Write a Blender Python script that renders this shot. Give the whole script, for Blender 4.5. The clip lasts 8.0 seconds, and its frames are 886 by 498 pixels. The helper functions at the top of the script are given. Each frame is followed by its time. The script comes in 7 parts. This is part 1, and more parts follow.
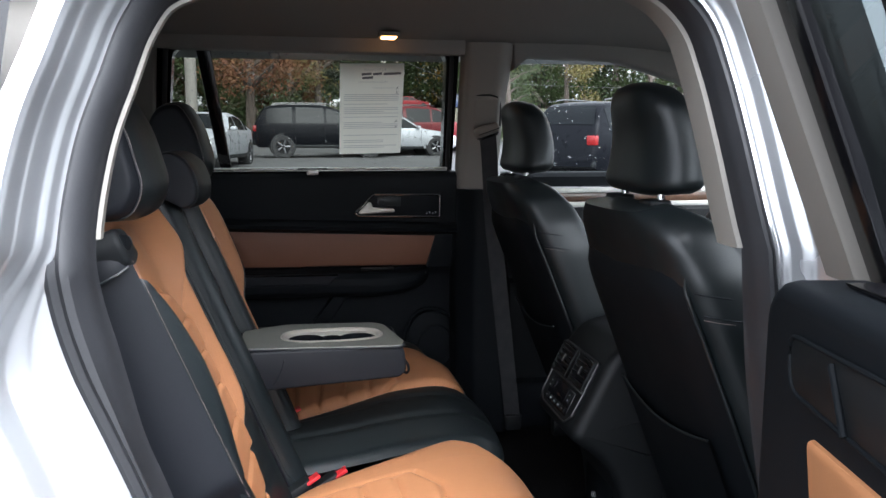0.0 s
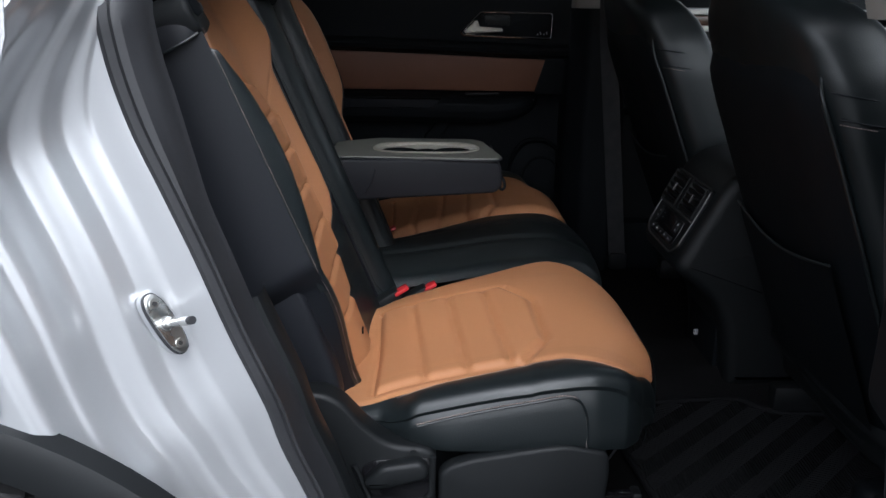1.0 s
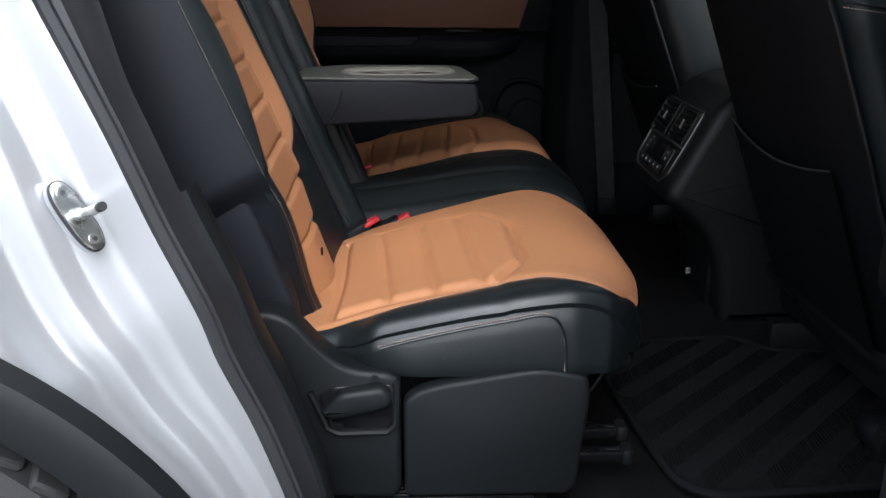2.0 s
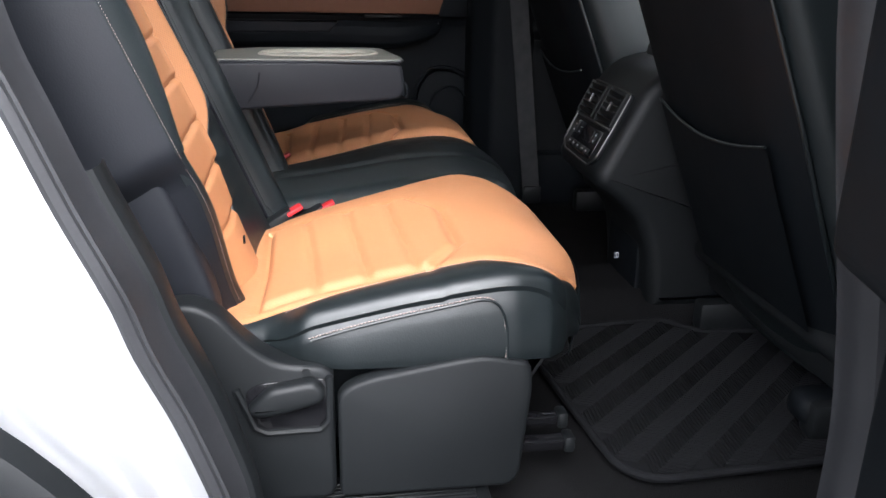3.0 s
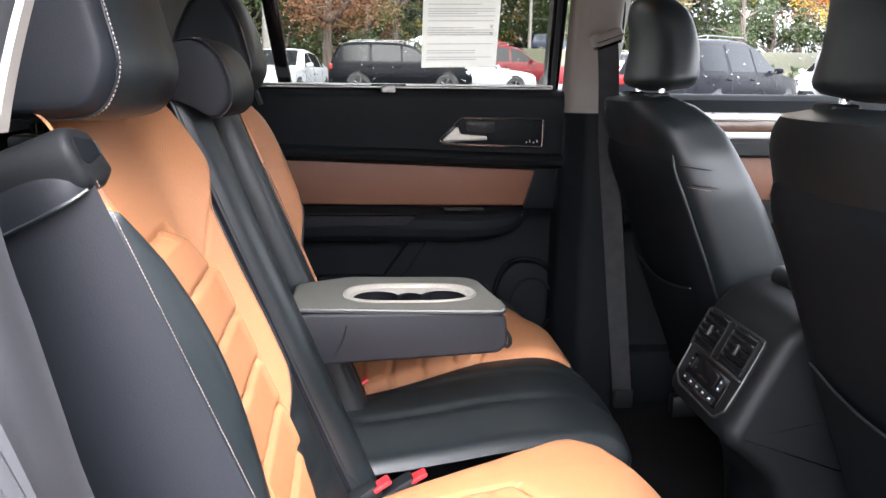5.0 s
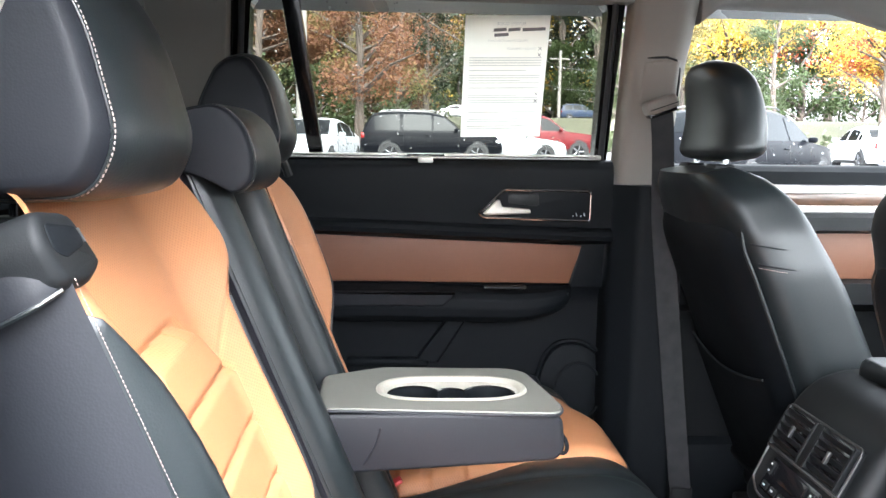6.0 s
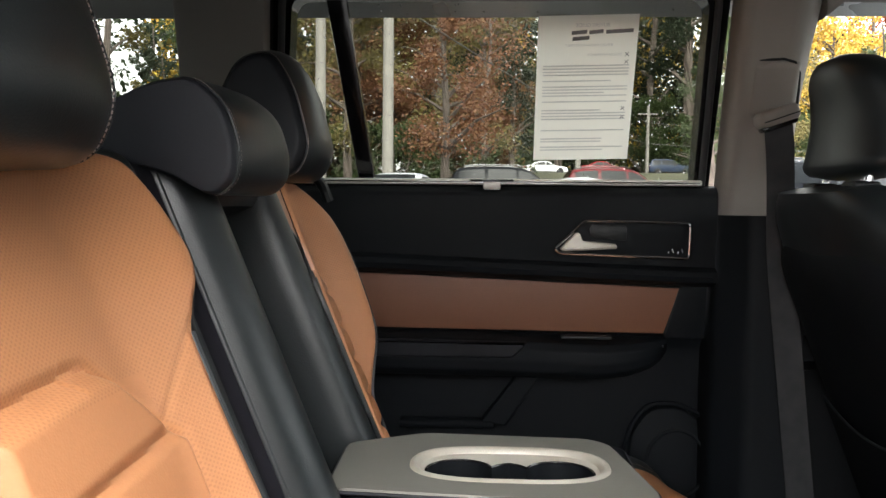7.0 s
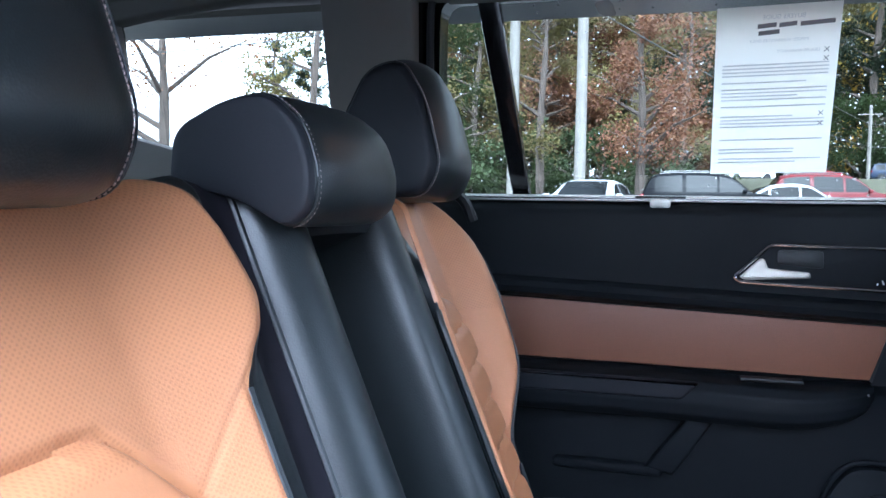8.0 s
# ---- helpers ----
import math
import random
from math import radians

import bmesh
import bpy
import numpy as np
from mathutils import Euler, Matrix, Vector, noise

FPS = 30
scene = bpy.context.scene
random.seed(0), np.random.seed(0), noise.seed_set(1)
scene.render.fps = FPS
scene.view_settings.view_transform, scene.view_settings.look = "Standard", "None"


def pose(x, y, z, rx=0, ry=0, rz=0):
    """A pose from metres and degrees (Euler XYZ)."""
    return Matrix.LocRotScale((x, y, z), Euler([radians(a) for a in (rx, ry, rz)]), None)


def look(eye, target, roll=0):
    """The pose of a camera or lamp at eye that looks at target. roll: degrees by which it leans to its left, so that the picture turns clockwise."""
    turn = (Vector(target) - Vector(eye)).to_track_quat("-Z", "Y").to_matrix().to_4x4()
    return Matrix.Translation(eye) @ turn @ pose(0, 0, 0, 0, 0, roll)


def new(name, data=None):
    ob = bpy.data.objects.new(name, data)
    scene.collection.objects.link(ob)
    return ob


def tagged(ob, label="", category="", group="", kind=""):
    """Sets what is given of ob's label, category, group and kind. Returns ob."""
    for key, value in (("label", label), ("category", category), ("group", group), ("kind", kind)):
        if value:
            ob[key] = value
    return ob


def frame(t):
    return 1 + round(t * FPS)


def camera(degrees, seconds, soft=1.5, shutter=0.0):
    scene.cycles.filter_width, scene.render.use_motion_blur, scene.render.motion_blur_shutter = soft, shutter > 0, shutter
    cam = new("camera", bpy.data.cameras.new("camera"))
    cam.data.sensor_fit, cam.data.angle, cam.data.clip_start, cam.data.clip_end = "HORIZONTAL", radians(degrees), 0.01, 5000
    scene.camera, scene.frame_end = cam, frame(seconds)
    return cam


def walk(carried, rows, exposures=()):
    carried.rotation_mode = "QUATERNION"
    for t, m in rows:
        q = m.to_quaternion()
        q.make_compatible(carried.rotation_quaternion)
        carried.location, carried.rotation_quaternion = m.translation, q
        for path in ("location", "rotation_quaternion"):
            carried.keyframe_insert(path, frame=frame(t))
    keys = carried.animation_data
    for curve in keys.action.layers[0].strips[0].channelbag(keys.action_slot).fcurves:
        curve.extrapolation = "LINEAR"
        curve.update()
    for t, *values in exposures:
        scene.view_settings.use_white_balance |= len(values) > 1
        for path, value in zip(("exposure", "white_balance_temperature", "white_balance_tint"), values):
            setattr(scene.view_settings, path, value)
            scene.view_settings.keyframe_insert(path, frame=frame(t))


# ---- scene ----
cam = camera(56.8, 8.0)
PATH = [
    (0, (-0.431, -1.741, 1.339), (-0.079, 0.208, 1.063), 0.1),
    (0.5, (-0.422, -1.71, 1.285), (-0.288, 0.239, 0.857), 0.5),
    (1, (-0.381, -1.672, 1.226), (-0.315, 0.233, 0.618), 0.7),
    (1.5, (-0.361, -1.641, 1.177), (-0.298, 0.246, 0.517), 0.8),
    (2, (-0.334, -1.602, 1.106), (-0.262, 0.286, 0.45), 0.2),
    (3.3, (-0.358, -1.539, 1.071), (-0.056, 0.325, 0.412), 1.1),
    (3.5, (-0.362, -1.524, 1.095), (-0.065, 0.342, 0.439), 1.1),
    (4, (-0.39, -1.455, 1.168), (-0.136, 0.425, 0.535), 1.5),
    (4.5, (-0.409, -1.374, 1.217), (-0.209, 0.553, 0.722), 1.0),
    (4.7, (-0.424, -1.345, 1.255), (-0.231, 0.592, 0.797), 0.9),
    (5.8, (-0.415, -1.196, 1.265), (-0.305, 0.78, 0.975), 0.5),
    (6, (-0.435, -1.157, 1.263), (-0.331, 0.824, 1.01), 0.7),
    (6.5, (-0.451, -1.021, 1.242), (-0.411, 0.974, 1.1), 0.5),
    (7, (-0.388, -0.888, 1.2), (-0.494, 1.106, 1.081), 0.5),
    (7.5, (-0.346, -0.754, 1.186), (-0.689, 1.213, 1.072), 0.6),
    (8, (-0.336, -0.747, 1.222), (-0.902, 1.168, 1.113), 0.8),
]
EXPOSURES = [(0.0, 2.8, 5900, 10), (0.5, 1.95, 5900, 10), (1.0, 1.75, 5900, 10), (1.5, 1.9, 6000, 10), (2.0, 2.1, 6000, 10), (3.5, 3.6, 6300, 15), (4.0, 3.6, 6400, 18),
             (4.5, 3.75, 6300, 18), (6.0, 4.7, 6100, 10), (6.5, 3.9, 6500, 10), (7.0, 3.55, 6600, 10), (7.5, 3.9, 5300, 10), (8.0, 4.35, 4900, 10)]
walk(cam, [(t, look(eye, target, roll)) for t, eye, target, roll in PATH], EXPOSURES)

# ---- daylight: bright overcast, light from an even sky ----
world = bpy.data.worlds.new("overcast_sky")
scene.world = world
world.use_nodes = True
wn = world.node_tree
wn.nodes.clear()
sky = wn.nodes.new("ShaderNodeTexSky")
sky.sky_type = "NISHITA"
sky.sun_disc = False
sky.sun_elevation, sky.sun_rotation = radians(50), radians(172)
sky.air_density, sky.dust_density, sky.ozone_density = 1.0, 4.0, 1.0
grey = wn.nodes.new("ShaderNodeHueSaturation")
grey.inputs["Saturation"].default_value = 0.12
bg = wn.nodes.new("ShaderNodeBackground")
bg.inputs["Strength"].default_value = 0.15
wo = wn.nodes.new("ShaderNodeOutputWorld")
wn.links.new(sky.outputs[0], grey.inputs["Color"])
wn.links.new(grey.outputs[0], bg.inputs["Color"])
wn.links.new(bg.outputs[0], wo.inputs["Surface"])
sun_data = bpy.data.lights.new("sun", "SUN")
sun_data.energy, sun_data.angle, sun_data.color = 0.05, radians(60), (1.0, 0.98, 0.96)
sun = new("sun", sun_data)
sun.matrix_world = look((0, 0, 0), (-0.2, 0.35, -0.91))


# ---- materials ----
def links(nt, *pairs):
    for a, b in pairs:
        nt.links.new(a, b)


def material(name, color, rough=0.5, metal=0.0, vary=0.12, scale=6.0, fine=120.0, bump=0.15, dist=0.001,
             coat=0.0, sheen=0.0, leather=False, rvary=0.15, spec=0.5, island=0.0):
    """Principled surface with colour varied at two scales, roughness wear and fine relief."""
    m = bpy.data.materials.new(name)
    m.use_nodes = True
    nt = m.node_tree
    p = nt.nodes["Principled BSDF"]
    tc = nt.nodes.new("ShaderNodeTexCoord")
    big = nt.nodes.new("ShaderNodeTexNoise")
    big.inputs["Scale"].default_value, big.inputs["Detail"].default_value = scale, 5
    small = nt.nodes.new("ShaderNodeTexNoise")
    small.inputs["Scale"].default_value, small.inputs["Detail"].default_value = fine, 3
    links(nt, (tc.outputs["Object"], big.inputs["Vector"]), (tc.outputs["Object"], small.inputs["Vector"]))
    add = nt.nodes.new("ShaderNodeMath")
    add.operation = "MULTIPLY_ADD"
    add.inputs[1].default_value = 0.45
    links(nt, (small.outputs[0], add.inputs[0]), (big.outputs[0], add.inputs[2]))
    ramp = nt.nodes.new("ShaderNodeMapRange")
    ramp.inputs["From Min"].default_value, ramp.inputs["From Max"].default_value = 0.45, 1.0
    ramp.inputs["To Min"].default_value, ramp.inputs["To Max"].default_value = 1 - vary, 1 + vary
    links(nt, (add.outputs[0], ramp.inputs["Value"]))
    mul = nt.nodes.new("ShaderNodeVectorMath")
    mul.operation = "SCALE"
    mul.inputs[0].default_value = color
    links(nt, (ramp.outputs[0], mul.inputs["Scale"]))
    col = mul.outputs[0]
    if island:
        info = nt.nodes.new("ShaderNodeNewGeometry")
        hs = nt.nodes.new("ShaderNodeHueSaturation")
        mr = nt.nodes.new("ShaderNodeMapRange")
        mr.inputs["To Min"].default_value, mr.inputs["To Max"].default_value = 1 - island, 1 + island
        mh = nt.nodes.new("ShaderNodeMapRange")
        mh.inputs["To Min"].default_value, mh.inputs["To Max"].default_value = 0.5 - island * 0.06, 0.5 + island * 0.06
        links(nt, (info.outputs["Random Per Island"], mr.inputs["Value"]), (mr.outputs[0], hs.inputs["Value"]),
              (info.outputs["Random Per Island"], mh.inputs["Value"]), (mh.outputs[0], hs.inputs["Hue"]),
              (col, hs.inputs["Color"]))
        col = hs.outputs[0]
    links(nt, (col, p.inputs["Base Color"]))
    rr = nt.nodes.new("ShaderNodeMapRange")
    rr.inputs["From Min"].default_value, rr.inputs["From Max"].default_value = 0.3, 0.7
    rr.inputs["To Min"].default_value, rr.inputs["To Max"].default_value = max(0.02, rough * (1 - rvary)), min(1, rough * (1 + rvary))
    links(nt, (big.outputs[0], rr.inputs["Value"]), (rr.outputs[0], p.inputs["Roughness"]))
    p.inputs["Metallic"].default_value = metal
    p.inputs["Specular IOR Level"].default_value = spec
    p.inputs["Coat Weight"].default_value = coat
    p.inputs["Coat Roughness"].default_value = 0.05
    p.inputs["Sheen Weight"].default_value = sheen
    if bump:
        b = nt.nodes.new("ShaderNodeBump")
        b.inputs["Strength"].default_value, b.inputs["Distance"].default_value = bump, dist
        if leather:
            vor = nt.nodes.new("ShaderNodeTexVoronoi")
            vor.inputs["Scale"].default_value = 520
            wr = nt.nodes.new("ShaderNodeTexNoise")
            wr.inputs["Scale"].default_value, wr.inputs["Detail"].default_value = 22, 4
            mix = nt.nodes.new("ShaderNodeMath")
            mix.operation = "MULTIPLY_ADD"
            mix.inputs[1].default_value = 2.2
            links(nt, (tc.outputs["Object"], vor.inputs["Vector"]), (tc.outputs["Object"], wr.inputs["Vector"]),
                  (wr.outputs[0], mix.inputs[0]), (vor.outputs["Distance"], mix.inputs[2]), (mix.outputs[0], b.inputs["Height"]))
        else:
            links(nt, (small.outputs[0], b.inputs["Height"]))
        links(nt, (b.outputs[0], p.inputs["Normal"]))
    return m


def perforated(m, turn, pitch=0.0048, hole=0.2, mid=0.398, half=0.102, upto=10.0):
    """Punch a staggered lattice of small dark holes into a leather material; turn tilts the lattice into the panel's plane."""
    nt = m.node_tree
    p = nt.nodes["Principled BSDF"]
    tc = nt.nodes.new("ShaderNodeTexCoord")
    mp = nt.nodes.new("ShaderNodeMapping")
    mp.inputs["Rotation"].default_value = (0, radians(turn), 0)
    links(nt, (tc.outputs["Object"], mp.inputs["Vector"]))
    sc = nt.nodes.new("ShaderNodeVectorMath")
    sc.operation = "SCALE"
    sc.inputs["Scale"].default_value = 1 / pitch
    links(nt, (mp.outputs[0], sc.inputs[0]))
    ds = []
    for off in (0.0, 0.5):
        ad = nt.nodes.new("ShaderNodeVectorMath")
        ad.inputs[1].default_value = (off, off, off)
        fr = nt.nodes.new("ShaderNodeVectorMath")
        fr.operation = "FRACTION"
        su = nt.nodes.new("ShaderNodeVectorMath")
        su.operation = "SUBTRACT"
        su.inputs[1].default_value = (0.5, 0.5, 0.5)
        fl = nt.nodes.new("ShaderNodeVectorMath")
        fl.operation = "MULTIPLY"
        fl.inputs[1].default_value = (1, 1, 0)
        ln = nt.nodes.new("ShaderNodeVectorMath")
        ln.operation = "LENGTH"
        links(nt, (sc.outputs[0], ad.inputs[0]), (ad.outputs[0], fr.inputs[0]), (fr.outputs[0], su.inputs[0]),
              (su.outputs[0], fl.inputs[0]), (fl.outputs[0], ln.inputs[0]))
        ds.append(ln.outputs["Value"])
    mn = nt.nodes.new("ShaderNodeMath")
    mn.operation = "MINIMUM"
    links(nt, (ds[0], mn.inputs[0]), (ds[1], mn.inputs[1]))
    mr = nt.nodes.new("ShaderNodeMapRange")
    mr.inputs["From Min"].default_value, mr.inputs["From Max"].default_value = hole * 0.7, hole * 1.3
    mr.inputs["To Min"].default_value, mr.inputs["To Max"].default_value = 0.8, 1.0
    sep = nt.nodes.new("ShaderNodeSeparateXYZ")
    links(nt, (tc.outputs["Object"], sep.inputs[0]))
    last = sep.outputs["Y"]
    for op, val in (("ABSOLUTE", 0), ("SUBTRACT", mid), ("ABSOLUTE", 0), ("LESS_THAN", half)):
        mm = nt.nodes.new("ShaderNodeMath")
        mm.operation = op
        mm.inputs[1].default_value = val
        links(nt, (last, mm.inputs[0]))
        last = mm.outputs[0]
    low = nt.nodes.new("ShaderNodeMath")
    low.operation = "LESS_THAN"
    low.inputs[1].default_value = upto
    both = nt.nodes.new("ShaderNodeMath")
    both.operation = "MULTIPLY"
    links(nt, (sep.outputs["Z"], low.inputs[0]), (low.outputs[0], both.inputs[0]), (last, both.inputs[1]))
    plain = nt.nodes.new("ShaderNodeMath")
    links(nt, (mn.outputs[0], plain.inputs[0]), (both.outputs[0], plain.inputs[1]), (plain.outputs[0], mr.inputs["Value"]))
    old = p.inputs["Base Color"].links[0].from_socket
    mu = nt.nodes.new("ShaderNodeVectorMath")
    mu.operation = "SCALE"
    links(nt, (old, mu.inputs[0]), (mr.outputs[0], mu.inputs["Scale"]), (mu.outputs[0], p.inputs["Base Color"]))
    return m


def glass_material(name, tint=(0.93, 0.96, 0.95), share=0.08, rough=0.0):
    """A thin pane: mostly clear, with a weak mirror image."""
    m = bpy.data.materials.new(name)
    m.use_nodes = True
    nt = m.node_tree
    nt.nodes.clear()
    out = nt.nodes.new("ShaderNodeOutputMaterial")
    tr = nt.nodes.new("ShaderNodeBsdfTransparent")
    tr.inputs["Color"].default_value = (*tint, 1)
    gl = nt.nodes.new("ShaderNodeBsdfGlossy")
    gl.inputs["Roughness"].default_value = rough
    fr = nt.nodes.new("ShaderNodeFresnel")
    fr.inputs["IOR"].default_value = 1.3
    mx = nt.nodes.new("ShaderNodeMixShader")
    links(nt, (fr.outputs[0], mx.inputs["Fac"]), (tr.outputs[0], mx.inputs[1]), (gl.outputs[0], mx.inputs[2]),
          (mx.outputs[0], out.inputs["Surface"]))
    return m


def see_through(m, color, share):
    """Let part of the light pass through thin leaves and paper."""
    nt = m.node_tree
    out, surf = nt.nodes["Material Output"], nt.nodes["Principled BSDF"]
    tl, mx = nt.nodes.new("ShaderNodeBsdfTranslucent"), nt.nodes.new("ShaderNodeMixShader")
    tl.inputs["Color"].default_value, mx.inputs["Fac"].default_value = (*color, 1), share
    links(nt, (surf.outputs[0], mx.inputs[1]), (tl.outputs[0], mx.inputs[2]), (mx.outputs[0], out.inputs["Surface"]))


M = {}
M["tan"] = material("tan_leather", (0.375, 0.165, 0.072), 0.42, vary=0.07, scale=5, fine=300, bump=0.15, dist=0.0005, leather=True)
M["tan_back"] = perforated(material("tan_leather_perforated", (0.375, 0.165, 0.072), 0.52, vary=0.08, scale=5, fine=300, bump=0.2, dist=0.0005, leather=True), 112.3, upto=1.07)
M["tan_seat"] = perforated(material("tan_cushion_perforated", (0.375, 0.165, 0.072), 0.55, vary=0.08, scale=5, fine=300, bump=0.2, dist=0.0005, leather=True), 0, mid=0.4, half=0.155)
M["black"] = material("black_leather", (0.006, 0.0085, 0.0095), 0.4, vary=0.15, scale=7, fine=300, bump=0.16, dist=0.0006, leather=True, spec=0.45)
M["vinyl"] = material("black_vinyl", (0.0078, 0.0088, 0.0115), 0.55, vary=0.12, scale=5, fine=400, bump=0.1, dist=0.0006, leather=True, spec=0.2)
M["plastic"] = material("black_grained_plastic", (0.0052, 0.0062, 0.007), 0.52, vary=0.18, scale=4, fine=900, bump=0.35, dist=0.0004, spec=0.26)
M["plastic_soft"] = material("soft_black_trim", (0.0038, 0.005, 0.0064), 0.64, vary=0.15, scale=3, fine=800, bump=0.4, dist=0.0005, spec=0.12)
M["cloth"] = material("dark_seat_cloth", (0.0085, 0.0082, 0.0115), 0.85, vary=0.2, scale=20, fine=1500, bump=0.5, dist=0.0004, spec=0.12)
M["gloss"] = material("piano_black", (0.006, 0.006, 0.007), 0.14, vary=0.1, bump=0.0)
M["rubber"] = material("seal_rubber", (0.014, 0.0145, 0.017), 0.6, vary=0.2, scale=12, fine=200, bump=0.2, dist=0.0006)
M["carpet"] = material("black_carpet", (0.0075, 0.0075, 0.008), 0.95, vary=0.35, scale=18, fine=700, bump=1.0, dist=0.003, spec=0.08)
M["headliner"] = material("grey_headliner", (0.2, 0.19, 0.175), 0.95, vary=0.06, scale=3, fine=900, bump=0.5, dist=0.0008, spec=0.2)
M["beige"] = material("grey_beige_trim", (0.185, 0.17, 0.15), 0.62, vary=0.06, scale=3, fine=900, bump=0.3, dist=0.0004)
# the tan leather again, with the far doors' shade put into its colour
M["tan_shaded"] = material("shaded_tan_leather", (0.125, 0.05, 0.025), 0.55, vary=0.08, scale=5, fine=300, bump=0.22, dist=0.0006, leather=True)
M["dull"] = material("dull_metal", (0.13, 0.13, 0.13), 0.4, metal=0.9, vary=0.05, bump=0.05, dist=0.0002)
M["armtop"] = material("grey_armrest_leather", (0.088, 0.087, 0.073), 0.5, vary=0.07, scale=6, fine=300, bump=0.25, dist=0.0005, leather=True)
M["silver"] = material("silver_car_paint", (0.47, 0.48, 0.495), 0.28, metal=0.6, vary=0.04, scale=2, fine=2500, bump=0.02, dist=0.0002, coat=0.45)
M["chrome"] = material("chrome", (0.75, 0.75, 0.77), 0.14, metal=1.0, vary=0.04, bump=0)
M["satin"] = material("satin_chrome", (0.6, 0.59, 0.55), 0.38, metal=1.0, vary=0.05, bump=0.05, dist=0.0002)
M["cream"] = material("pale_satin_trim", (0.36, 0.34, 0.29), 0.42, metal=0.35, vary=0.05, bump=0.05, dist=0.0002)
M["steel"] = material("zinc_steel", (0.62, 0.62, 0.6), 0.27, metal=1.0, vary=0.15, scale=40, bump=0.15, dist=0.0003)
M["thread"] = material("pale_thread", (0.32, 0.26, 0.24), 0.8, vary=0.1, bump=0)
M["white_thread"] = material("white_thread", (0.32, 0.24, 0.215), 0.8, vary=0.1, bump=0)
M["red"] = material("red_plastic", (0.45, 0.02, 0.025), 0.35, vary=0.05, bump=0.05)
M["white"] = material("white_print", (0.75, 0.75, 0.74), 0.5, vary=0.03, bump=0)
M["ink"] = material("grey_print", (0.58, 0.58, 0.6), 0.7, vary=0.05, bump=0)
M["darkink"] = material("dark_ink", (0.14, 0.14, 0.16), 0.7, vary=0.05, bump=0)
M["webbing"] = material("seat_belt_webbing", (0.009, 0.0095, 0.011), 0.75, vary=0.15, scale=30, fine=900, bump=0.5, dist=0.0006)
M["wood"] = material("dark_wood_trim", (0.09, 0.045, 0.025), 0.35, vary=0.4, scale=9, fine=90, bump=0.05, coat=0.3)
M["mat"] = material("rubber_mat", (0.0075, 0.0078, 0.0088), 0.8, vary=0.15, scale=8, fine=400, bump=0.2, dist=0.0006, spec=0.1)
M["privacy"] = glass_material("privacy_window_glass", (0.37, 0.385, 0.35))
M["glass"] = glass_material("clear_window_glass")
M["tinted"] = glass_material("tinted_window_glass", (0.13, 0.15, 0.15))
M["shade"] = material("pale_shade_rail", (0.55, 0.54, 0.5), 0.4, metal=0.3, vary=0.05, bump=0.05)
M["tyre"] = material("tyre_rubber", (0.016, 0.016, 0.017), 0.8, vary=0.25, scale=20, bump=0.4, dist=0.001)
M["alloy"] = material("wheel_alloy", (0.16, 0.16, 0.17), 0.35, metal=0.9, vary=0.1, bump=0.05)

# ---- mesh helpers ----
V = Vector


def thing(name, label, category, at=(0, 0, 0), group="", kind=""):
    ob = new(name)
    ob.empty_display_size = 0.05
    ob.location = at
    return tagged(ob, label, category, group, kind)


def part(name, bm, mat, parent=None, label="", smooth=True):
    """Link a bmesh, given in world coordinates, as one mesh under a thing or part."""
    me = bpy.data.meshes.new(name)
    bm.normal_update()
    bm.to_mesh(me)
    bm.free()
    for f in me.polygons:
        f.use_smooth = smooth
    me.materials.append(M[mat] if isinstance(mat, str) else mat)
    ob = new(name, me)
    if smooth:
        me.set_sharp_from_angle(angle=radians(42))
    if parent is not None:
        ob.parent = parent
        w, q = Matrix.Identity(4), parent
        while q is not None:
            w = q.matrix_basis @ w if q.parent is None else q.matrix_parent_inverse @ q.matrix_basis @ w
            q = q.parent
        ob.matrix_parent_inverse = w.inverted()
    if label:
        ob["label"] = label
    return ob


def setting(name, bm, mat, label, category, smooth=True):
    return tagged(part(name, bm, mat, None, "", smooth), label, category, kind="structure")


def join(*bms):
    out = bmesh.new()
    for b in bms:
        me = bpy.data.meshes.new("tmp")
        b.to_mesh(me)
        b.free()
        out.from_mesh(me)
        bpy.data.meshes.remove(me)
    return out


def box(c, size, r=0.0, seg=2, m=None):
    """A box round c with rounded edges, optionally turned by the pose m (about its centre)."""
    bm = bmesh.new()
    bmesh.ops.create_cube(bm, size=1)
    bmesh.ops.scale(bm, vec=size, verts=bm.verts)
    if r > 0:
        bmesh.ops.bevel(bm, geom=bm.edges[:], offset=min(r, min(size) * 0.49), segments=seg, profile=0.5, affect="EDGES")
    if m is not None:
        bmesh.ops.transform(bm, matrix=m, verts=bm.verts)
    bmesh.ops.translate(bm, vec=c, verts=bm.verts)
    return bm


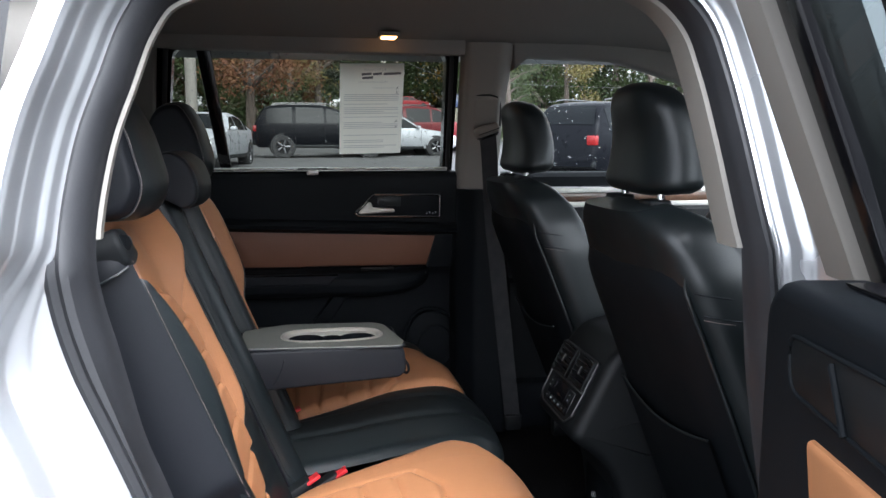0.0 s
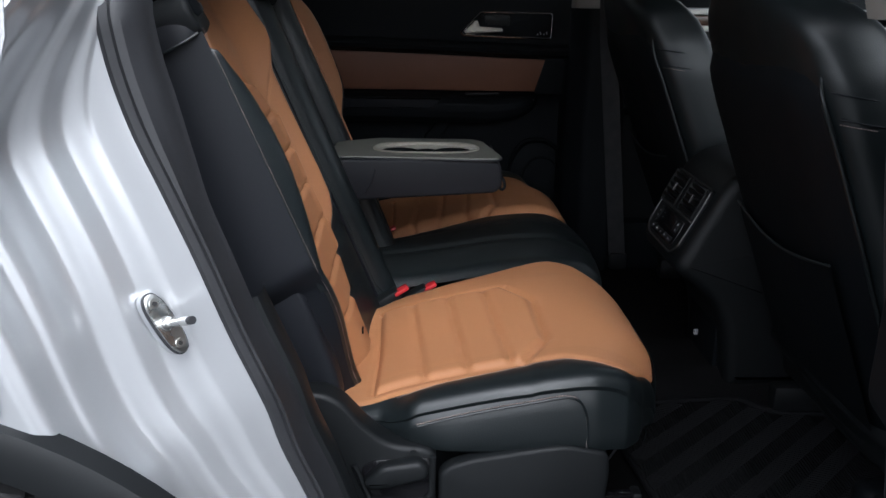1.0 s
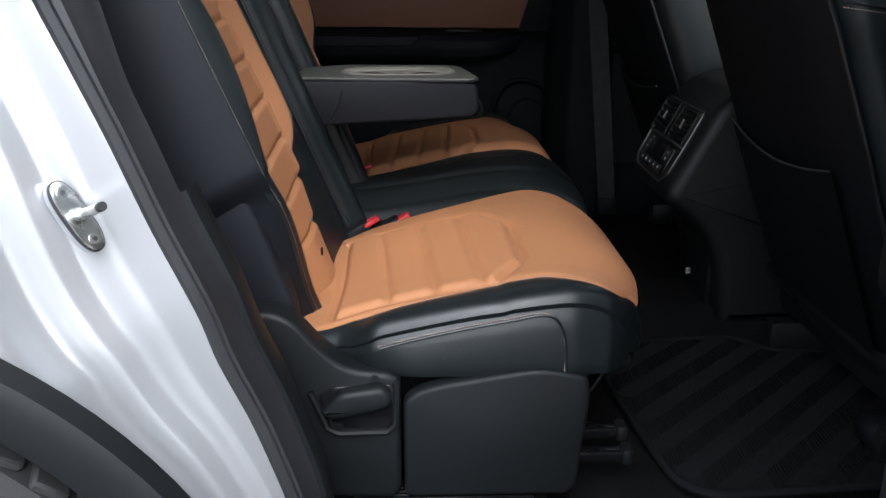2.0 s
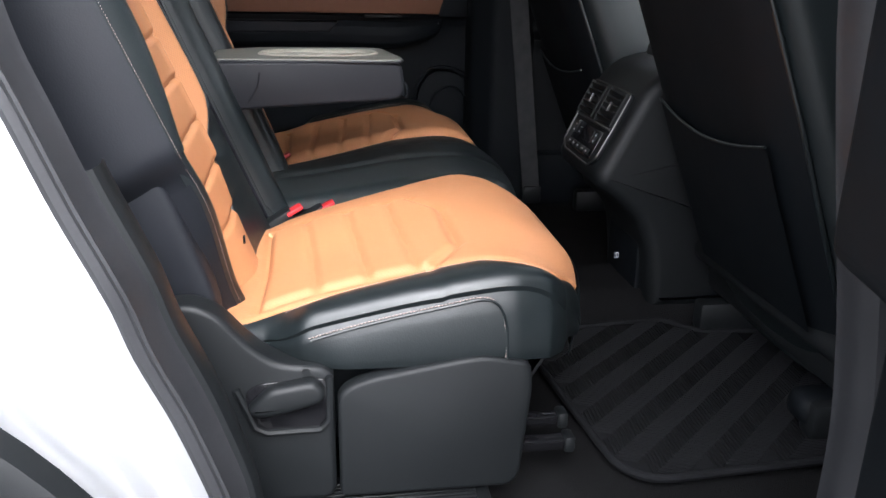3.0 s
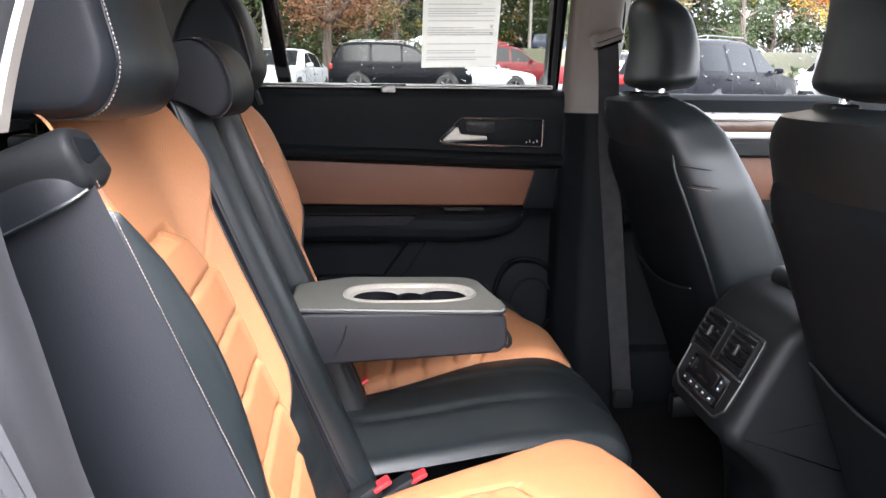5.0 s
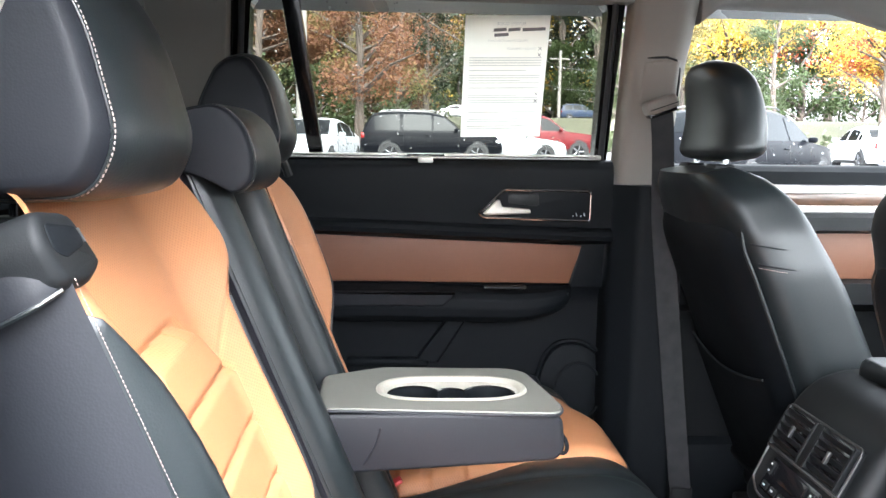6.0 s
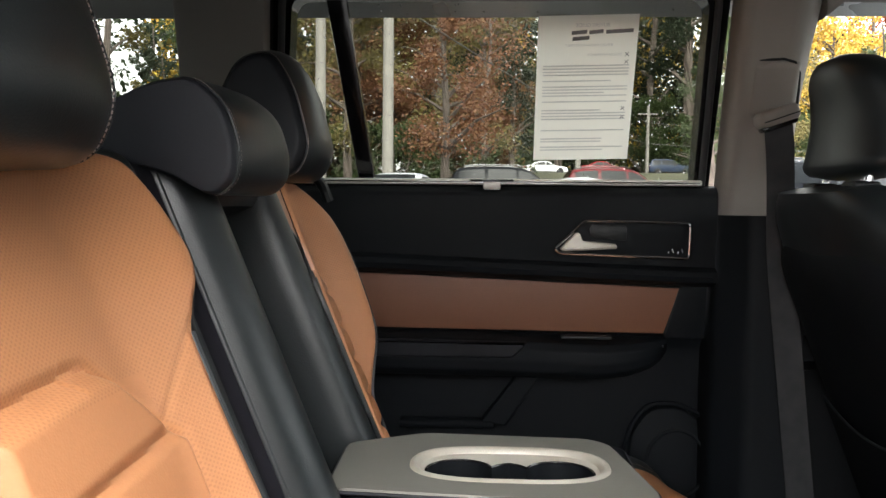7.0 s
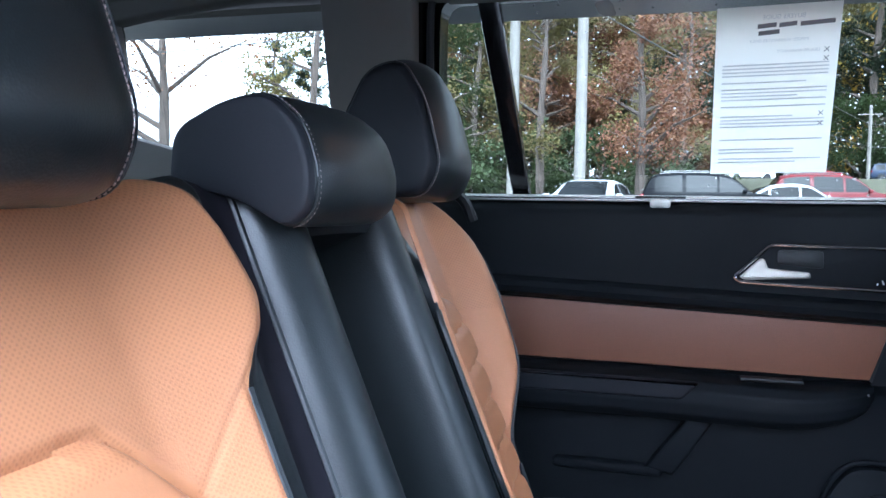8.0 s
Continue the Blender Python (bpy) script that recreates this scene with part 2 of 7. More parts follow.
def prism(pts, axis, a, b, r=0.0, seg=2):
    """A polygon in the plane across the axis (the other two coordinates in order), extruded from a to b, with bevelled rims."""
    bm = bmesh.new()
    k = "xyz".index(axis)

    def place(p, w):
        q = list(p)
        q.insert(k, w)
        return V(q)
    lo = [bm.verts.new(place(p, a)) for p in pts]
    hi = [bm.verts.new(place(p, b)) for p in pts]
    n = len(pts)
    caps = [bm.faces.new(lo[::-1]), bm.faces.new(hi)]
    for i in range(n):
        bm.faces.new((lo[i], lo[(i + 1) % n], hi[(i + 1) % n], hi[i]))
    bmesh.ops.recalc_face_normals(bm, faces=bm.faces)
    if r > 0:
        rim = list({e for f in caps for e in f.edges})
        bmesh.ops.bevel(bm, geom=rim, offset=r, segments=seg, profile=0.5, affect="EDGES")
    return bm


def grid(P, nu, nv, closed_u=False, closed_v=False):
    """A sheet of points P(s, t), s and t from 0 to 1."""
    bm = bmesh.new()
    mu, mv = (nu if closed_u else nu + 1), (nv if closed_v else nv + 1)
    vs = [[bm.verts.new(P(i / nu, j / nv)) for i in range(mu)] for j in range(mv)]
    for j in range(nv):
        for i in range(nu):
            a, b, c, d = vs[j][i], vs[j][(i + 1) % mu], vs[(j + 1) % mv][(i + 1) % mu], vs[(j + 1) % mv][i]
            bm.faces.new((a, b, c, d))
    return bm


def solid(bm, depth):
    """Give a sheet a thickness (along its normals, to one side)."""
    bm.normal_update()
    bmesh.ops.solidify(bm, geom=bm.faces[:], thickness=depth)
    return bm


def rings(sections, cap=True):
    """A skin through closed rings of equal count, with capped ends."""
    bm = bmesh.new()
    vs = [[bm.verts.new(p) for p in ring] for ring in sections]
    n = len(vs[0])
    for a, b in zip(vs, vs[1:]):
        for i in range(n):
            bm.faces.new((a[i], a[(i + 1) % n], b[(i + 1) % n], b[i]))
    if cap:
        bm.faces.new(vs[0][::-1])
        bm.faces.new(vs[-1])
    bmesh.ops.recalc_face_normals(bm, faces=bm.faces)
    return bm


def tube(path, r, n=8, closed=False, flat=1.0, up=(0, 0, 1)):
    """A round (or flattened) rod along a path; r may be a list."""
    path = [V(p) for p in path]
    secs = []
    for i, p in enumerate(path):
        a = path[i - 1] if i or closed else p
        b = path[(i + 1) % len(path)] if i + 1 < len(path) or closed else p
        t = (b - a).normalized()
        u = V(up) - t * t.dot(V(up))
        u = u.normalized() if u.length > 1e-4 else t.orthogonal().normalized()
        w = t.cross(u)
        rr = r[i] if isinstance(r, (list, tuple)) else r
        secs.append([p + (w * math.cos(2 * math.pi * k / n) + u * math.sin(2 * math.pi * k / n) * flat) * rr for k in range(n)])
    if closed:
        secs.append(secs[0])
    return rings(secs, cap=not closed)


def curve(pts, n):
    """Smooth points through pts (Catmull-Rom), n to a stretch."""
    ps = [V(p) for p in pts]
    out = []
    for i in range(len(ps) - 1):
        p0, p1, p2, p3 = ps[max(i - 1, 0)], ps[i], ps[i + 1], ps[min(i + 2, len(ps) - 1)]
        for k in range(n):
            t = k / n
            out.append(0.5 * ((2 * p1) + (p2 - p0) * t + (2 * p0 - 5 * p1 + 4 * p2 - p3) * t * t + (3 * p1 - p0 - 3 * p2 + p3) * t ** 3))
    out.append(ps[-1])
    return out


def along(pts, step):
    """Points at even steps along a polyline, with directions."""
    out, carry = [], 0.0
    for a, b in zip(pts, pts[1:]):
        d = (b - a).length
        s = carry
        while s < d:
            out.append((a + (b - a) * (s / d), (b - a).normalized()))
            s += step
        carry = s - d
    return out


def stitches(pts, up, step=0.0042, length=0.0028, r=0.00034):
    """A row of short raised stitches along a line."""
    bm = bmesh.new()
    for p, t in along(pts, step):
        w = t.cross(V(up)).normalized() * r
        n = V(up).normalized() * r * 1.6
        q = p + t * length
        m = (p + q) / 2
        vs = [bm.verts.new(x) for x in (p - w, p + w, q + w, q - w, m - w * 1.1 + n, m + w * 1.1 + n)]
        for f in ((0, 1, 5, 4), (4, 5, 2, 3), (1, 2, 5), (0, 4, 3)):
            bm.faces.new([vs[i] for i in f])
    return bm


def lerp(table, x):
    """Linear look-up in pairs (x, y)."""
    if x <= table[0][0]:
        return table[0][1]
    for (a, fa), (b, fb) in zip(table, table[1:]):
        if x <= b:
            return fa + (fb - fa) * (x - a) / (b - a)
    return table[-1][1]


def spline(table, x):
    """Smooth look-up in pairs (x, y), without overshoot."""
    n = len(table)
    if x <= table[0][0]:
        return table[0][1]
    if x >= table[-1][0]:
        return table[-1][1]
    i = max(k for k in range(n - 1) if table[k][0] <= x)
    (x0, y0), (x1, y1) = table[i], table[i + 1]

    def slope(k):
        if k == 0 or k == n - 1:
            return 0.0
        a = (table[k][1] - table[k - 1][1]) / (table[k][0] - table[k - 1][0])
        b = (table[k + 1][1] - table[k][1]) / (table[k + 1][0] - table[k][0])
        return 0.0 if a * b <= 0 else 2 * a * b / (a + b)
    h = x1 - x0
    t = (x - x0) / h
    return ((2 * t ** 3 - 3 * t * t + 1) * y0 + (t ** 3 - 2 * t * t + t) * h * slope(i)
            + (3 * t * t - 2 * t ** 3) * y1 + (t ** 3 - t * t) * h * slope(i + 1))


def smooth(a, b, x):
    t = min(1, max(0, (x - a) / (b - a))) if b != a else float(x > a)
    return t * t * (3 - 2 * t)


def round_poly(pts, r, n=4):
    """A polygon (2D) with its corners rounded off."""
    out = []
    for i, p in enumerate(pts):
        a, p, b = V(pts[i - 1]), V(p), V(pts[(i + 1) % len(pts)])
        rr = min(r, (a - p).length * 0.45, (b - p).length * 0.45)
        s, e = p + (a - p).normalized() * rr, p + (b - p).normalized() * rr
        for k in range(n + 1):
            t = k / n
            out.append(tuple((1 - t) ** 2 * s + 2 * t * (1 - t) * p + t * t * e))
    return out


def cyl(a, b, r, n=12, r2=None):
    return tube([a, b], [r, r if r2 is None else r2], n)

# ---- vehicle shell: near side round the open doorway ----
WX, WZ, WR = -0.96, 0.36, 0.445


def ap_y(z):
    """Lateral place of the near door opening at a height: upright below the belt, leaning in above."""
    return lerp([(0.3, -0.8), (0.6, -0.828), (0.8, -0.84), (1.2, -0.838), (1.55, -0.675), (1.8, -0.55)], z)


AP = [(0.245, 0.42), (0.235, 0.56), (0.212, 0.7), (0.178, 0.86), (0.145, 1.05), (0.126, 1.2), (0.12, 1.33), (0.113, 1.42), (0.098, 1.49), (0.05, 1.537), (-0.05, 1.556),
      (-0.3, 1.553), (-0.47, 1.54), (-0.57, 1.515), (-0.607, 1.47), (-0.63, 1.4), (-0.65, 1.33), (-0.661, 1.24), (-0.657, 1.17), (-0.64, 1.1), (-0.613, 1.03), (-0.586, 0.96),
      (-0.556, 0.875), (-0.522, 0.79), (-0.505, 0.73), (-0.475, 0.65), (-0.447, 0.55), (-0.43, 0.46), (-0.37, 0.405), (-0.2, 0.39), (0.1, 0.39)]
ap_pts = [V((p.x, 0, p.z)) for p in curve([(x, 0, z) for x, z in AP] + [(AP[0][0], 0, AP[0][1])], 5)[:-1]]
ap_n = []
for i, p in enumerate(ap_pts):
    t = ap_pts[(i + 1) % len(ap_pts)] - ap_pts[i - 1]
    ap_n.append(V((t.z, 0, -t.x)).normalized())


def sweep_frame(profile, width=lambda p: 1.0, pick=lambda p: True, push=lambda p, d: 0.0):
    """Carry a profile of (outward, lateral) offsets round the doorway."""
    bm = bmesh.new()
    rows = []
    for p, n in zip(ap_pts, ap_n):
        w = width(p)
        out = [(d * w + push(p, d), y) for d, y in profile]
        rows.append([bm.verts.new((p.x + n.x * d, ap_y(p.z) + y, p.z + n.z * d)) for d, y in out])
    for i in range(len(rows)):
        a, b = rows[i], rows[(i + 1) % len(rows)]
        if not pick((ap_pts[i] + ap_pts[(i + 1) % len(rows)]) / 2):
            continue
        for k in range(len(profile) - 1):
            bm.faces.new((a[k], b[k], b[k + 1], a[k + 1]))
    bmesh.ops.delete(bm, geom=[v for v in bm.verts if not v.link_faces], context="VERTS")
    return bm


def jamb_width(p):
    """The flange is wide behind the doorway, narrow along the roof and the middle pillar."""
    back = smooth(-0.3, -0.55, p.x)
    return 0.17 + 0.16 * smooth(-0.03, 0.05, p.x) + 0.04 * back + 0.79 * back * smooth(1.235, 1.1, p.z)


body = thing("suv_body", "silver suv body round an open rear doorway", "car", (-0.3, -0.9, 0.0))
JAMB_KEYS = [(0.02, 0.02), (0.026, 0.004), (0.034, -0.002), (0.064, -0.004), (0.072, -0.0075), (0.092, -0.013), (0.101, -0.022), (0.109, -0.030), (0.122, -0.035), (0.137, -0.040), (0.146, -0.050),
             (0.155, -0.070), (0.163, -0.080), (0.172, -0.085), (0.178, -0.097), (0.185, -0.114), (0.195, -0.12), (0.205, -0.1245), (0.30, -0.127)]
JAMB = [(0.02 + 0.19 * i / 120, spline(JAMB_KEYS, 0.02 + 0.19 * i / 120)) for i in range(121)] + [(0.25, -0.1255), (0.3, -0.127)]


def ridge_sway(p, d):
    """The pressed ridges swing away from the doorway above the wheel arch."""
    return 0.016 * math.exp(-((p.z - 0.84) / 0.12) ** 2) * math.sin(math.pi * max(0, min(1, (d - 0.05) / 0.15))) * smooth(-0.3, -0.5, p.x)


jamb = sweep_frame(JAMB, jamb_width, push=ridge_sway)
for f in [f for f in jamb.faces if all((v.co.x - WX) ** 2 + (v.co.z - WZ) ** 2 < (WR - 0.004) ** 2 for v in f.verts)]:
    jamb.faces.remove(f)
for v in jamb.verts:
    r = math.hypot(v.co.x - WX, v.co.z - WZ)
    if r < WR - 0.004:
        v.co.x, v.co.z = WX + (v.co.x - WX) * (WR - 0.004) / r, WZ + (v.co.z - WZ) * (WR - 0.004) / r
part("door_jamb", jamb, "silver", body, "silver painted door jamb with pressed ridges")
seal = [(-0.014, 0.034), (-0.01, 0.026), (-0.011, 0.012), (-0.004, 0.0), (0.004, -0.012), (0.012, -0.014), (0.018, -0.006), (0.025, -0.01), (0.031, -0.006), (0.034, 0.004)]
part("weatherstrip", sweep_frame(seal, lambda p: 1 - 0.5 * smooth(0.0, 0.06, p.x) * smooth(1.0, 1.2, p.z), push=lambda p, d: 0.017 * smooth(0.01, -0.006, d) * smooth(-0.3, -0.4, p.x) * smooth(1.12, 0.98, p.z)), "rubber", body, "dark rubber door seal with double lip")
part("pillar_edge_trim", sweep_frame([(-0.007, 0.03), (-0.012, 0.034), (-0.014, 0.05), (-0.012, 0.085)], pick=lambda p: p.z > 1.19 and p.x > 0.02), "beige", body, "beige pillar trim")
part("rear_pillar_edge", sweep_frame([(-0.014, 0.03), (-0.019, 0.03), (-0.019, 0.045)], pick=lambda p: p.z > 1.22 and p.x <= -0.5), "beige", body, "thin beige pillar edge")
part("lower_edge_trim", sweep_frame([(0.004, 0.034), (-0.003, 0.035), (-0.006, 0.042), (-0.006, 0.06), (0.0, 0.085)], pick=lambda p: p.z <= 0.897 and p.x < -0.3), "plastic", body, "black sill trim beside the seal")
# striker: oval plate on a dark gasket, with a pin standing out
SL, SN = V((0.47, 0.0, -0.88)).normalized(), V((0.63, -0.66, 0.36)).normalized()
SW = SN.cross(SL).normalized()
SN = SL.cross(SW).normalized()
SC = V((-0.646, -0.8625, 0.884))


def striker_disc(half_l, half_w, n0, n1):
    secs = []
    for n, k in ((n0, 1.0), (n1 - 0.001, 1.0), (n1, 0.94)):
        ring_pts = []
        for i in range(36):
            a = 2 * math.pi * i / 36
            c, q = math.cos(a), math.sin(a)
            w = half_w * (abs(q) ** 0.8) * (1 if q > 0 else -1)
            ring_pts.append(SC + SL * (half_l * k * (abs(c) ** 0.7) * (1 if c > 0 else -1)) + SW * (w * k) + SN * n)
        secs.append(ring_pts)
    return rings(secs)


st = part("striker_plate", striker_disc(0.036, 0.0112, 0.002, 0.005), "steel", body, "bright steel door striker")
part("striker_gasket", striker_disc(0.0375, 0.0128, -0.002, 0.0028), "rubber", st)
part("striker_boss", striker_disc(0.037, 0.0122, -0.014, -0.001), "silver", st)
part("striker_pin", tube([SC + SN * k for k in (0.004, 0.009, 0.011, 0.055, 0.057)], [0.0085, 0.0072, 0.0048, 0.0046, 0.0042], 16), "steel", st)
part("pin_tip", cyl(SC + SN * 0.0565, SC + SN * 0.064, 0.0043, 14), "rubber", st)
for k in (-0.025, 0.025):
    sc = part("striker_screw", tube([SC + SL * k + SN * 0.0045, SC + SL * k + SN * 0.0065], [0.0056, 0.005], 16), "steel", st)
    part("screw_socket", cyl(SC + SL * k + SN * 0.0064, SC + SL * k + SN * 0.0068, 0.0026, 8), "dull", sc)

# quarter panel with wheel arch


def quarter(p, t):
    """Outer skin behind the doorway, cut out round the wheel."""
    z = 0.3 + 0.93 * t
    x0 = -0.775 + 0.055 * smooth(1.05, 1.2, z)
    x = x0 - 1.5 * p
    return V((x, -0.955 - 0.012 * math.sin(math.pi * t), z))


bm = grid(quarter, 60, 40)
for f in [f for f in bm.faces if (f.calc_center_median().x - WX) ** 2 + (f.calc_center_median().z - WZ) ** 2 < (WR + 0.05) ** 2]:
    bm.faces.remove(f)
part("quarter_panel", solid(bm, 0.004), "silver", body, "silver rear quarter panel")
ring = []
for i in range(61):
    a = math.pi * (-0.1 + 1.2 * i / 60)
    c, q = math.cos(a), math.sin(a)
    ring.append([V((WX + c * r, y, WZ + q * r)) for r, y in ((WR - 0.012, -0.9), (WR - 0.008, -0.962), (WR + 0.0, -0.976), (WR + 0.036, -0.982), (WR + 0.052, -0.974), (WR + 0.056, -0.95))])
bm = bmesh.new()
vs = [[bm.verts.new(p) for p in r] for r in ring]
for a, b in zip(vs, vs[1:]):
    for k in range(5):
        bm.faces.new((a[k], b[k], b[k + 1], a[k + 1]))
part("arch_cladding", bm, "plastic", body, "black plastic wheel arch moulding")
part("wheel_house", grid(lambda p, t: V((WX + (WR - 0.03) * math.cos(math.pi * 1.1 * (p - 0.05)), -0.92 + 0.3 * t, WZ + (WR - 0.03) * math.sin(math.pi * 1.1 * (p - 0.05)))), 30, 3), "carpet", body)
wheel = part("tyre", rings([[V((WX + r * math.cos(a * 0.1309), y, WZ + r * math.sin(a * 0.1309))) for a in range(48)] for r, y in
                            ((0.24, -0.93), (0.30, -0.95), (0.36, -0.952), (0.384, -0.935), (0.388, -0.8), (0.37, -0.72), (0.25, -0.7))]), "tyre", body, "black tyre with tread")
for a in range(48):
    c, q = math.cos(a * 0.1309), math.sin(a * 0.1309)
    for row in range(3):
        part("tread_block", box((WX + 0.388 * c, -0.915 + 0.042 * row, WZ + 0.388 * q), (0.012, 0.034, 0.038), 0.003, 1, m=pose(0, 0, 0, 0, -math.degrees(a * 0.1309 + 0.03 * row), 0) @ pose(0, 0, 0, 18 * (-1) ** row, 0, 0)), "tyre", wheel)
part("rear_belt_moulding", box((-1.43, -0.958, 1.228), (1.35, 0.014, 0.018), 0.005), "chrome", body, "bright window moulding")
part("rear_glass_frame", box((-1.45, -0.932, 1.243), (1.32, 0.03, 0.014), 0.005), "gloss", body)
part("quarter_glass", grid(lambda p, t: V((-0.76 + 0.03 * t - 1.2 * p, -0.935 + 0.12 * t, 1.23 + 0.34 * t)), 4, 4), "tinted", body, "dark tinted quarter glass")
part("d_pillar_cover", grid(lambda p, t: V((-0.73 + 0.03 * t - 0.036 * p, -0.916 + 0.12 * t - 0.02 * p, 1.21 + 0.36 * t)), 4, 8), "gloss", body, "gloss black pillar cover")
# sill and rocker
part("rocker", grid(lambda p, t: V((-0.5 + 1.9 * p, -0.96 + 0.06 * math.cos(t * 5.0), 0.45 - 0.22 * t)), 20, 10), "plastic", body)
part("scuff_plate", prism([(-0.466, -0.62), (-0.157, -0.62), (-0.157, -0.75), (-0.36, -0.75)], "z", 0.392, 0.427, 0.003), "plastic", body, "ribbed black sill plate")
for k in range(14):
    part("scuff_rib", box((-0.31 + 0.0034 * k, -0.635 - 0.0075 * k, 0.4285), (0.27 - 0.0068 * k, 0.0035, 0.005), 0.001, 1), "plastic", body)
# roof outer and front part of the shell
part("roof_skin", grid(lambda p, t: V((-2.0 + 2.9 * p, -0.66 + 1.32 * t, 1.66 + 0.075 * math.sin(math.pi * t) - 0.05 * (2 * p - 1) ** 4)), 24, 16), "silver", body)
part("roof_side", grid(lambda p, t: V((-2.0 + 2.9 * p, -0.68 - 0.05 * t, 1.665 - 0.11 * t)), 24, 4), "silver", body)
part("roof_side", grid(lambda p, t: V((-2.0 + 2.9 * p, 0.68 + 0.05 * t, 1.665 - 0.11 * t)), 24, 4), "silver", body)
part("front_body_side", grid(lambda p, t: V((0.24 + 1.0 * p, -0.96 - 0.01 * math.sin(3.14 * t), 0.3 + 0.9 * t)), 10, 10), "silver", body)
FX, FR = 2.02, 0.43


def hood_z(x):
    return lerp([(1.2, 1.2), (1.45, 1.13), (2.1, 1.08), (2.6, 1.0), (2.8, 0.92), (2.9, 0.8)], x)


def flank(s, x0, x1):
    """Outer side skin from x0 to x1, cut out round the wheels."""
    bm = grid(lambda p, t: V((x0 + (x1 - x0) * p, s * (0.955 + 0.015 * math.sin(3.14 * t) - 0.2 * max(0, (x0 + (x1 - x0) * p - 2.3) / 0.6) ** 2), 0.3 + (hood_z(x0 + (x1 - x0) * p) - 0.3) * t)), int((x1 - x0) * 24), 24)
    for f in [f for f in bm.faces if min((f.calc_center_median().x - wx) ** 2 + (f.calc_center_median().z - WZ) ** 2 for wx in (WX, FX)) < FR ** 2]:
        bm.faces.remove(f)
    return bm


part("far_body_side", flank(1, -2.2, 2.9), "silver", body, "silver body side with wheel arches")
part("near_front_wing", flank(-1, 1.24, 2.9), "silver", body, "silver front wing")
part("front_fascia", grid(lambda p, t: V((2.9 + 0.1 * (1 - (2 * p - 1) ** 2), -0.77 + 1.54 * p, 0.36 + 0.46 * t)), 16, 8), "silver", body)
part("grille", box((2.985, 0, 0.74), (0.05, 0.8, 0.16), 0.02), "gloss", body, "black radiator grille")
for s in (-1, 1):
    part("head_lamp", box((2.9, s * 0.62, 0.78), (0.12, 0.28, 0.1), 0.03), "shade", body)
    part("tail_lamp", box((-2.19, s * 0.78, 1.0), (0.08, 0.3, 0.14), 0.03), "red", body)
part("near_front_glass", grid(lambda p, t: V((0.26 + 0.95 * p, -0.93 + 0.2 * t, 1.2 + (0.36 - 0.22 * smooth(0.5, 1, p)) * t)), 6, 4), "glass", body).visible_shadow = False
part("rear_screen", grid(lambda p, t: V((-2.06 + 0.1 * t, -0.72 + 1.44 * p, 1.24 + 0.36 * t)), 6, 4), "tinted", body, "dark rear screen")
for wx, s in ((WX, 1), (FX, 1), (FX, -1)):
    w = part("tyre", rings([[V((wx + r * math.cos(a * 0.1309), s * y, WZ + r * math.sin(a * 0.1309))) for a in range(48)] for r, y in ((0.24, 0.9), (0.30, 0.94), (0.36, 0.942), (0.384, 0.92), (0.388, 0.8), (0.37, 0.72), (0.25, 0.7))]), "tyre", body, "black tyre")
    part("wheel_rim", rings([[V((wx + r * math.cos(a * 0.2618), s * y, WZ + r * math.sin(a * 0.2618))) for a in range(24)] for r, y in ((0.25, 0.93), (0.22, 0.9), (0.06, 0.88))]), "alloy", w)
    part("wheel_house", grid(lambda p, t, wx=wx, s=s: V((wx + 0.425 * math.cos(math.pi * p), s * (0.93 - 0.3 * t), WZ + 0.425 * math.sin(math.pi * p))), 24, 3), "carpet", body)
part("wheel_rim", rings([[V((WX + r * math.cos(a * 0.2618), -y, WZ + r * math.sin(a * 0.2618))) for a in range(24)] for r, y in ((0.25, 0.935), (0.22, 0.9), (0.06, 0.88))]), "alloy", wheel)
part("tailgate", grid(lambda p, t: V((-2.2 + 0.15 * t, -0.95 + 1.9 * p, 0.4 + 0.85 * t)), 8, 8), "silver", body)
part("middle_pillar", grid(lambda p, t: V((0.255 + 0.11 * p - 0.09 * t, ap_y(0.45 + 1.1 * t) - 0.122 + 0.0 * p, 0.45 + 1.1 * t)), 6, 20), "silver", body)
part("near_front_belt", box((0.75, -0.9, 1.2), (1.1, 0.1, 0.04), 0.01), "plastic_soft", body)
part("near_front_door_trim", grid(lambda p, t: V((0.26 + 1.0 * p, -0.76, 0.42 + 0.78 * t)), 6, 6), "plastic", body)
part("bonnet", grid(lambda p, t: V((1.35 + 1.63 * p, (-0.95 + 1.9 * t) * (1 - 0.2 * p ** 6), hood_z(1.35 + 1.55 * p) + 0.03 * math.sin(math.pi * t))), 20, 12), "silver", body)
part("windscreen", grid(lambda p, t: V((1.45 - 0.6 * p, -0.75 + 1.5 * t + 0.0, 1.12 + 0.46 * p)), 6, 6), "glass", body, "clear windscreen").visible_shadow = False
part("windscreen_pillar", tube([(1.42, -0.82, 1.15), (0.85, -0.66, 1.57)], 0.05, 8), "silver", body)
part("underbody", box((0.3, 0, 0.33), (4.9, 1.5, 0.06), 0.02), "carpet", body)
part("anchor_bolt", cyl((-0.694, -0.64, 1.008), (-0.694, -0.663, 1.008), 0.009, 10), "plastic", body)
part("far_sill", box((0.1, 0.785, 0.47), (2.2, 0.12, 0.16), 0.02), "plastic_soft", body)

# ---- floor, headliner and inner walls ----
def floor_z(x, y):
    hump = 0.05 * smooth(0.16, 0.08, abs(y))
    return 0.398 + hump + 0.03 * smooth(-0.45, -0.62, x)


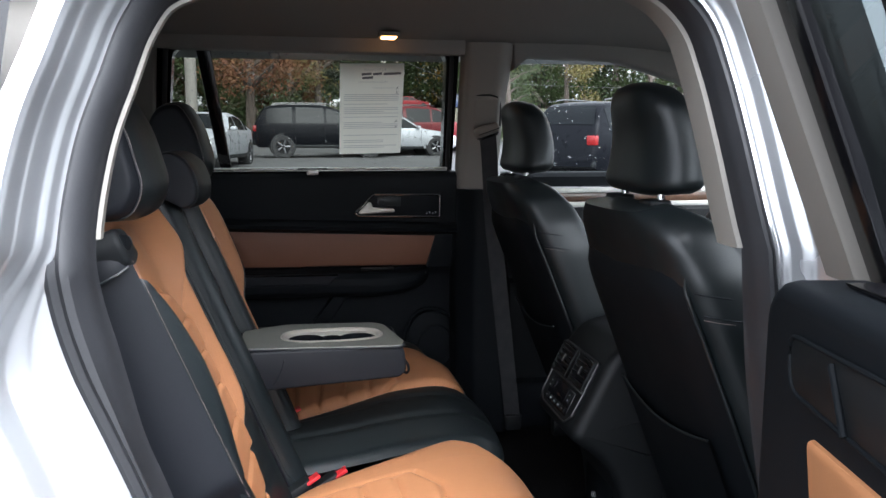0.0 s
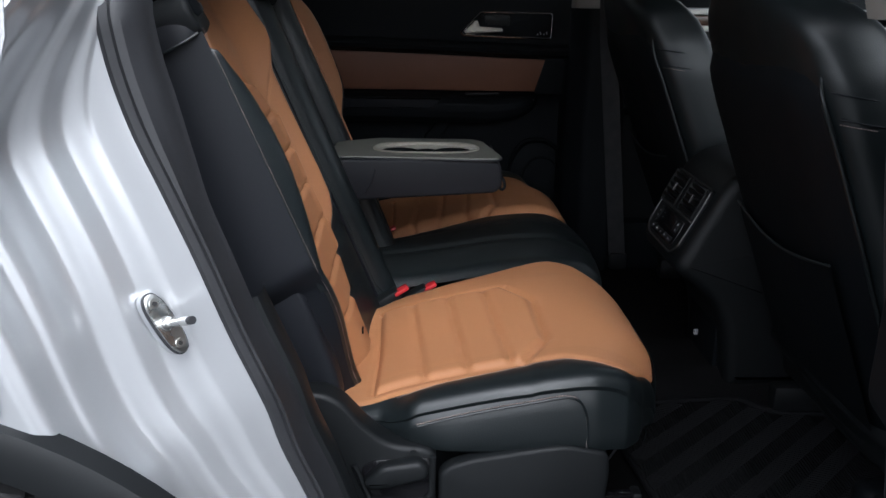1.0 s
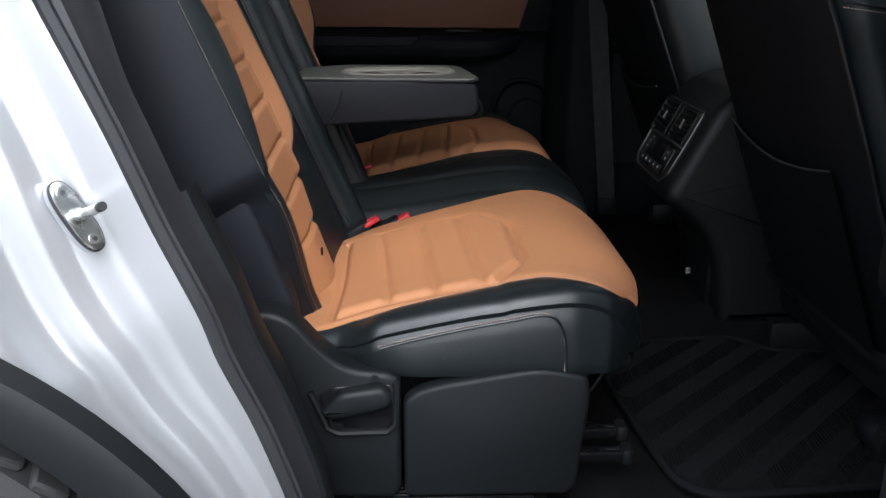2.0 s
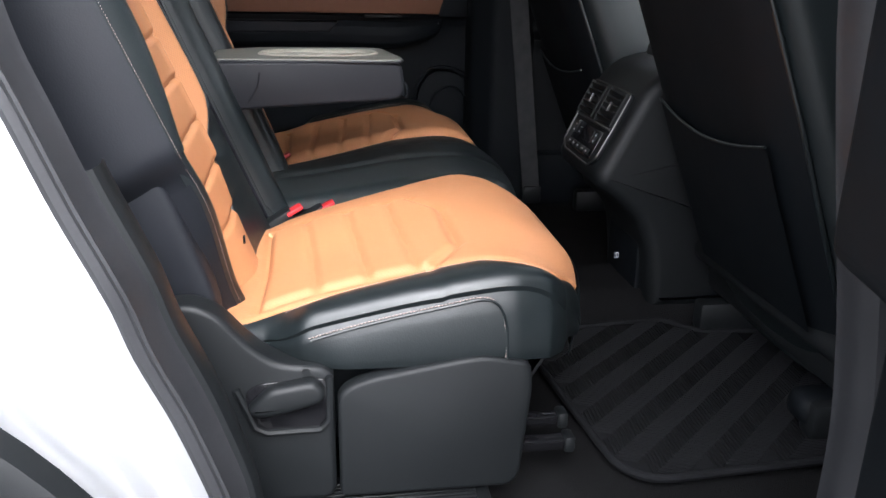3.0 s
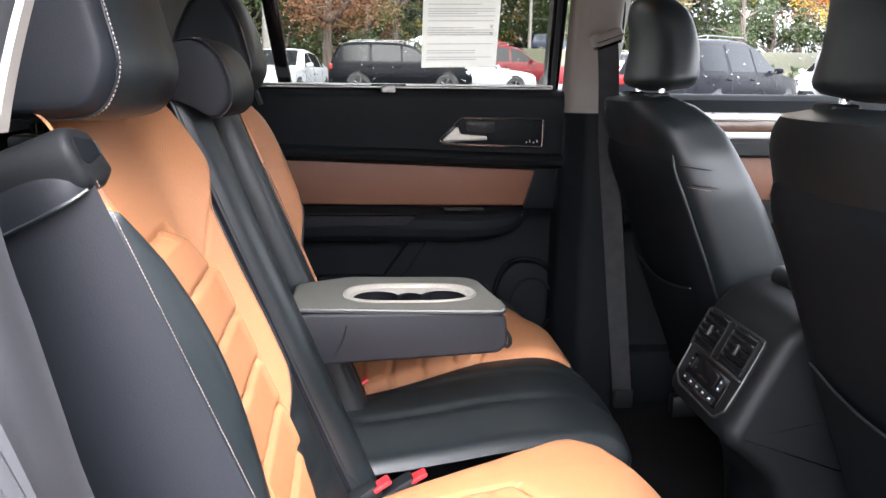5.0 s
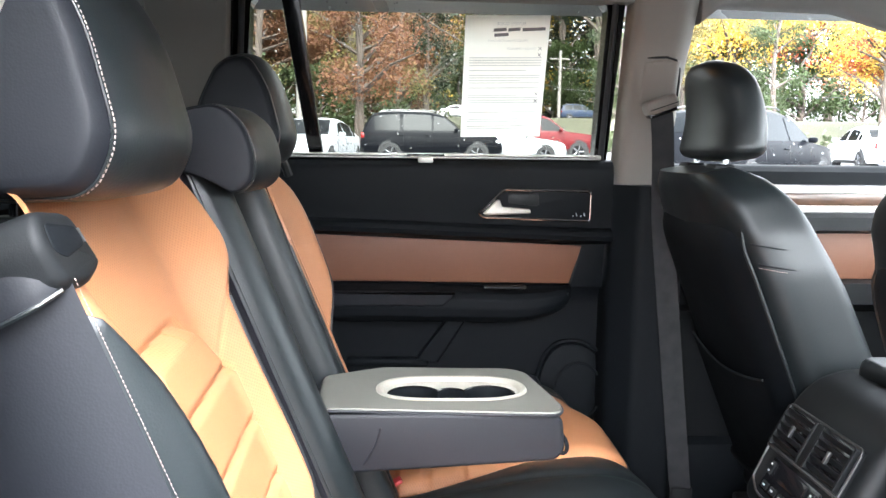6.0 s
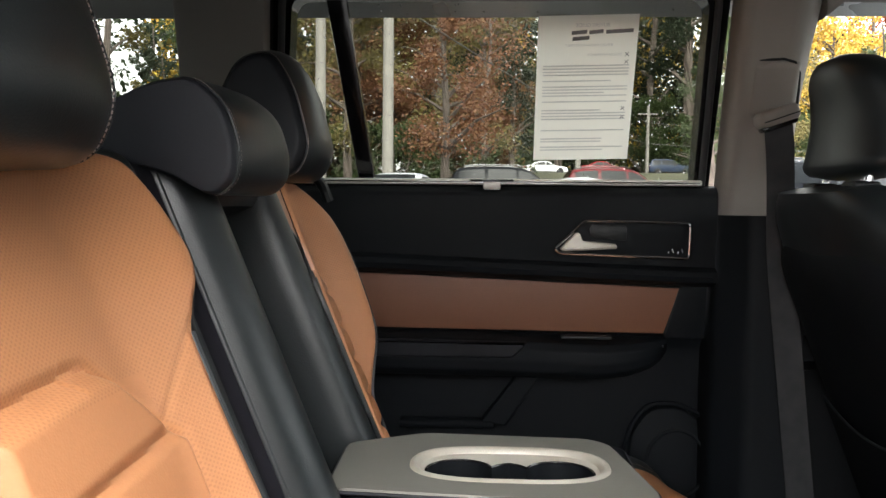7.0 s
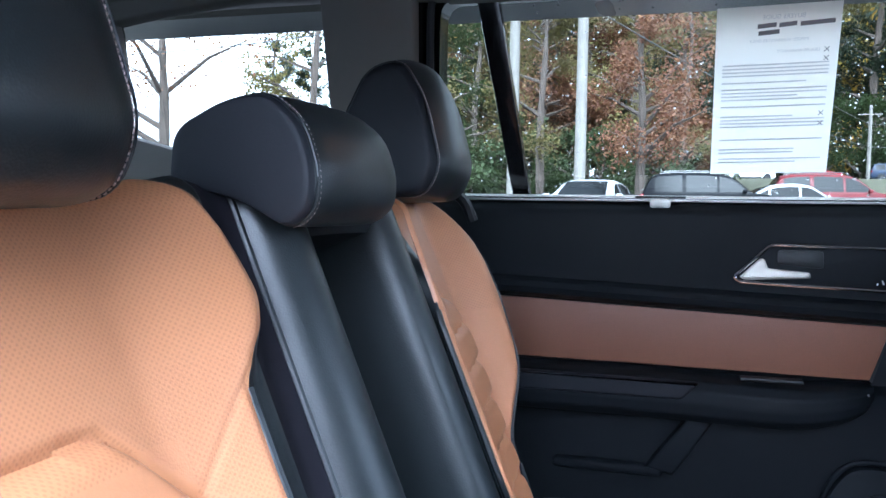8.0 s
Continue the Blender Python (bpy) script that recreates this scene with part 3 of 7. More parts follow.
setting("floor", grid(lambda p, t: V((-2.1 + 3.3 * p, -0.79 + 1.58 * t, floor_z(-2.1 + 3.3 * p, -0.79 + 1.58 * t))), 66, 40), "carpet", "black carpeted car floor", "floor")


def roof(p, t):
    x, y = -2.0 + 2.95 * p, -0.66 + 1.32 * t
    return V((x, y, 1.575 + 0.075 * (1 - (abs(y) / 0.66) ** 2.6) - 0.05 * max(0, (x - 0.35) / 0.6) ** 2))


setting("ceiling", grid(roof, 40, 36), "headliner", "light grey cloth headliner", "ceiling")
setting("trunk_wall", grid(lambda p, t: V((-2.0, -0.75 + 1.5 * p, 0.4 + 0.75 * t)), 6, 6), "plastic_soft", "black trim closing the boot", "wall")
setting("wall_near_rear", grid(lambda p, t: V((-0.72 - 1.3 * p, -0.8 + (0.06 * t), 0.4 + 0.82 * t)), 8, 8), "plastic_soft", "black side trim of the boot", "wall")
setting("wall_far_rear", grid(lambda p, t: V((-0.86 - 1.2 * p, 0.74 - 0.02 * t, 0.4 + 0.83 * t)), 8, 8), "plastic_soft", "black side trim of the boot", "wall")
setting("wall_near_upper", grid(lambda p, t: V((-0.72 - 0.16 * p, -0.8 + 0.17 * t, 1.2 + 0.38 * t)), 4, 8), "beige", "grey beige upper pillar trim", "wall")

# ---- rear bench: seat backs ----
BO, BUP, BN = V((-0.474, 0, 0.6245)), V((-0.379, 0, 0.925)), V((0.925, 0, 0.379))


def back_point(y, v, n):
    return BO + BUP * v + BN * n + V((0, y, 0))


def groove(d, w):
    return math.exp(-(d / w) ** 2)


def seg_dist(p, a, b):
    p, a, b = V(p), V(a), V(b)
    t = max(0, min(1, (p - a).dot(b - a) / (b - a).length_squared))
    return (p - a - (b - a) * t).length


A_IN = [(-0.03, 0.37), (0.05, 0.357), (0.085, 0.345), (0.13, 0.321), (0.165, 0.299), (0.2, 0.272), (0.232, 0.247), (0.26, 0.238), (0.3, 0.237), (0.44, 0.241), (0.485, 0.241), (0.51, 0.23), (0.535, 0.212), (0.56, 0.203), (0.6, 0.202), (0.64, 0.212), (0.7, 0.25)]
A_IN_FAR = [(-0.03, 0.2), (0.3, 0.178), (0.45, 0.178), (0.5, 0.183), (0.56, 0.208), (0.62, 0.228), (0.66, 0.24), (0.7, 0.26)]
A_OUT = [(0, 0.512), (0.06, 0.535), (0.12, 0.564), (0.18, 0.588), (0.21, 0.597), (0.235, 0.606), (0.255, 0.606), (0.32, 0.598), (0.4, 0.59), (0.48, 0.596), (0.53, 0.62), (0.55, 0.634), (0.585, 0.628), (0.61, 0.606), (0.645, 0.572), (0.7, 0.53)]
A_OUT_FAR = [(0, 0.38), (0.2, 0.392), (0.27, 0.395), (0.31, 0.41), (0.38, 0.443), (0.487, 0.47), (0.53, 0.463), (0.6, 0.436), (0.65, 0.41), (0.7, 0.38)]
RIBS = [0.424 - 0.066 * k for k in range(6)]
RIBS_FAR = [0.452 - 0.055 * k for k in range(7)]


def crest(v):
    """The outer bolster swells between its two ends."""
    return math.sin(math.pi * max(0, min(1, (v - 0.24) / 0.31)))


def base_drop(v):
    """The outer foot of the back falls away behind the cushion."""
    return 0.04 * smooth(0.2, 0.0, v)


def back_depth(a, v, far=False):
    """Relief of an outboard seat back: bolsters, raised quilted panel with cut corners, ribs and seams."""
    mid_a, half_w = (0.318, 0.052) if far else (0.39, 0.102)
    hollow = (0.318, 0.06, 0.13) if far else (0.41, 0.09, 0.215)
    d = 0.008 + 0.046 * smooth(hollow[1], hollow[2], abs(a - hollow[0]))
    d += 0.0 if far else 0.018 * crest(v) * smooth(0.5, 0.59, a)
    d -= 0.022 * smooth(0.52, 0.67, v) * smooth(0.0, 0.2, abs(a - hollow[0]))
    d -= 0.0 if far else base_drop(v) * smooth(0.4, 0.53, a)
    w = abs(a - mid_a)
    q = w - (0.012 if far else 0.035) if far or a < mid_a else 0.12 * (w - 0.035)
    top = (0.507 if far else 0.492) - 1.08 * 0.5 * (q + math.sqrt(q * q + 0.00004))
    scallop = 0.007 * abs(math.sin(math.pi * (0.452 - v) / 0.055)) if far and a > mid_a else 0.0
    edge = min(half_w + scallop - w, (top - v) * 0.75)
    d += 0.014 * smooth(-0.004, 0.011, edge) - 0.005 * groove(edge + 0.004, 0.004)
    if edge > 0:
        k = min(abs(v - r - (0.05 if not far else -0.16) * (mid_a - a)) for r in (RIBS_FAR if far else RIBS))
        d -= 0.0065 * groove(k, 0.0055) * smooth(0, 0.01, edge)
    for p, q in (() if far else (((0.295, 0.434), (0.24, 0.5)), ((0.499, 0.434), (0.6, 0.515)))):
        d -= 0.002 * groove(seg_dist((a, v), p, q), 0.003)
    return d


def roll_over(v, d):
    """Lay the top of the back over to the rear."""
    if v > 0.635:
        w = (v - 0.635) / 0.065 * math.pi / 2
        return 0.635 + 0.035 * math.sin(w), d - 0.05 * (1 - math.cos(w))
    return v, d


def seat_back(s, parent):
    """One outboard seat back; s = -1 on the near side, 1 on the far side."""
    a_in, a_out = (A_IN, A_OUT) if s < 0 else (A_IN_FAR, A_OUT_FAR)
    rim = (lambda v: 0.638) if s < 0 else (lambda v: spline(a_out, v) + 0.003)
    drop = base_drop if s < 0 else (lambda v: 0.0)
    lip = (lambda v: 0.054) if s < 0 else (lambda v: back_depth(spline(a_out, v), v, True))

    def tan(p, t):
        v = 0.7 * t - 0.03
        a = spline(a_in, v) + (spline(a_out, v) - spline(a_in, v)) * p
        e = min(p, 1 - p)
        vv, d = roll_over(v, back_depth(a, v, s > 0) - 0.004 * groove(e, 0.012))
        return back_point(s * a, vv, d)
    panel = part("back_panel", grid(tan, 170 if s < 0 else 90, 240 if s < 0 else 140), "tan_back", parent, "tan perforated leather with quilted ribs")

    def strip(p, t):
        v = 0.24 + 0.328 * t
        a0, a1 = spline(a_out, v), rim(v)
        a = a0 + (a1 - a0) * p
        d = lip(v) + (0.018 * crest(v) if s < 0 else -0.02 * p) * (1 - p * p) + 0.006 * math.sin(math.pi * p) - 0.006 * groove(p, 0.12) - 0.03 * smooth(0.92, 1, t)
        return back_point(s * a, v, d)
    def edging(p, t):
        v = -0.02 + 0.262 * t
        return back_point(s * (spline(a_out, v) + ((0.027 if s < 0 else 0.004) - (0.012 if s < 0 else 0.0) * smooth(0.85, 1, t)) * p), v, lip(v) - 0.001 - drop(v) + 0.005 * math.sin(math.pi * p) - 0.01 * p * p)
    part("lower_edging", grid(edging, 6, 24), "black", parent, "black leather edging")
    part("outer_bolster", grid(strip, 10, 40), "black", parent, "black leather bolster edge")

    def side(p, t):
        v = 0.2 + 0.376 * t
        n = lip(v) - 0.165 * p
        a = rim(v) + (0.012 if s < 0 else -0.012) * math.sin(math.pi * min(1, p * 1.1) * (1.0 if s < 0 else 0.5)) * smooth(0, 0.15, t) - 0.022 * (1 - smooth(0.0, 0.14, t))
        return back_point(s * a, v - 0.02 * p, n)
    part("side_panel", grid(side, 20, 50), "vinyl", parent, "black vinyl seat side")

    def low(p, t):
        v = -0.06 + 0.262 * t
        edge = spline(a_out, v) + (0.027 if s < 0 else 0.004)
        a = edge + (rim(v) - 0.022 - edge) * smooth(0.0, 0.5, p)
        return back_point(s * a, v - 0.02 * p, lip(v) - 0.006 - drop(v) * (1 - p) - 0.159 * p)
    part("lower_side_panel", grid(low, 16, 24), "vinyl", parent)
    if s < 0:
        plate = round_poly([(-0.61, 0.79), (-0.6, 0.817), (-0.545, 0.843), (-0.529, 0.815), (-0.49, 0.7), (-0.483, 0.655), (-0.6, 0.655)], 0.02)
        part("hinge_cover", prism(plate, "y", -0.6265, -0.58, 0.009, 3), "vinyl", parent, "matt black hinge cover")
    if s < 0:
        line = [back_point(s * (rim(0.235 + 0.338 * i / 40) - 0.001), 0.235 + 0.338 * i / 40, 0.0562) for i in range(41)]
        part("side_stitching", stitches(line, BN, 0.0034, 0.0024, 0.00032), "white_thread", parent, "white contrast stitching")
        line = [back_point(s * (spline(a_out, 0.22 * i / 30) + (0.023 if s < 0 else 0.003)), 0.22 * i / 30, 0.0525 - drop(0.22 * i / 30)) for i in range(31)]
        part("edge_stitching", stitches(line, BN), "white_thread", parent)
    part("piping", tube([back_point(s * (spline(a_in, v) - 0.003), v, back_depth(spline(a_in, v), v, s > 0) - 0.006) for v in [0.02 + 0.47 * i / 40 for i in range(41)]], 0.0045, 8), "black", parent)

    def inner(p, t):
        v = 0.7 * t - 0.03
        a0 = spline(a_in, v)
        a = a0 + (min(a0, 0.206 if s < 0 else 0.182) - a0) * p
        n0 = back_depth(a0, v, s > 0) - 0.004
        vv, d = roll_over(v, n0 + (0.03 - n0) * smooth(0.1, 1, p))
        return back_point(s * a, vv, d)
    part("inner_side", grid(inner, 10, 60), "black", parent, "black leather inner side")

    def gap(p, t):
        v = 0.7 * t - 0.03
        a0 = min(spline(a_in, v), 0.206 if s < 0 else 0.182)
        vv, d = roll_over(v, 0.03 - 0.008 * math.sin(math.pi * p))
        return back_point(s * (a0 + (0.152 - a0) * p), vv, d)
    part("cloth_strip", grid(gap, 8, 60), "cloth", parent, "dark cloth strip between the seats")

    def rear(p, t):
        a = 0.15 + (rim(0.66 * t) - 0.148) * p
        return back_point(s * a, 0.66 * t, -0.105 - 0.01 * math.sin(math.pi * p))
    part("rear_shell", solid(grid(rear, 8, 12), 0.008), "carpet", parent)
    if s > 0:
        part("shoulder_loop", tube(curve([back_point(0.43, 0.672, 0.0), back_point(0.46, 0.668, 0.03), back_point(0.5, 0.635, 0.045), back_point(0.512, 0.6, 0.045)], 6), 0.009, 8), "plastic", parent)
        edge_strip = lambda p, t: back_point(0.166 + 0.012 * t + (0.003 + 0.007 * smooth(0.0, 0.5, t)) * p, 0.5 + 0.155 * t, 0.052 + 0.005 * math.sin(math.pi * p) - 0.025 * smooth(0.75, 1, t))
        part("tan_edging", grid(edge_strip, 6, 24), "tan", parent, "narrow tan leather edging")
        part("edging_piping", tube([edge_strip(1.0, i / 20) + BUP * 0.002 for i in range(21)], [0.0005 + 0.003 * smooth(0, 8, i) for i in range(21)], 8), "black", parent)
        return panel
    # recline release in the shoulder
    shell = prism(round_poly([(0.598, 0.617), (0.646, 0.623), (0.658, 0.603), (0.649, 0.57), (0.612, 0.566), (0.58, 0.576)], 0.01), "z", -0.06, 0.056, 0.008, 3)
    m = Matrix(((0, BUP.x, BN.x, BO.x), (s, 0, 0, 0), (0, BUP.z, BN.z, BO.z), (0, 0, 0, 1)))
    bmesh.ops.transform(shell, matrix=m, verts=shell.verts)
    rel = part("release_housing", shell, "plastic", parent, "black plastic recline release")
    slot = prism(round_poly([(0.602, 0.606), (0.645, 0.613), (0.647, 0.594), (0.634, 0.587), (0.6, 0.592)], 0.006), "z", 0.05, 0.0572, 0.002)
    bmesh.ops.transform(slot, matrix=m, verts=slot.verts)
    part("release_lever", slot, "plastic_soft", rel, "dark recessed lever")
    part("lever_edge", tube([back_point(s * a, v, 0.0575) for a, v in ((0.603, 0.604), (0.601, 0.594))], 0.0011, 6), "dull", rel)

    def cap(p, t):
        w = radians(-8 + 125 * t)
        k = math.sqrt(max(0, 1 - (1 - min(1, p / 0.3)) ** 2))
        return back_point(s * (0.632 + 0.028 * math.cos(w) * (0.45 + 0.55 * k)), 0.572 + 0.042 * math.sin(w) * (0.35 + 0.65 * k) - 0.01 * p, 0.05 - 0.154 * p)
    part("shoulder_cap", grid(cap, 20, 20), "vinyl", parent, "padded black shoulder")
    part("shoulder_seam", tube([cap(i / 12, 0.0) + V((0, s * 0.001, 0)) for i in range(13)], 0.0018, 6), "black", parent)
    return panel


def headrest(name, parent, y0, y1, prof, round_y=0.05, mat="black", seams=(), n=40, taper=0.0, bow=0.0, flat=0.55, soft_end=None):
    """A padded headrest: a closed (x, z) outline swept across y, with a rounded rim round each end panel; flat is the end panel's share."""
    cx, cz = sum(p[0] for p in prof) / len(prof), sum(p[1] for p in prof) / len(prof)
    lo, hi, ym = min(p[1] for p in prof), max(p[1] for p in prof), (y0 + y1) / 2

    def bowed(x, y):
        return x + bow * (1 - ((y - ym) / (y1 - ym)) ** 2) * smooth(cx - 0.02, cx + 0.04, x)

    def draw_in(y, z):
        return ym + (y - ym) * (1 - taper * ((z - lo) / (hi - lo)) ** 1.6)
    secs = []
    for i in range(n + 1):
        f = i / n
        y = y0 + (y1 - y0) * (0.5 - 0.5 * math.cos(math.pi * f))
        share, reach = (soft_end if soft_end and y > ym else (flat, round_y))
        e = min(y - y0, y1 - y) / reach
        k = math.sqrt(max(0.0, 1 - (1 - min(1, e)) ** 2.4))
        k = share + (1 - share) * k if i not in (0, n) else share * 0.93
        secs.append([V((bowed(cx + (p[0] - cx) * k, y), draw_in(y, p[1]), cz + (p[1] - cz) * k)) for p in prof])
    pad = part(name, rings(secs), mat, parent, "black leather headrest pad")
    if flat > 0.7:
        for first, side in ((seams[0][0], 1), (seams[-1][0], -1)):
            run = secs if side > 0 else secs[::-1]
            edge = [sec for sec in run if abs(sec[0].y - run[0][0].y) < (first if side > 0 else 1 - first) * (y1 - y0)]
            if (side > 0 or len(seams) > 1) and len(edge) > 1:
                part("end_panel", rings([[V((cx + (q.x - cx) * 1.004, q.y - side * 0.0006, cz + (q.z - cz) * 1.004)) for q in sec] for sec in edge]), "vinyl", pad, "matt black end panel")
    for f, bend in seams:
        y = y0 + (y1 - y0) * f
        e = min(y - y0, y1 - y) / round_y
        k = flat + (1 - flat) * math.sqrt(max(0.0, 1 - (1 - min(1, e)) ** 2.4))
        pts = [V((bowed(cx + (p[0] - cx) * k * 1.006, y), draw_in(y + bend * math.sin(math.pi * j / len(prof)), p[1]), cz + (p[1] - cz) * k * 1.006)) for j, p in enumerate(prof)]
        pts.append(pts[0])
        part("seam_groove", tube(pts, 0.0011, 6), "black", pad)
        side = 0.004 if f < 0.5 else -0.004
        part("stitching", stitches([V((cx + (p.x - cx) * 1.012, p.y + side, cz + (p.z - cz) * 1.012)) for p in pts], (0, -1 if f < 0.5 else 1, 0.3), r=0.0005), "thread", pad, "pale contrast stitching")
    return pad


def outline(pts, r, n=6):
    return [tuple(p) for p in round_poly(pts, r, n)]


# ---- rear bench: cushions ----
CUSH = curve([(-0.53, 0, 0.60), (-0.505, 0, 0.636), (-0.45, 0, 0.65), (-0.39, 0, 0.669), (-0.3, 0, 0.69), (-0.2, 0, 0.709), (-0.12, 0, 0.717), (-0.07, 0, 0.711),
              (-0.03, 0, 0.692), (-0.006, 0, 0.662), (0.0, 0, 0.625), (-0.01, 0, 0.565)], 12)
CUSH_MID = curve([(-0.545, 0, 0.61), (-0.52, 0, 0.647), (-0.40, 0, 0.662), (-0.3, 0, 0.677), (-0.2, 0, 0.693), (-0.1, 0, 0.698), (-0.045, 0, 0.688),
                  (-0.005, 0, 0.662), (0.012, 0, 0.628), (0.012, 0, 0.595), (0.0, 0, 0.56)], 12)
C_OUT = [(-0.55, 0.60), (-0.45, 0.61), (-0.39, 0.61), (-0.34, 0.601), (-0.27, 0.598), (-0.2, 0.59), (-0.163, 0.589), (-0.14, 0.6), (-0.105, 0.606), (-0.07, 0.604), (-0.043, 0.586), (-0.02, 0.56), (0.01, 0.53)]
C_IN = [(-0.55, 0.225), (-0.486, 0.212), (-0.42, 0.182), (-0.33, 0.165), (-0.23, 0.145), (-0.18, 0.128), (-0.14, 0.112), (-0.12, 0.111), (-0.08, 0.135), (-0.045, 0.19), (-0.02, 0.25), (0.01, 0.31)]
C_IN_FAR = [(-0.55, 0.2), (-0.35, 0.225), (-0.15, 0.235), (-0.03, 0.26), (0.04, 0.3)]
C_SIDE = [(-0.55, 0.62), (-0.43, 0.63), (-0.39, 0.665), (-0.13, 0.67), (-0.085, 0.66), (-0.045, 0.626), (-0.02, 0.588), (0.01, 0.545)]
C_RIBS = [-0.377, -0.313, -0.25]


def cush_at(t, line=CUSH):
    f = t * (len(line) - 1)
    i = min(int(f), len(line) - 2)
    p = line[i].lerp(line[i + 1], f - i)
    d = (line[i + 1] - line[i]).normalized()
    return p, V((-d.z, 0, d.x))


def corner(c, a):
    """Let the front outer corner of the cushion fall away."""
    k = smooth(-0.15, -0.03, c.x) * smooth(0.46, 0.6, a)
    return V((-0.02 * k * smooth(-0.1, 0.0, c.x), 0, -0.02 * k))


def cush_depth(a, x, lip, mid_a=0.43):
    w = abs(a - mid_a)
    d = -0.008 * smooth(0.17, 0.0, w) * smooth(-0.06, -0.2, x) + 0.003
    front = -0.18 - 0.6 * max(0, w - 0.085) if w < 0.158 else -1
    if w < 0.158 and -0.445 < x < front:
        k = min(abs(x - r - 0.06 * (a - mid_a)) for r in C_RIBS)
        inside = min(0.158 - w, front - x, x + 0.445)
        d += 0.005 * smooth(0, 0.016, inside) - 0.006 * groove(k, 0.0065) * smooth(0, 0.012, inside)
    if w < 0.16:
        d -= 0.0065 * groove(x - front, 0.007)
        d -= 0.006 * groove(x + 0.445, 0.006)
    if -0.445 < x < -0.22:
        d -= 0.003 * groove(w - 0.158, 0.006)
    return d - lip


def cushion(s, parent):
    c_in = C_IN if s < 0 else C_IN_FAR
    def tan(p, t):
        c, nrm = cush_at(t)
        a0, a1 = lerp(c_in, c.x), lerp(C_OUT, c.x)
        if t > 0.8:
            a0 += 0.06 * smooth(0.8, 1, t)
        a = a0 + (a1 - a0) * p
        lip = 0.03 * groove(p, 0.06) + 0.004 * groove(1 - p, 0.015)
        return c + V((0, s * a, 0)) + corner(c, a) + nrm * cush_depth(a, c.x, lip, 0.43 if s < 0 else 0.39)
    low = next(i / 200 for i in range(201) if cush_at(i / 200)[0].x > -0.05 and cush_at(i / 200)[0].z < 0.664)
    part("seat_panel", grid(lambda p, t: tan(p, low * t), 140, 200), "tan_seat", parent, "tan perforated leather with quilted ribs")
    part("front_lip", grid(lambda p, t: tan(p, low + (1 - low) * t) + V((0.0025 * groove(t, 0.4), 0, 0)), 60, 20), "black", parent, "black leather front edge")

    def bolster(p, t):
        c, nrm = cush_at(0.13 + 0.74 * t)
        a0, a1 = lerp(C_OUT, c.x), lerp(C_SIDE, c.x)
        top = c + corner(c, a0) + nrm * cush_depth(a0, c.x, 0.003)
        start = smooth(-0.42, -0.375, c.x)
        fall = 0.012 + 0.022 * smooth(0.55, 0.85, t)
        if p < 0.4:
            q = p / 0.4
            puff = 0.012 * math.sin(math.pi * q) * smooth(0.9, 0.6, t) * start
            return V((top.x, s * (a0 + (a1 - a0) * math.sin(q * math.pi / 2)), top.z + puff - 0.012 * q * (1 - start) - fall * q * q))
        q = (p - 0.4) / 0.6
        z0 = top.z - 0.012 * (1 - start) - fall
        zb = min(0.585 + 0.01 * smooth(-0.2, -0.4, c.x), z0 - 0.01)
        tuck = 0.05 * smooth(0.75, 1, q) + 0.03 * q * smooth(-0.33, -0.42, c.x)
        return V((top.x - 0.02 * q * smooth(0.7, 1, t), s * (a1 + 0.008 * math.sin(math.pi * q) - 0.005 * groove(q - 0.04, 0.05) - tuck), z0 + (zb - z0) * q))
    part("outer_bolster", grid(bolster, 22, 90), "black", parent, "black leather side bolster")

    def front(p, t):
        return V((-0.02 - 0.03 * t - 0.03 * abs(2 * p - 1) ** 3, s * (0.26 + 0.3 * p), 0.572 - 0.05 * t))
    part("front_face", solid(grid(front, 10, 5), 0.004), "vinyl", parent)

    def inner(p, t):
        c, nrm = cush_at(t * 0.9)
        a0 = lerp(c_in, c.x) + (0.06 * smooth(0.8, 1, t * 0.9))
        return V((c.x, s * (a0 + 0.002 + 0.01 * p), c.z - 0.022 - 0.14 * p))
    part("inner_side", grid(inner, 4, 40), "vinyl", parent)
    part("seat_base", box((-0.3, s * 0.41, 0.53), (0.42, 0.38, 0.13), 0.02), "plastic_soft", parent)
    edge = [bolster(0.04, 0.16 + 0.5 * i / 60) + V((0, 0, 0.0012)) for i in range(61)]
    part("seat_stitching", stitches(edge, (0, 0, 1), r=0.0006), "white_thread", parent)
    side = [V((x, s * 0.6765, z)) for x, z in ((-0.38, 0.656), (-0.34, 0.667), (-0.283, 0.68), (-0.22, 0.692), (-0.18, 0.699), (-0.16, 0.694), (-0.149, 0.675), (-0.145, 0.65), (-0.143, 0.6))]
    part("side_stitching", stitches(curve(side, 6), (0, s, 0), r=0.0006), "white_thread", parent, "white contrast stitching")
    part("side_seam", tube([p + V((0.002, 0, -0.003)) for p in curve(side, 6)], 0.002, 6), "black", parent)


OUTER_HEAD = outline([(-0.777, 1.237), (-0.787, 1.312), (-0.747, 1.397), (-0.697, 1.412), (-0.66, 1.352), (-0.636, 1.262), (-0.657, 1.218), (-0.747, 1.214)], 0.03)
MID_HEAD = outline([(-0.74, 1.23), (-0.736, 1.28), (-0.692, 1.302), (-0.65, 1.31), (-0.62, 1.284), (-0.608, 1.246), (-0.61, 1.216), (-0.63, 1.199), (-0.668, 1.22), (-0.7, 1.229)], 0.016)


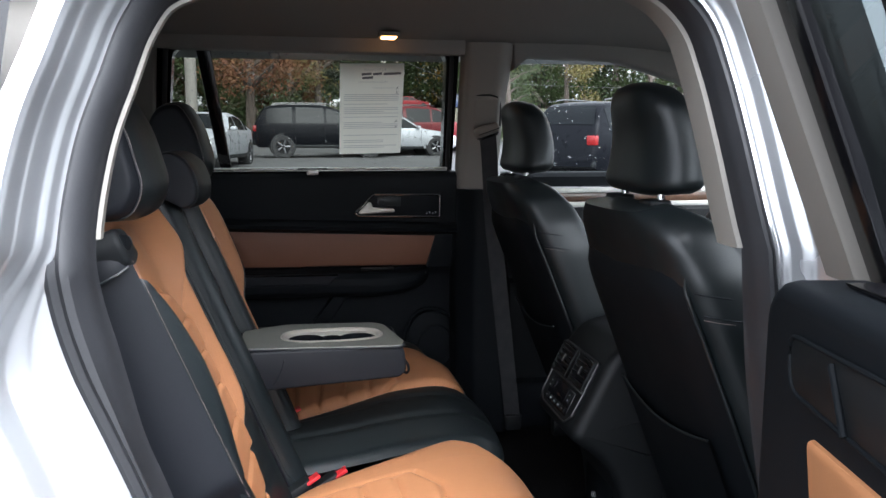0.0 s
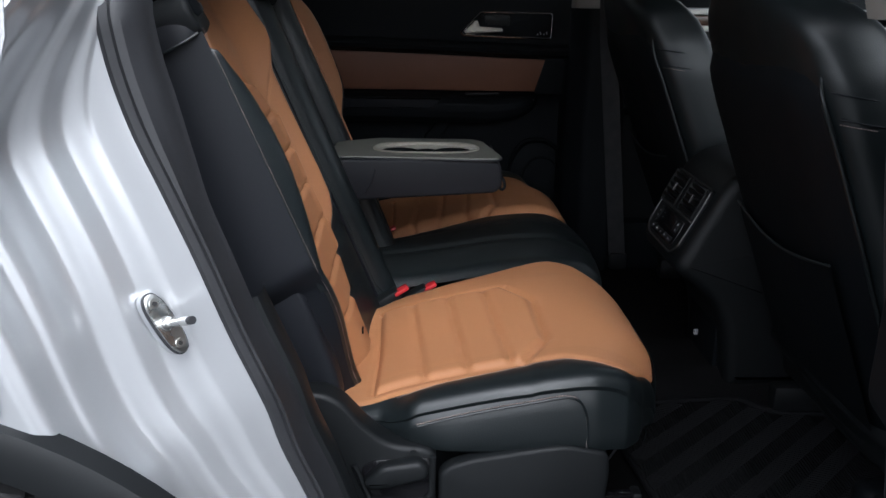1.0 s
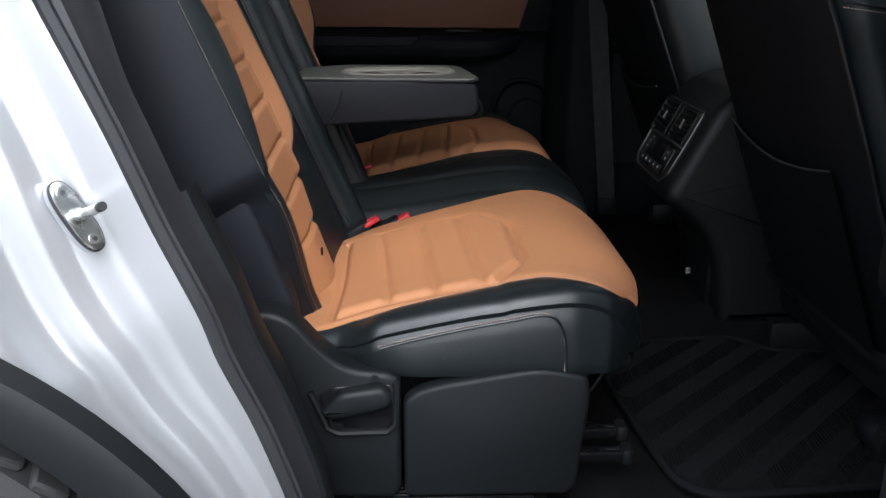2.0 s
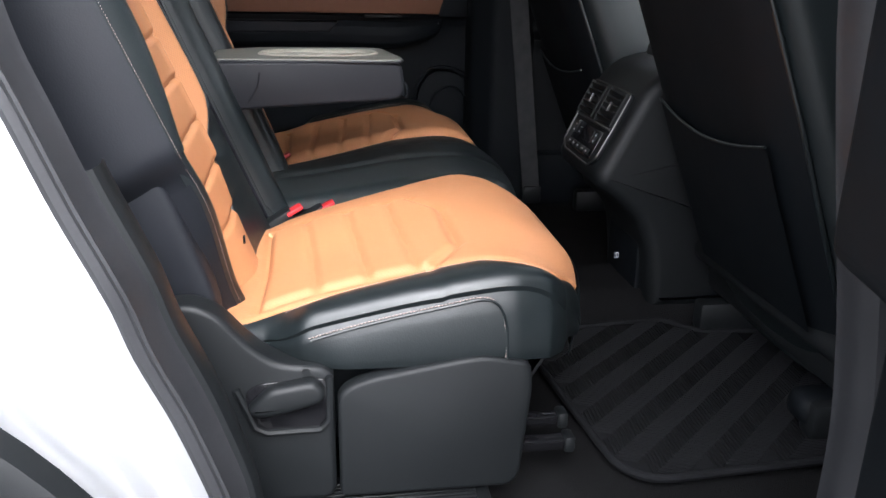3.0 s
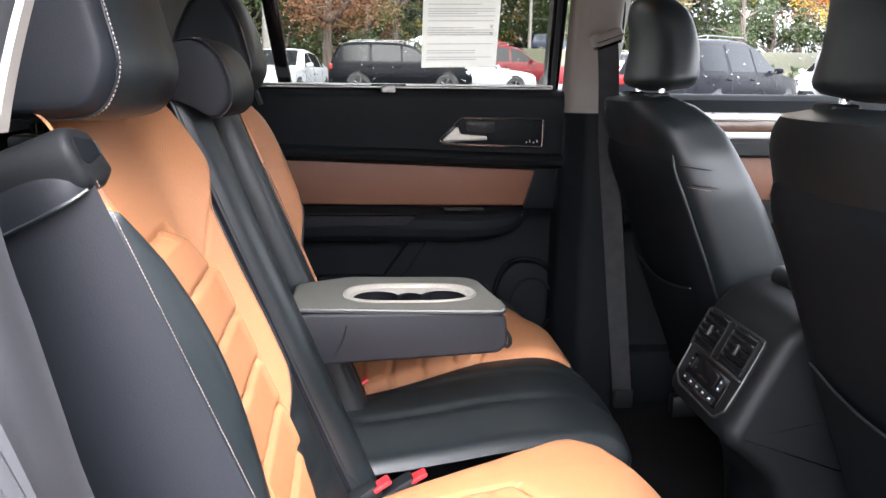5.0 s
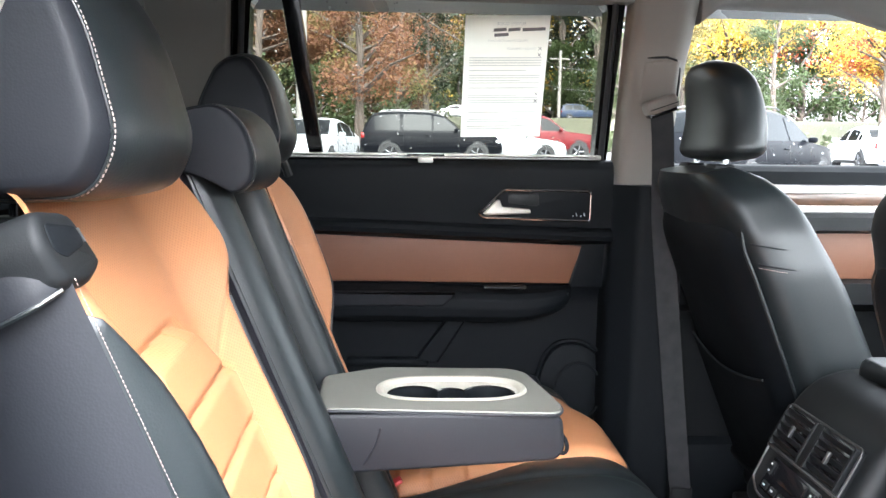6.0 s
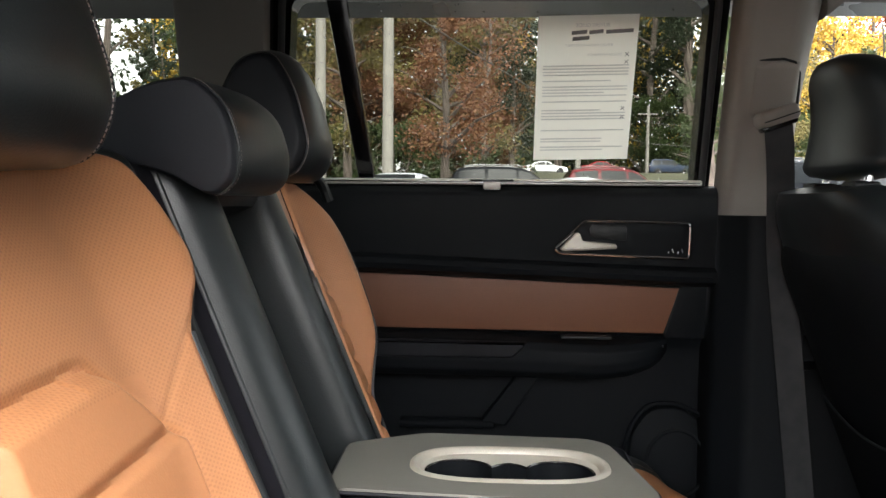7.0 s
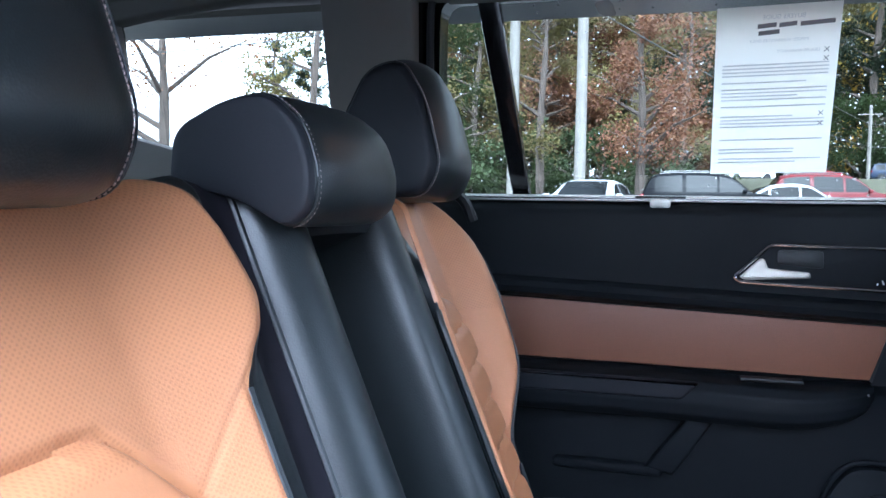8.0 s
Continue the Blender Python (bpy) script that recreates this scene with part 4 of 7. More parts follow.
def rear_seat(s, name, label):
    t = thing(name, label, "car seat", (-0.27, s * 0.4, 0.42), "rear seats")
    seat_back(s, t)
    cushion(s, t)
    y0, y1 = sorted((s * (0.33 if s < 0 else 0.25), s * (0.572 if s < 0 else 0.415)))
    head = headrest("headrest", t, y0, y1, OUTER_HEAD if s < 0 else [(x, z + 0.008) for x, z in OUTER_HEAD], 0.06, seams=((0.06, -0.004), (0.94, 0.004)), taper=0.16, bow=0.018, flat=0.8)
    for k in (0.4, 0.5) if s < 0 else (0.32, 0.41):
        part("headrest_post", cyl((-0.735, s * k, 1.19), (-0.735, s * k, 1.25), 0.006), "gloss", t)
        part("post_collar", box((-0.742, s * k, 1.196), (0.03, 0.035, 0.014), 0.005), "plastic", t)
    return t


rear_seat(-1, "rear_seat", "tan and black leather rear seat beside the open door")
rear_seat(1, "rear_seat", "tan and black leather rear seat beside the closed door")

# the lever shield on the near seat's outer side
shield = thing("seat_side_trim", "black plastic seat side trim with recline lever", "seat trim", (-0.35, -0.63, 0.41))
trim_poly = round_poly([(-0.615, 0.41), (-0.6, 0.672), (-0.575, 0.684), (-0.515, 0.69), (-0.485, 0.675), (-0.45, 0.632), (-0.42, 0.607), (-0.366, 0.6), (-0.352, 0.59), (-0.352, 0.41)], 0.02)
part("rear_cover", prism(trim_poly, "y", -0.645, -0.6, 0.008, 3), "plastic", shield)
part("lever_recess", prism(round_poly([(-0.462, 0.572), (-0.445, 0.52), (-0.36, 0.522), (-0.36, 0.588), (-0.44, 0.585)], 0.01), "y", -0.6485, -0.64, 0.002), "gloss", shield)
part("recess_rim", tube([V((x, -0.648, z)) for x, z in ((-0.47, 0.578), (-0.462, 0.558), (-0.45, 0.524), (-0.435, 0.516), (-0.37, 0.517), (-0.358, 0.53), (-0.357, 0.59))], 0.005, 8), "plastic", shield)
part("recline_lever", prism(round_poly([(-0.458, 0.556), (-0.43, 0.584), (-0.375, 0.592), (-0.362, 0.578), (-0.366, 0.562), (-0.42, 0.548), (-0.445, 0.545)], 0.009), "y", -0.668, -0.642, 0.008, 3), "plastic", shield, "black plastic lever")
front_poly = round_poly([(-0.348, 0.415), (-0.348, 0.562), (-0.332, 0.576), (-0.30, 0.586), (-0.2, 0.603), (-0.165, 0.607), (-0.104, 0.595), (-0.1, 0.56), (-0.112, 0.43), (-0.125, 0.415)], 0.012)
part("front_cover", prism(front_poly, "y", -0.652, -0.625, 0.006, 3), "plastic", shield, "flat black plastic cover")
part("cover_screw", cyl((-0.385, -0.648, 0.597), (-0.385, -0.65, 0.597), 0.005), "plastic", shield)
for y, z in ((-0.53, 0.44), (-0.57, 0.425)):
    part("seat_rail", box((-0.08, y, z), (0.12, 0.02, 0.018), 0.004), "gloss", shield)
    part("rail_end", box((-0.022, y, z), (0.016, 0.028, 0.026), 0.005), "plastic", shield)

# the side trim stands a little outside the cushion
m_out = Matrix.Translation((-0.36, -1.57, 1.1)) @ Matrix.Scale(0.966, 4) @ Matrix.Translation((0.36, 1.57, -1.1))
for piece in shield.children:
    piece.data.transform(m_out)

# ---- middle seat: pad, back with armrest niche, headrest ----
mid = thing("middle_rear_seat", "black leather middle rear seat with lowered armrest niche", "car seat", (-0.27, 0.08, 0.42), "rear seats")


def mid_pad(p, t):
    c, nrm = cush_at(t * 0.93, CUSH_MID)
    y = -0.11 + (0.305 + 0.1 * smooth(-0.5, -0.1, c.x)) * p
    e = min(p, 1 - p)
    crown = 0.018 * math.sin(math.pi * p) ** 0.6 - 0.012 * groove(e, 0.035)
    crown -= 0.004 * groove(y - 0.035, 0.012) + 0.004 * groove(y - 0.17, 0.012)
    return c + V((-0.03 * smooth(0.75, 1, t), y, 0)) + nrm * (crown - 0.004)


part("seat_pad", grid(mid_pad, 50, 70), "black", mid, "black leather cushion with two seams")
part("pad_base", box((-0.28, 0.08, 0.53), (0.44, 0.36, 0.12), 0.02), "vinyl", mid)
for s in (-1, 1):
    def ridge(p, t, s=s):
        v = 0.68 * t - 0.03
        a = 0.158 - 0.072 * min(1, p / 0.72) - 0.006 * smooth(0.72, 1, p)
        d = 0.026 + 0.026 * math.sin(math.pi * min(1, p / 0.72)) ** 0.5 + 0.012 * min(1, p / 0.72) - 0.1 * smooth(0.68, 1, p)
        vv, dd = roll_over(v, d)
        return back_point(s * a, vv, dd)
    part("back_ridge", grid(ridge, 28, 50), "black", mid, "rounded black leather edge of the niche")
    part("ridge_piping", tube([ridge(0.0, i / 40) + BN * 0.001 for i in range(41)], 0.0035, 8), "black", mid)
part("niche_back", grid(lambda p, t: back_point(-0.09 + 0.18 * p, 0.66 * t - 0.03, -0.055 + 0.006 * math.cos(6.28 * p)), 14, 30), "plastic_soft", mid, "dark recess behind the armrest")


def niche_bar(p, t):
    w = math.pi * (0.9 * t - 0.3)
    return back_point(-0.09 + 0.18 * p, 0.622 + 0.03 * math.sin(w), 0.012 + 0.036 * math.cos(w) + 0.004 * math.sin(math.pi * p))


part("niche_top", grid(niche_bar, 12, 18), "black", mid, "padded leather bar over the recess")
part("niche_ceiling", grid(lambda p, t: niche_bar(p, 0.0) + (back_point(-0.09 + 0.18 * p, 0.6, -0.06) - niche_bar(p, 0.0)) * t, 6, 4), "plastic_soft", mid)
part("niche_flap", box(back_point(-0.052, 0.42, -0.04), (0.012, 0.07, 0.36), 0.004, m=pose(0, 0, 0, 0, -22, 0)), "vinyl", mid, "folded vinyl flap in the recess")
part("shoulder", grid(lambda p, t: back_point(-0.17 + 0.34 * p, 0.655 + 0.012 * math.sin(math.pi * t), -0.1 + 0.13 * t), 12, 8), "black", mid)
headrest("headrest", mid, -0.176, 0.05, MID_HEAD, 0.03, seams=((0.035, 0.0),), bow=0.014, flat=0.9, soft_end=(0.34, 0.12))
part("rear_shell", solid(grid(lambda p, t: back_point(-0.15 + 0.3 * p, 0.66 * t, -0.105), 4, 8), 0.008), "carpet", mid)

# lowered armrest with cup holders
arm = thing("rear_armrest", "fold-down armrest with grey top and cup holders", "armrest", (-0.38, 0, 0.8))
AY0, AY1 = -0.108, 0.095
body_poly = round_poly([(-0.552, 0.866), (-0.548, 0.899), (-0.53, 0.9085), (-0.24, 0.9085), (-0.216, 0.902), (-0.212, 0.855), (-0.225, 0.842), (-0.38, 0.833), (-0.508, 0.826), (-0.527, 0.838)], 0.01)
shell = prism(body_poly, "y", AY0 - 0.001, AY1, 0.006, 3)
bmesh.ops.delete(shell, geom=[f for f in shell.faces if f.normal.z > 0.9 and f.calc_center_median().z > 0.9], context="FACES")
part("arm_body", shell, "vinyl", arm, "black vinyl underside")
cup_path = []
for i in range(48):
    a = 2 * math.pi * i / 48
    c, q = math.cos(a), math.sin(a)
    x = 0.102 * (abs(c) ** 0.62) * (1 if c > 0 else -1)
    cup_path.append((-0.36 + x, -0.006 + 0.054 * (abs(q) ** 0.8) * (1 if q > 0 else -1)))
top_poly = round_poly([(-0.545, -0.09), (-0.548, 0.062), (-0.46, 0.11), (-0.262, 0.1), (-0.24, 0.078), (-0.214, -0.085), (-0.224, -0.114), (-0.3, -0.11)], 0.014)
bm = bmesh.new()
outer_v = [bm.verts.new((x, y, 0.912)) for x, y in top_poly]
inner_v = [bm.verts.new((x, y, 0.912)) for x, y in cup_path]
es = [bm.edges.new((r[i], r[(i + 1) % len(r)])) for r in (outer_v, inner_v) for i in range(len(r))]
bmesh.ops.triangle_fill(bm, use_beauty=True, use_dissolve=False, edges=es)
rim_lo = [bm.verts.new((-0.38 + (x + 0.38) * 1.012, y * 1.012, 0.9085)) for x, y in top_poly]
for i in range(len(outer_v)):
    bm.faces.new((outer_v[i], outer_v[(i + 1) % len(outer_v)], rim_lo[(i + 1) % len(outer_v)], rim_lo[i]))
bmesh.ops.recalc_face_normals(bm, faces=bm.faces)
part("arm_top", bm, "armtop", arm, "grey leather armrest top")
part("top_piping", tube([V((-0.38 + (x + 0.38) * 1.012, y * 1.012, 0.9075)) for x, y in top_poly], 0.0022, 8, closed=True), "vinyl", arm)

def stadium(p, rx, ry):
    a = 2 * math.pi * p
    c, q = math.cos(a), math.sin(a)
    return -0.36 + rx * abs(c) ** 0.62 * (1 if c > 0 else -1), -0.006 + ry * abs(q) ** 0.8 * (1 if q > 0 else -1)


def lobes(p):
    """Inner edge of the holder: two round cups with a narrow one between."""
    x, side = stadium(p, 0.0925, 0.03)[0] + 0.36, math.sin(2 * math.pi * p)
    h = max(math.sqrt(max(0, 0.038 ** 2 - (abs(x) - 0.054) ** 2)), math.sqrt(max(0, 0.021 ** 2 - x * x)) * 1.35, 0.008 if abs(x) < 0.088 else 0.0)
    if side < 0 and abs(x) < 0.054:
        h = max(h, 0.032)
    return -0.36 + x, -0.01 + h * (1 if side >= 0 else -1)


def between_rims(p, t, inner, outer, z):
    (ix, iy), (ox, oy) = inner(p), outer(p)
    return V((ox + (ix - ox) * t, oy + (iy - oy) * t, z(t)))


part("cup_ring", grid(lambda p, t: between_rims(p, t, lambda q: stadium(q, 0.097, 0.049), lambda q: stadium(q, 0.109, 0.06), lambda q: 0.9125 + 0.0045 * math.sin(math.pi * q) - 0.004 * q), 120, 6, closed_u=True), "cream", arm, "pale satin cup holder ring")
part("cup_insert", grid(lambda p, t: between_rims(p, t, lobes, lambda q: stadium(q, 0.097, 0.049), lambda q: 0.9085 - 0.0025 * q), 160, 3, closed_u=True), "cream", arm, "pale satin insert between the cups")
part("insert_edge", tube([V((lobes(i / 160)[0], lobes(i / 160)[1], 0.9052)) for i in range(160)], 0.0014, 6, closed=True), "gloss", arm, "gloss black cup lip")
part("cup_well", grid(lambda p, t: V((lobes(p)[0], lobes(p)[1], 0.905 - 0.057 * t)), 160, 4, closed_u=True), "plastic_soft", arm, "black cup well")
part("well_floor", prism([(-0.36 + 0.094 * math.cos(a * 0.2618), -0.01 + 0.045 * math.sin(a * 0.2618)) for a in range(24)], "z", 0.8455, 0.85), "plastic_soft", arm)
part("arm_crease", tube(curve([(-0.46, AY0 - 0.001, 0.89), (-0.467, AY0 - 0.001, 0.865), (-0.482, AY0 - 0.001, 0.84)], 8), 0.0018, 6), "vinyl", arm)
loop = curve([(-0.214, -0.08, 0.872), (-0.207, -0.085, 0.862), (-0.205, -0.085, 0.85), (-0.21, -0.085, 0.844), (-0.216, -0.085, 0.85), (-0.214, -0.082, 0.856)], 6)
part("pull_loop", tube(loop, 0.003, 8), "plastic_soft", arm, "black pull loop")

# belt buckles between the cushions
for k, (x, y, z, rz) in enumerate(((-0.43, -0.186, 0.668, 14), (-0.375, -0.165, 0.668, 8), (-0.46, 0.235, 0.668, 10))):
    b = thing("seat_belt_buckle", "black seat belt buckle with red release button", "seat belt buckle", (x, y, z), "rear buckles")
    m = pose(0, 0, 0, 0, -28, rz)
    part("buckle_body", box((x - 0.01, y, z - 0.02), (0.06, 0.03, 0.022), 0.005, m=m), "plastic", b)
    part("release_button", box((x + 0.02, y, z + 0.0), (0.03 if k < 2 else 0.022, 0.022, 0.008), 0.003, m=m), "red", b, "red plastic button")
part_trim = thing("buckle_trim", "black plastic trim at the seat hinge", "seat trim", (-0.5, -0.17, 0.62))
part("hinge_cover", prism(round_poly([(-0.56, 0.56), (-0.55, 0.70), (-0.51, 0.715), (-0.475, 0.69), (-0.445, 0.655), (-0.43, 0.62), (-0.43, 0.56)], 0.015), "y", -0.16, -0.12, 0.008, 3), "plastic", part_trim)
part("isofix_tag", box(back_point(-0.515, 0.09, 0.05), (0.003, 0.005, 0.011), 0.001), "gloss", part_trim)

# ---- far side: closed rear door, pillars, windows ----
def glass_y(z):
    return 0.786 - 0.397 * (z - 1.21)


def wall_y(z):
    return 0.752 - 0.36 * (z - 1.21)


def side_panel(pts, name, mat, label, off=0.0, thick=0.02, parent=None, category="trim", bev=0.004):
    """A flat cut-out (x, z) leaning with the far upper side."""
    bm = prism(pts, "y", 0.0, thick, bev)
    for v in bm.verts:
        v.co.y += wall_y(v.co.z) + off
    if parent is None:
        return setting(name, bm, mat, label, category)
    return part(name, bm, mat, parent, label)


door = thing("rear_door", "closed rear door with black and tan trim", "car door", (-0.37, 0.8, 0.45))
PROFILE = [(0.745, 1.232), (0.716, 1.228), (0.703, 1.215), (0.701, 1.19), (0.708, 1.1), (0.71, 1.075), (0.694, 1.068), (0.688, 1.058), (0.692, 1.047), (0.712, 1.04), (0.742, 1.034)]
LOWER = [(0.757, 0.945), (0.772, 0.93), (0.79, 0.9), (0.796, 0.84), (0.8, 0.7), (0.8, 0.5), (0.79, 0.42)]


def rise(x):
    """The seam over the insert climbs gently to the rear."""
    return 0.034 * max(0, -x)


def door_sheet(pro, x0, x1, n=30):
    def place(p, t):
        x = x0 + (x1 - x0) * p
        y, z = _along(pro, t)
        return V((x, y, z + rise(x) * smooth(0.99, 1.03, z) * smooth(1.13, 1.08, z)))
    return grid(place, n, (len(pro) - 1) * 3)


def _along(pro, t):
    f = t * (len(pro) - 1)
    i = min(int(f), len(pro) - 2)
    a, b = pro[i], pro[i + 1]
    return (a[0] + (b[0] - a[0]) * (f - i), a[1] + (b[1] - a[1]) * (f - i))


part("upper_trim", door_sheet(PROFILE, -0.86, 0.052), "plastic_soft", door, "soft black upper door trim")
part("lower_trim", door_sheet(LOWER, -0.86, 0.06), "plastic_soft", door, "black lower door trim with armrest")
ins = prism([(-0.86, 1.064), (-0.007, 1.033), (-0.033, 0.938), (-0.86, 0.944)], "y", 0.0, 0.01, 0.002)
for v in ins.verts:
    v.co.y += 0.741 + (1.034 + rise(v.co.x) - v.co.z) * 0.12
# tan insert in the darkened copy: cabin shade is in the colour
part("door_insert", ins, "tan_shaded", door, "tan leather door insert")
cap = prism([(-0.007, 1.036), (0.045, 1.036), (0.045, 0.93), (-0.033, 0.93)], "y", 0.0, 0.01, 0.002)
for v in cap.verts:
    v.co.y += 0.735 + (1.034 - v.co.z) * 0.12
part("insert_end", cap, "plastic_soft", door)
part("insert_lip", tube([(-0.86, 0.735, 1.066), (-0.007, 0.735, 1.034), (-0.033, 0.749, 0.937)], 0.003, 6), "plastic", door)


def door_arm(p, t):
    """The door's armrest: a soft shelf under the insert, drawn in and rounded off at its front end."""
    x = -0.86 + 0.835 * p
    end = math.sqrt(max(0.0, 1 - max(0.0, (x + 0.17) / 0.147) ** 2))
    y, z = _along([(0.79, 0.938), (0.735, 0.934), (0.712, 0.928), (0.7, 0.912), (0.699, 0.89), (0.705, 0.868), (0.725, 0.853), (0.76, 0.848), (0.795, 0.846)], t)
    low = 0.925 + (z - 0.925) * (0.3 + 0.7 * end) if z < 0.925 else z
    return V((x, 0.795 + (y - 0.795) * (0.25 + 0.75 * end), low - 0.012 * smooth(-0.45, -0.1, x) * (1 - t) + 0.006 * smooth(-0.2, -0.03, x)))


rest = part("door_armrest", grid(door_arm, 60, 32), "plastic_soft", door, "soft black door armrest")
part("armrest_pad", prism(round_poly([(-0.86, 0.892), (-0.86, 0.929), (-0.305, 0.925), (-0.335, 0.894)], 0.006), "y", 0.694, 0.712, 0.005, 3), "vinyl", rest, "padded black armrest front")
part("window_switch", box((-0.19, 0.722, 0.934), (0.1, 0.022, 0.007), 0.003), "plastic", rest, "dark window switch")
part("armrest_clip", box((-0.04, 0.742, 0.915), (0.009, 0.006, 0.004), 0.001), "dull", rest)
part("grab_strut", prism([(-0.318, 0.852), (-0.272, 0.852), (-0.345, 0.738), (-0.395, 0.748)], "y", 0.768, 0.8, 0.007, 3), "plastic_soft", door, "slanted black grab strut")
part("shelf_edge", box((-0.465, 0.785, 0.741), (0.2, 0.03, 0.018), 0.007, 3), "plastic_soft", door)
part("pocket_edge", tube(curve([(-0.1, 0.79, 0.68), (-0.088, 0.776, 0.745), (-0.055, 0.77, 0.788), (0.0, 0.772, 0.792), (0.05, 0.778, 0.768)], 6), 0.005, 8), "plastic_soft", door)
part("pocket", prism(round_poly([(-0.105, 0.5), (-0.092, 0.73), (-0.055, 0.782), (0.0, 0.786), (0.045, 0.765), (0.045, 0.5)], 0.03), "y", 0.768, 0.8, 0.008), "plastic_soft", door, "moulded door pocket")
part("speaker_ring", tube([V((0.0 + 0.06 * math.cos(a * 0.2618), 0.766, 0.67 + 0.07 * math.sin(a * 0.2618))) for a in range(24)], 0.004, 6, closed=True), "plastic_soft", door)
# handle
bez = [(-0.2, 1.163), (0.0, 1.16), (-0.001, 1.092), (-0.247, 1.1), (-0.257, 1.108)]
part("handle_plate", prism(round_poly(bez, 0.008), "y", 0.7, 0.71, 0.002), "plastic_soft", door, "dark handle surround")
part("handle_rim", tube([V((x, 0.6975, z)) for x, z in round_poly(bez, 0.008)], 0.0032, 8, closed=True), "chrome", door, "thin chrome rim")
part("handle_lever", prism(round_poly([(-0.248, 1.108), (-0.218, 1.139), (-0.21, 1.14), (-0.204, 1.124), (-0.14, 1.119), (-0.138, 1.11), (-0.24, 1.104)], 0.004), "y", 0.69, 0.701, 0.003, 3), "cream", door, "satin metal lever")
part("handle_hollow", prism(round_poly([(-0.19, 1.155), (-0.12, 1.155), (-0.12, 1.125), (-0.19, 1.132)], 0.008), "y", 0.697, 0.7, 0.001), "plastic", door)
for k, x in enumerate((-0.04, -0.032, -0.022, -0.014)):
    part("lock_mark", box((x, 0.698, 1.104 + 0.003 * (k % 2)), (0.0018, 0.002, 0.004 + 0.003 * (k % 2)), 0.0, m=pose(0, 0, 0, 0, 20 * (-1) ** k, 0)), "ink", door)
# window
part("window_glass", grid(lambda p, t: V((-0.8 + 0.83 * p, glass_y(1.2 + 0.38 * t), 1.2 + 0.38 * t)), 4, 4), "privacy", door, "dark privacy glass wet with drops").visible_shadow = False
bar = [(-0.644, 1.212), (-0.612, 1.212), (-0.652, 1.575), (-0.69, 1.575)]
bm = prism(bar, "y", -0.012, 0.012, 0.003)
for v in bm.verts:
    v.co.y += glass_y(v.co.z)
part("window_bar", bm, "gloss", door, "black window divider")


def slanted_frame(outer, inner, name, mat, parent, off, thick, label=""):
    """A ring between two outlines (x, z) of equal count, leaning with the side glass."""
    bm = bmesh.new()
    rows = []
    for d in (off, off + thick):
        rows.append(([bm.verts.new((x, glass_y(z) + d, z)) for x, z in outer], [bm.verts.new((x, glass_y(z) + d, z)) for x, z in inner]))
    n = len(outer)
    for i in range(n):
        j = (i + 1) % n
        for o, w in rows:
            bm.faces.new((o[i], o[j], w[j], w[i]))
        bm.faces.new((rows[0][0][i], rows[0][0][j], rows[1][0][j], rows[1][0][i]))
        bm.faces.new((rows[0][1][i], rows[0][1][j], rows[1][1][j], rows[1][1][i]))
    bmesh.ops.recalc_face_normals(bm, faces=bm.faces)
    return part(name, bm, mat, parent, label)


win_in = round_poly([(0.016, 1.21), (0.004, 1.57), (-0.748, 1.57), (-0.795, 1.21)], 0.03, 6)
win_out = round_poly([(0.045, 1.19), (0.04, 1.6), (-0.79, 1.6), (-0.84, 1.19)], 0.03, 6)
slanted_frame(win_out, win_in, "window_frame", "gloss", door, -0.03, 0.05, "black window frame")
win_mid = [(x + (0.015 if x > -0.3 else -0.015), z + (0.012 if z > 1.4 else -0.012)) for x, z in win_in]
part("window_seal", tube([V((x, glass_y(z) - 0.034, z)) for x, z in win_mid], 0.007, 8, closed=True), "rubber", door)
part("shade_rail", box((-0.39, 0.728, 1.2365), (0.83, 0.026, 0.011), 0.003), "shade", door, "pale window shade rail")
part("shade_slot", box((-0.39, 0.7148, 1.2365), (0.82, 0.002, 0.002), 0.0), "gloss", door)
clip = part("shade_tab", box((-0.379, 0.711, 1.229), (0.035, 0.014, 0.016), 0.004), "shade", door, "shade pull tab")
part("tab_hook", box((-0.379, 0.7105, 1.2395), (0.085, 0.006, 0.004), 0.0015), "gloss", clip)

# drops on the far glass
rnd = random.Random(5)
bm = bmesh.new()
for k in range(430):
    x, z = rnd.uniform(-0.78, 0.0), rnd.uniform(1.225, 1.57)
    r = rnd.choice((0.0008, 0.001, 0.0014, 0.0021))
    bmesh.ops.create_icosphere(bm, subdivisions=1, radius=r, matrix=Matrix.Translation((x, glass_y(z) + 0.003, z)))
for k in range(160):
    x, z = rnd.uniform(0.22, 0.8), rnd.uniform(1.24, 1.54)
    bmesh.ops.create_icosphere(bm, subdivisions=1, radius=rnd.choice((0.0012, 0.0018, 0.0024)), matrix=Matrix.Translation((x, glass_y(z) + 0.003, z)))
water = bpy.data.materials.new("water_drop")
water.use_nodes = True
wp = water.node_tree.nodes["Principled BSDF"]
wp.inputs["Transmission Weight"].default_value, wp.inputs["Roughness"].default_value, wp.inputs["IOR"].default_value = 1.0, 0.02, 1.33
tagged(part("rain_drops", bm, water), "small rain drops on the window glass", "rain drops", kind="stuff")

# printed notice taped to the glass
sheet = thing("window_notice", "white printed notice taped inside the window", "notice", (-0.21, 0.71, 1.28))
E1, E2 = V((1, 0.0, 0.02)).normalized(), V((0.0, -0.37, 0.929)).normalized()
SO = V((-0.2975, 0.752, 1.281))


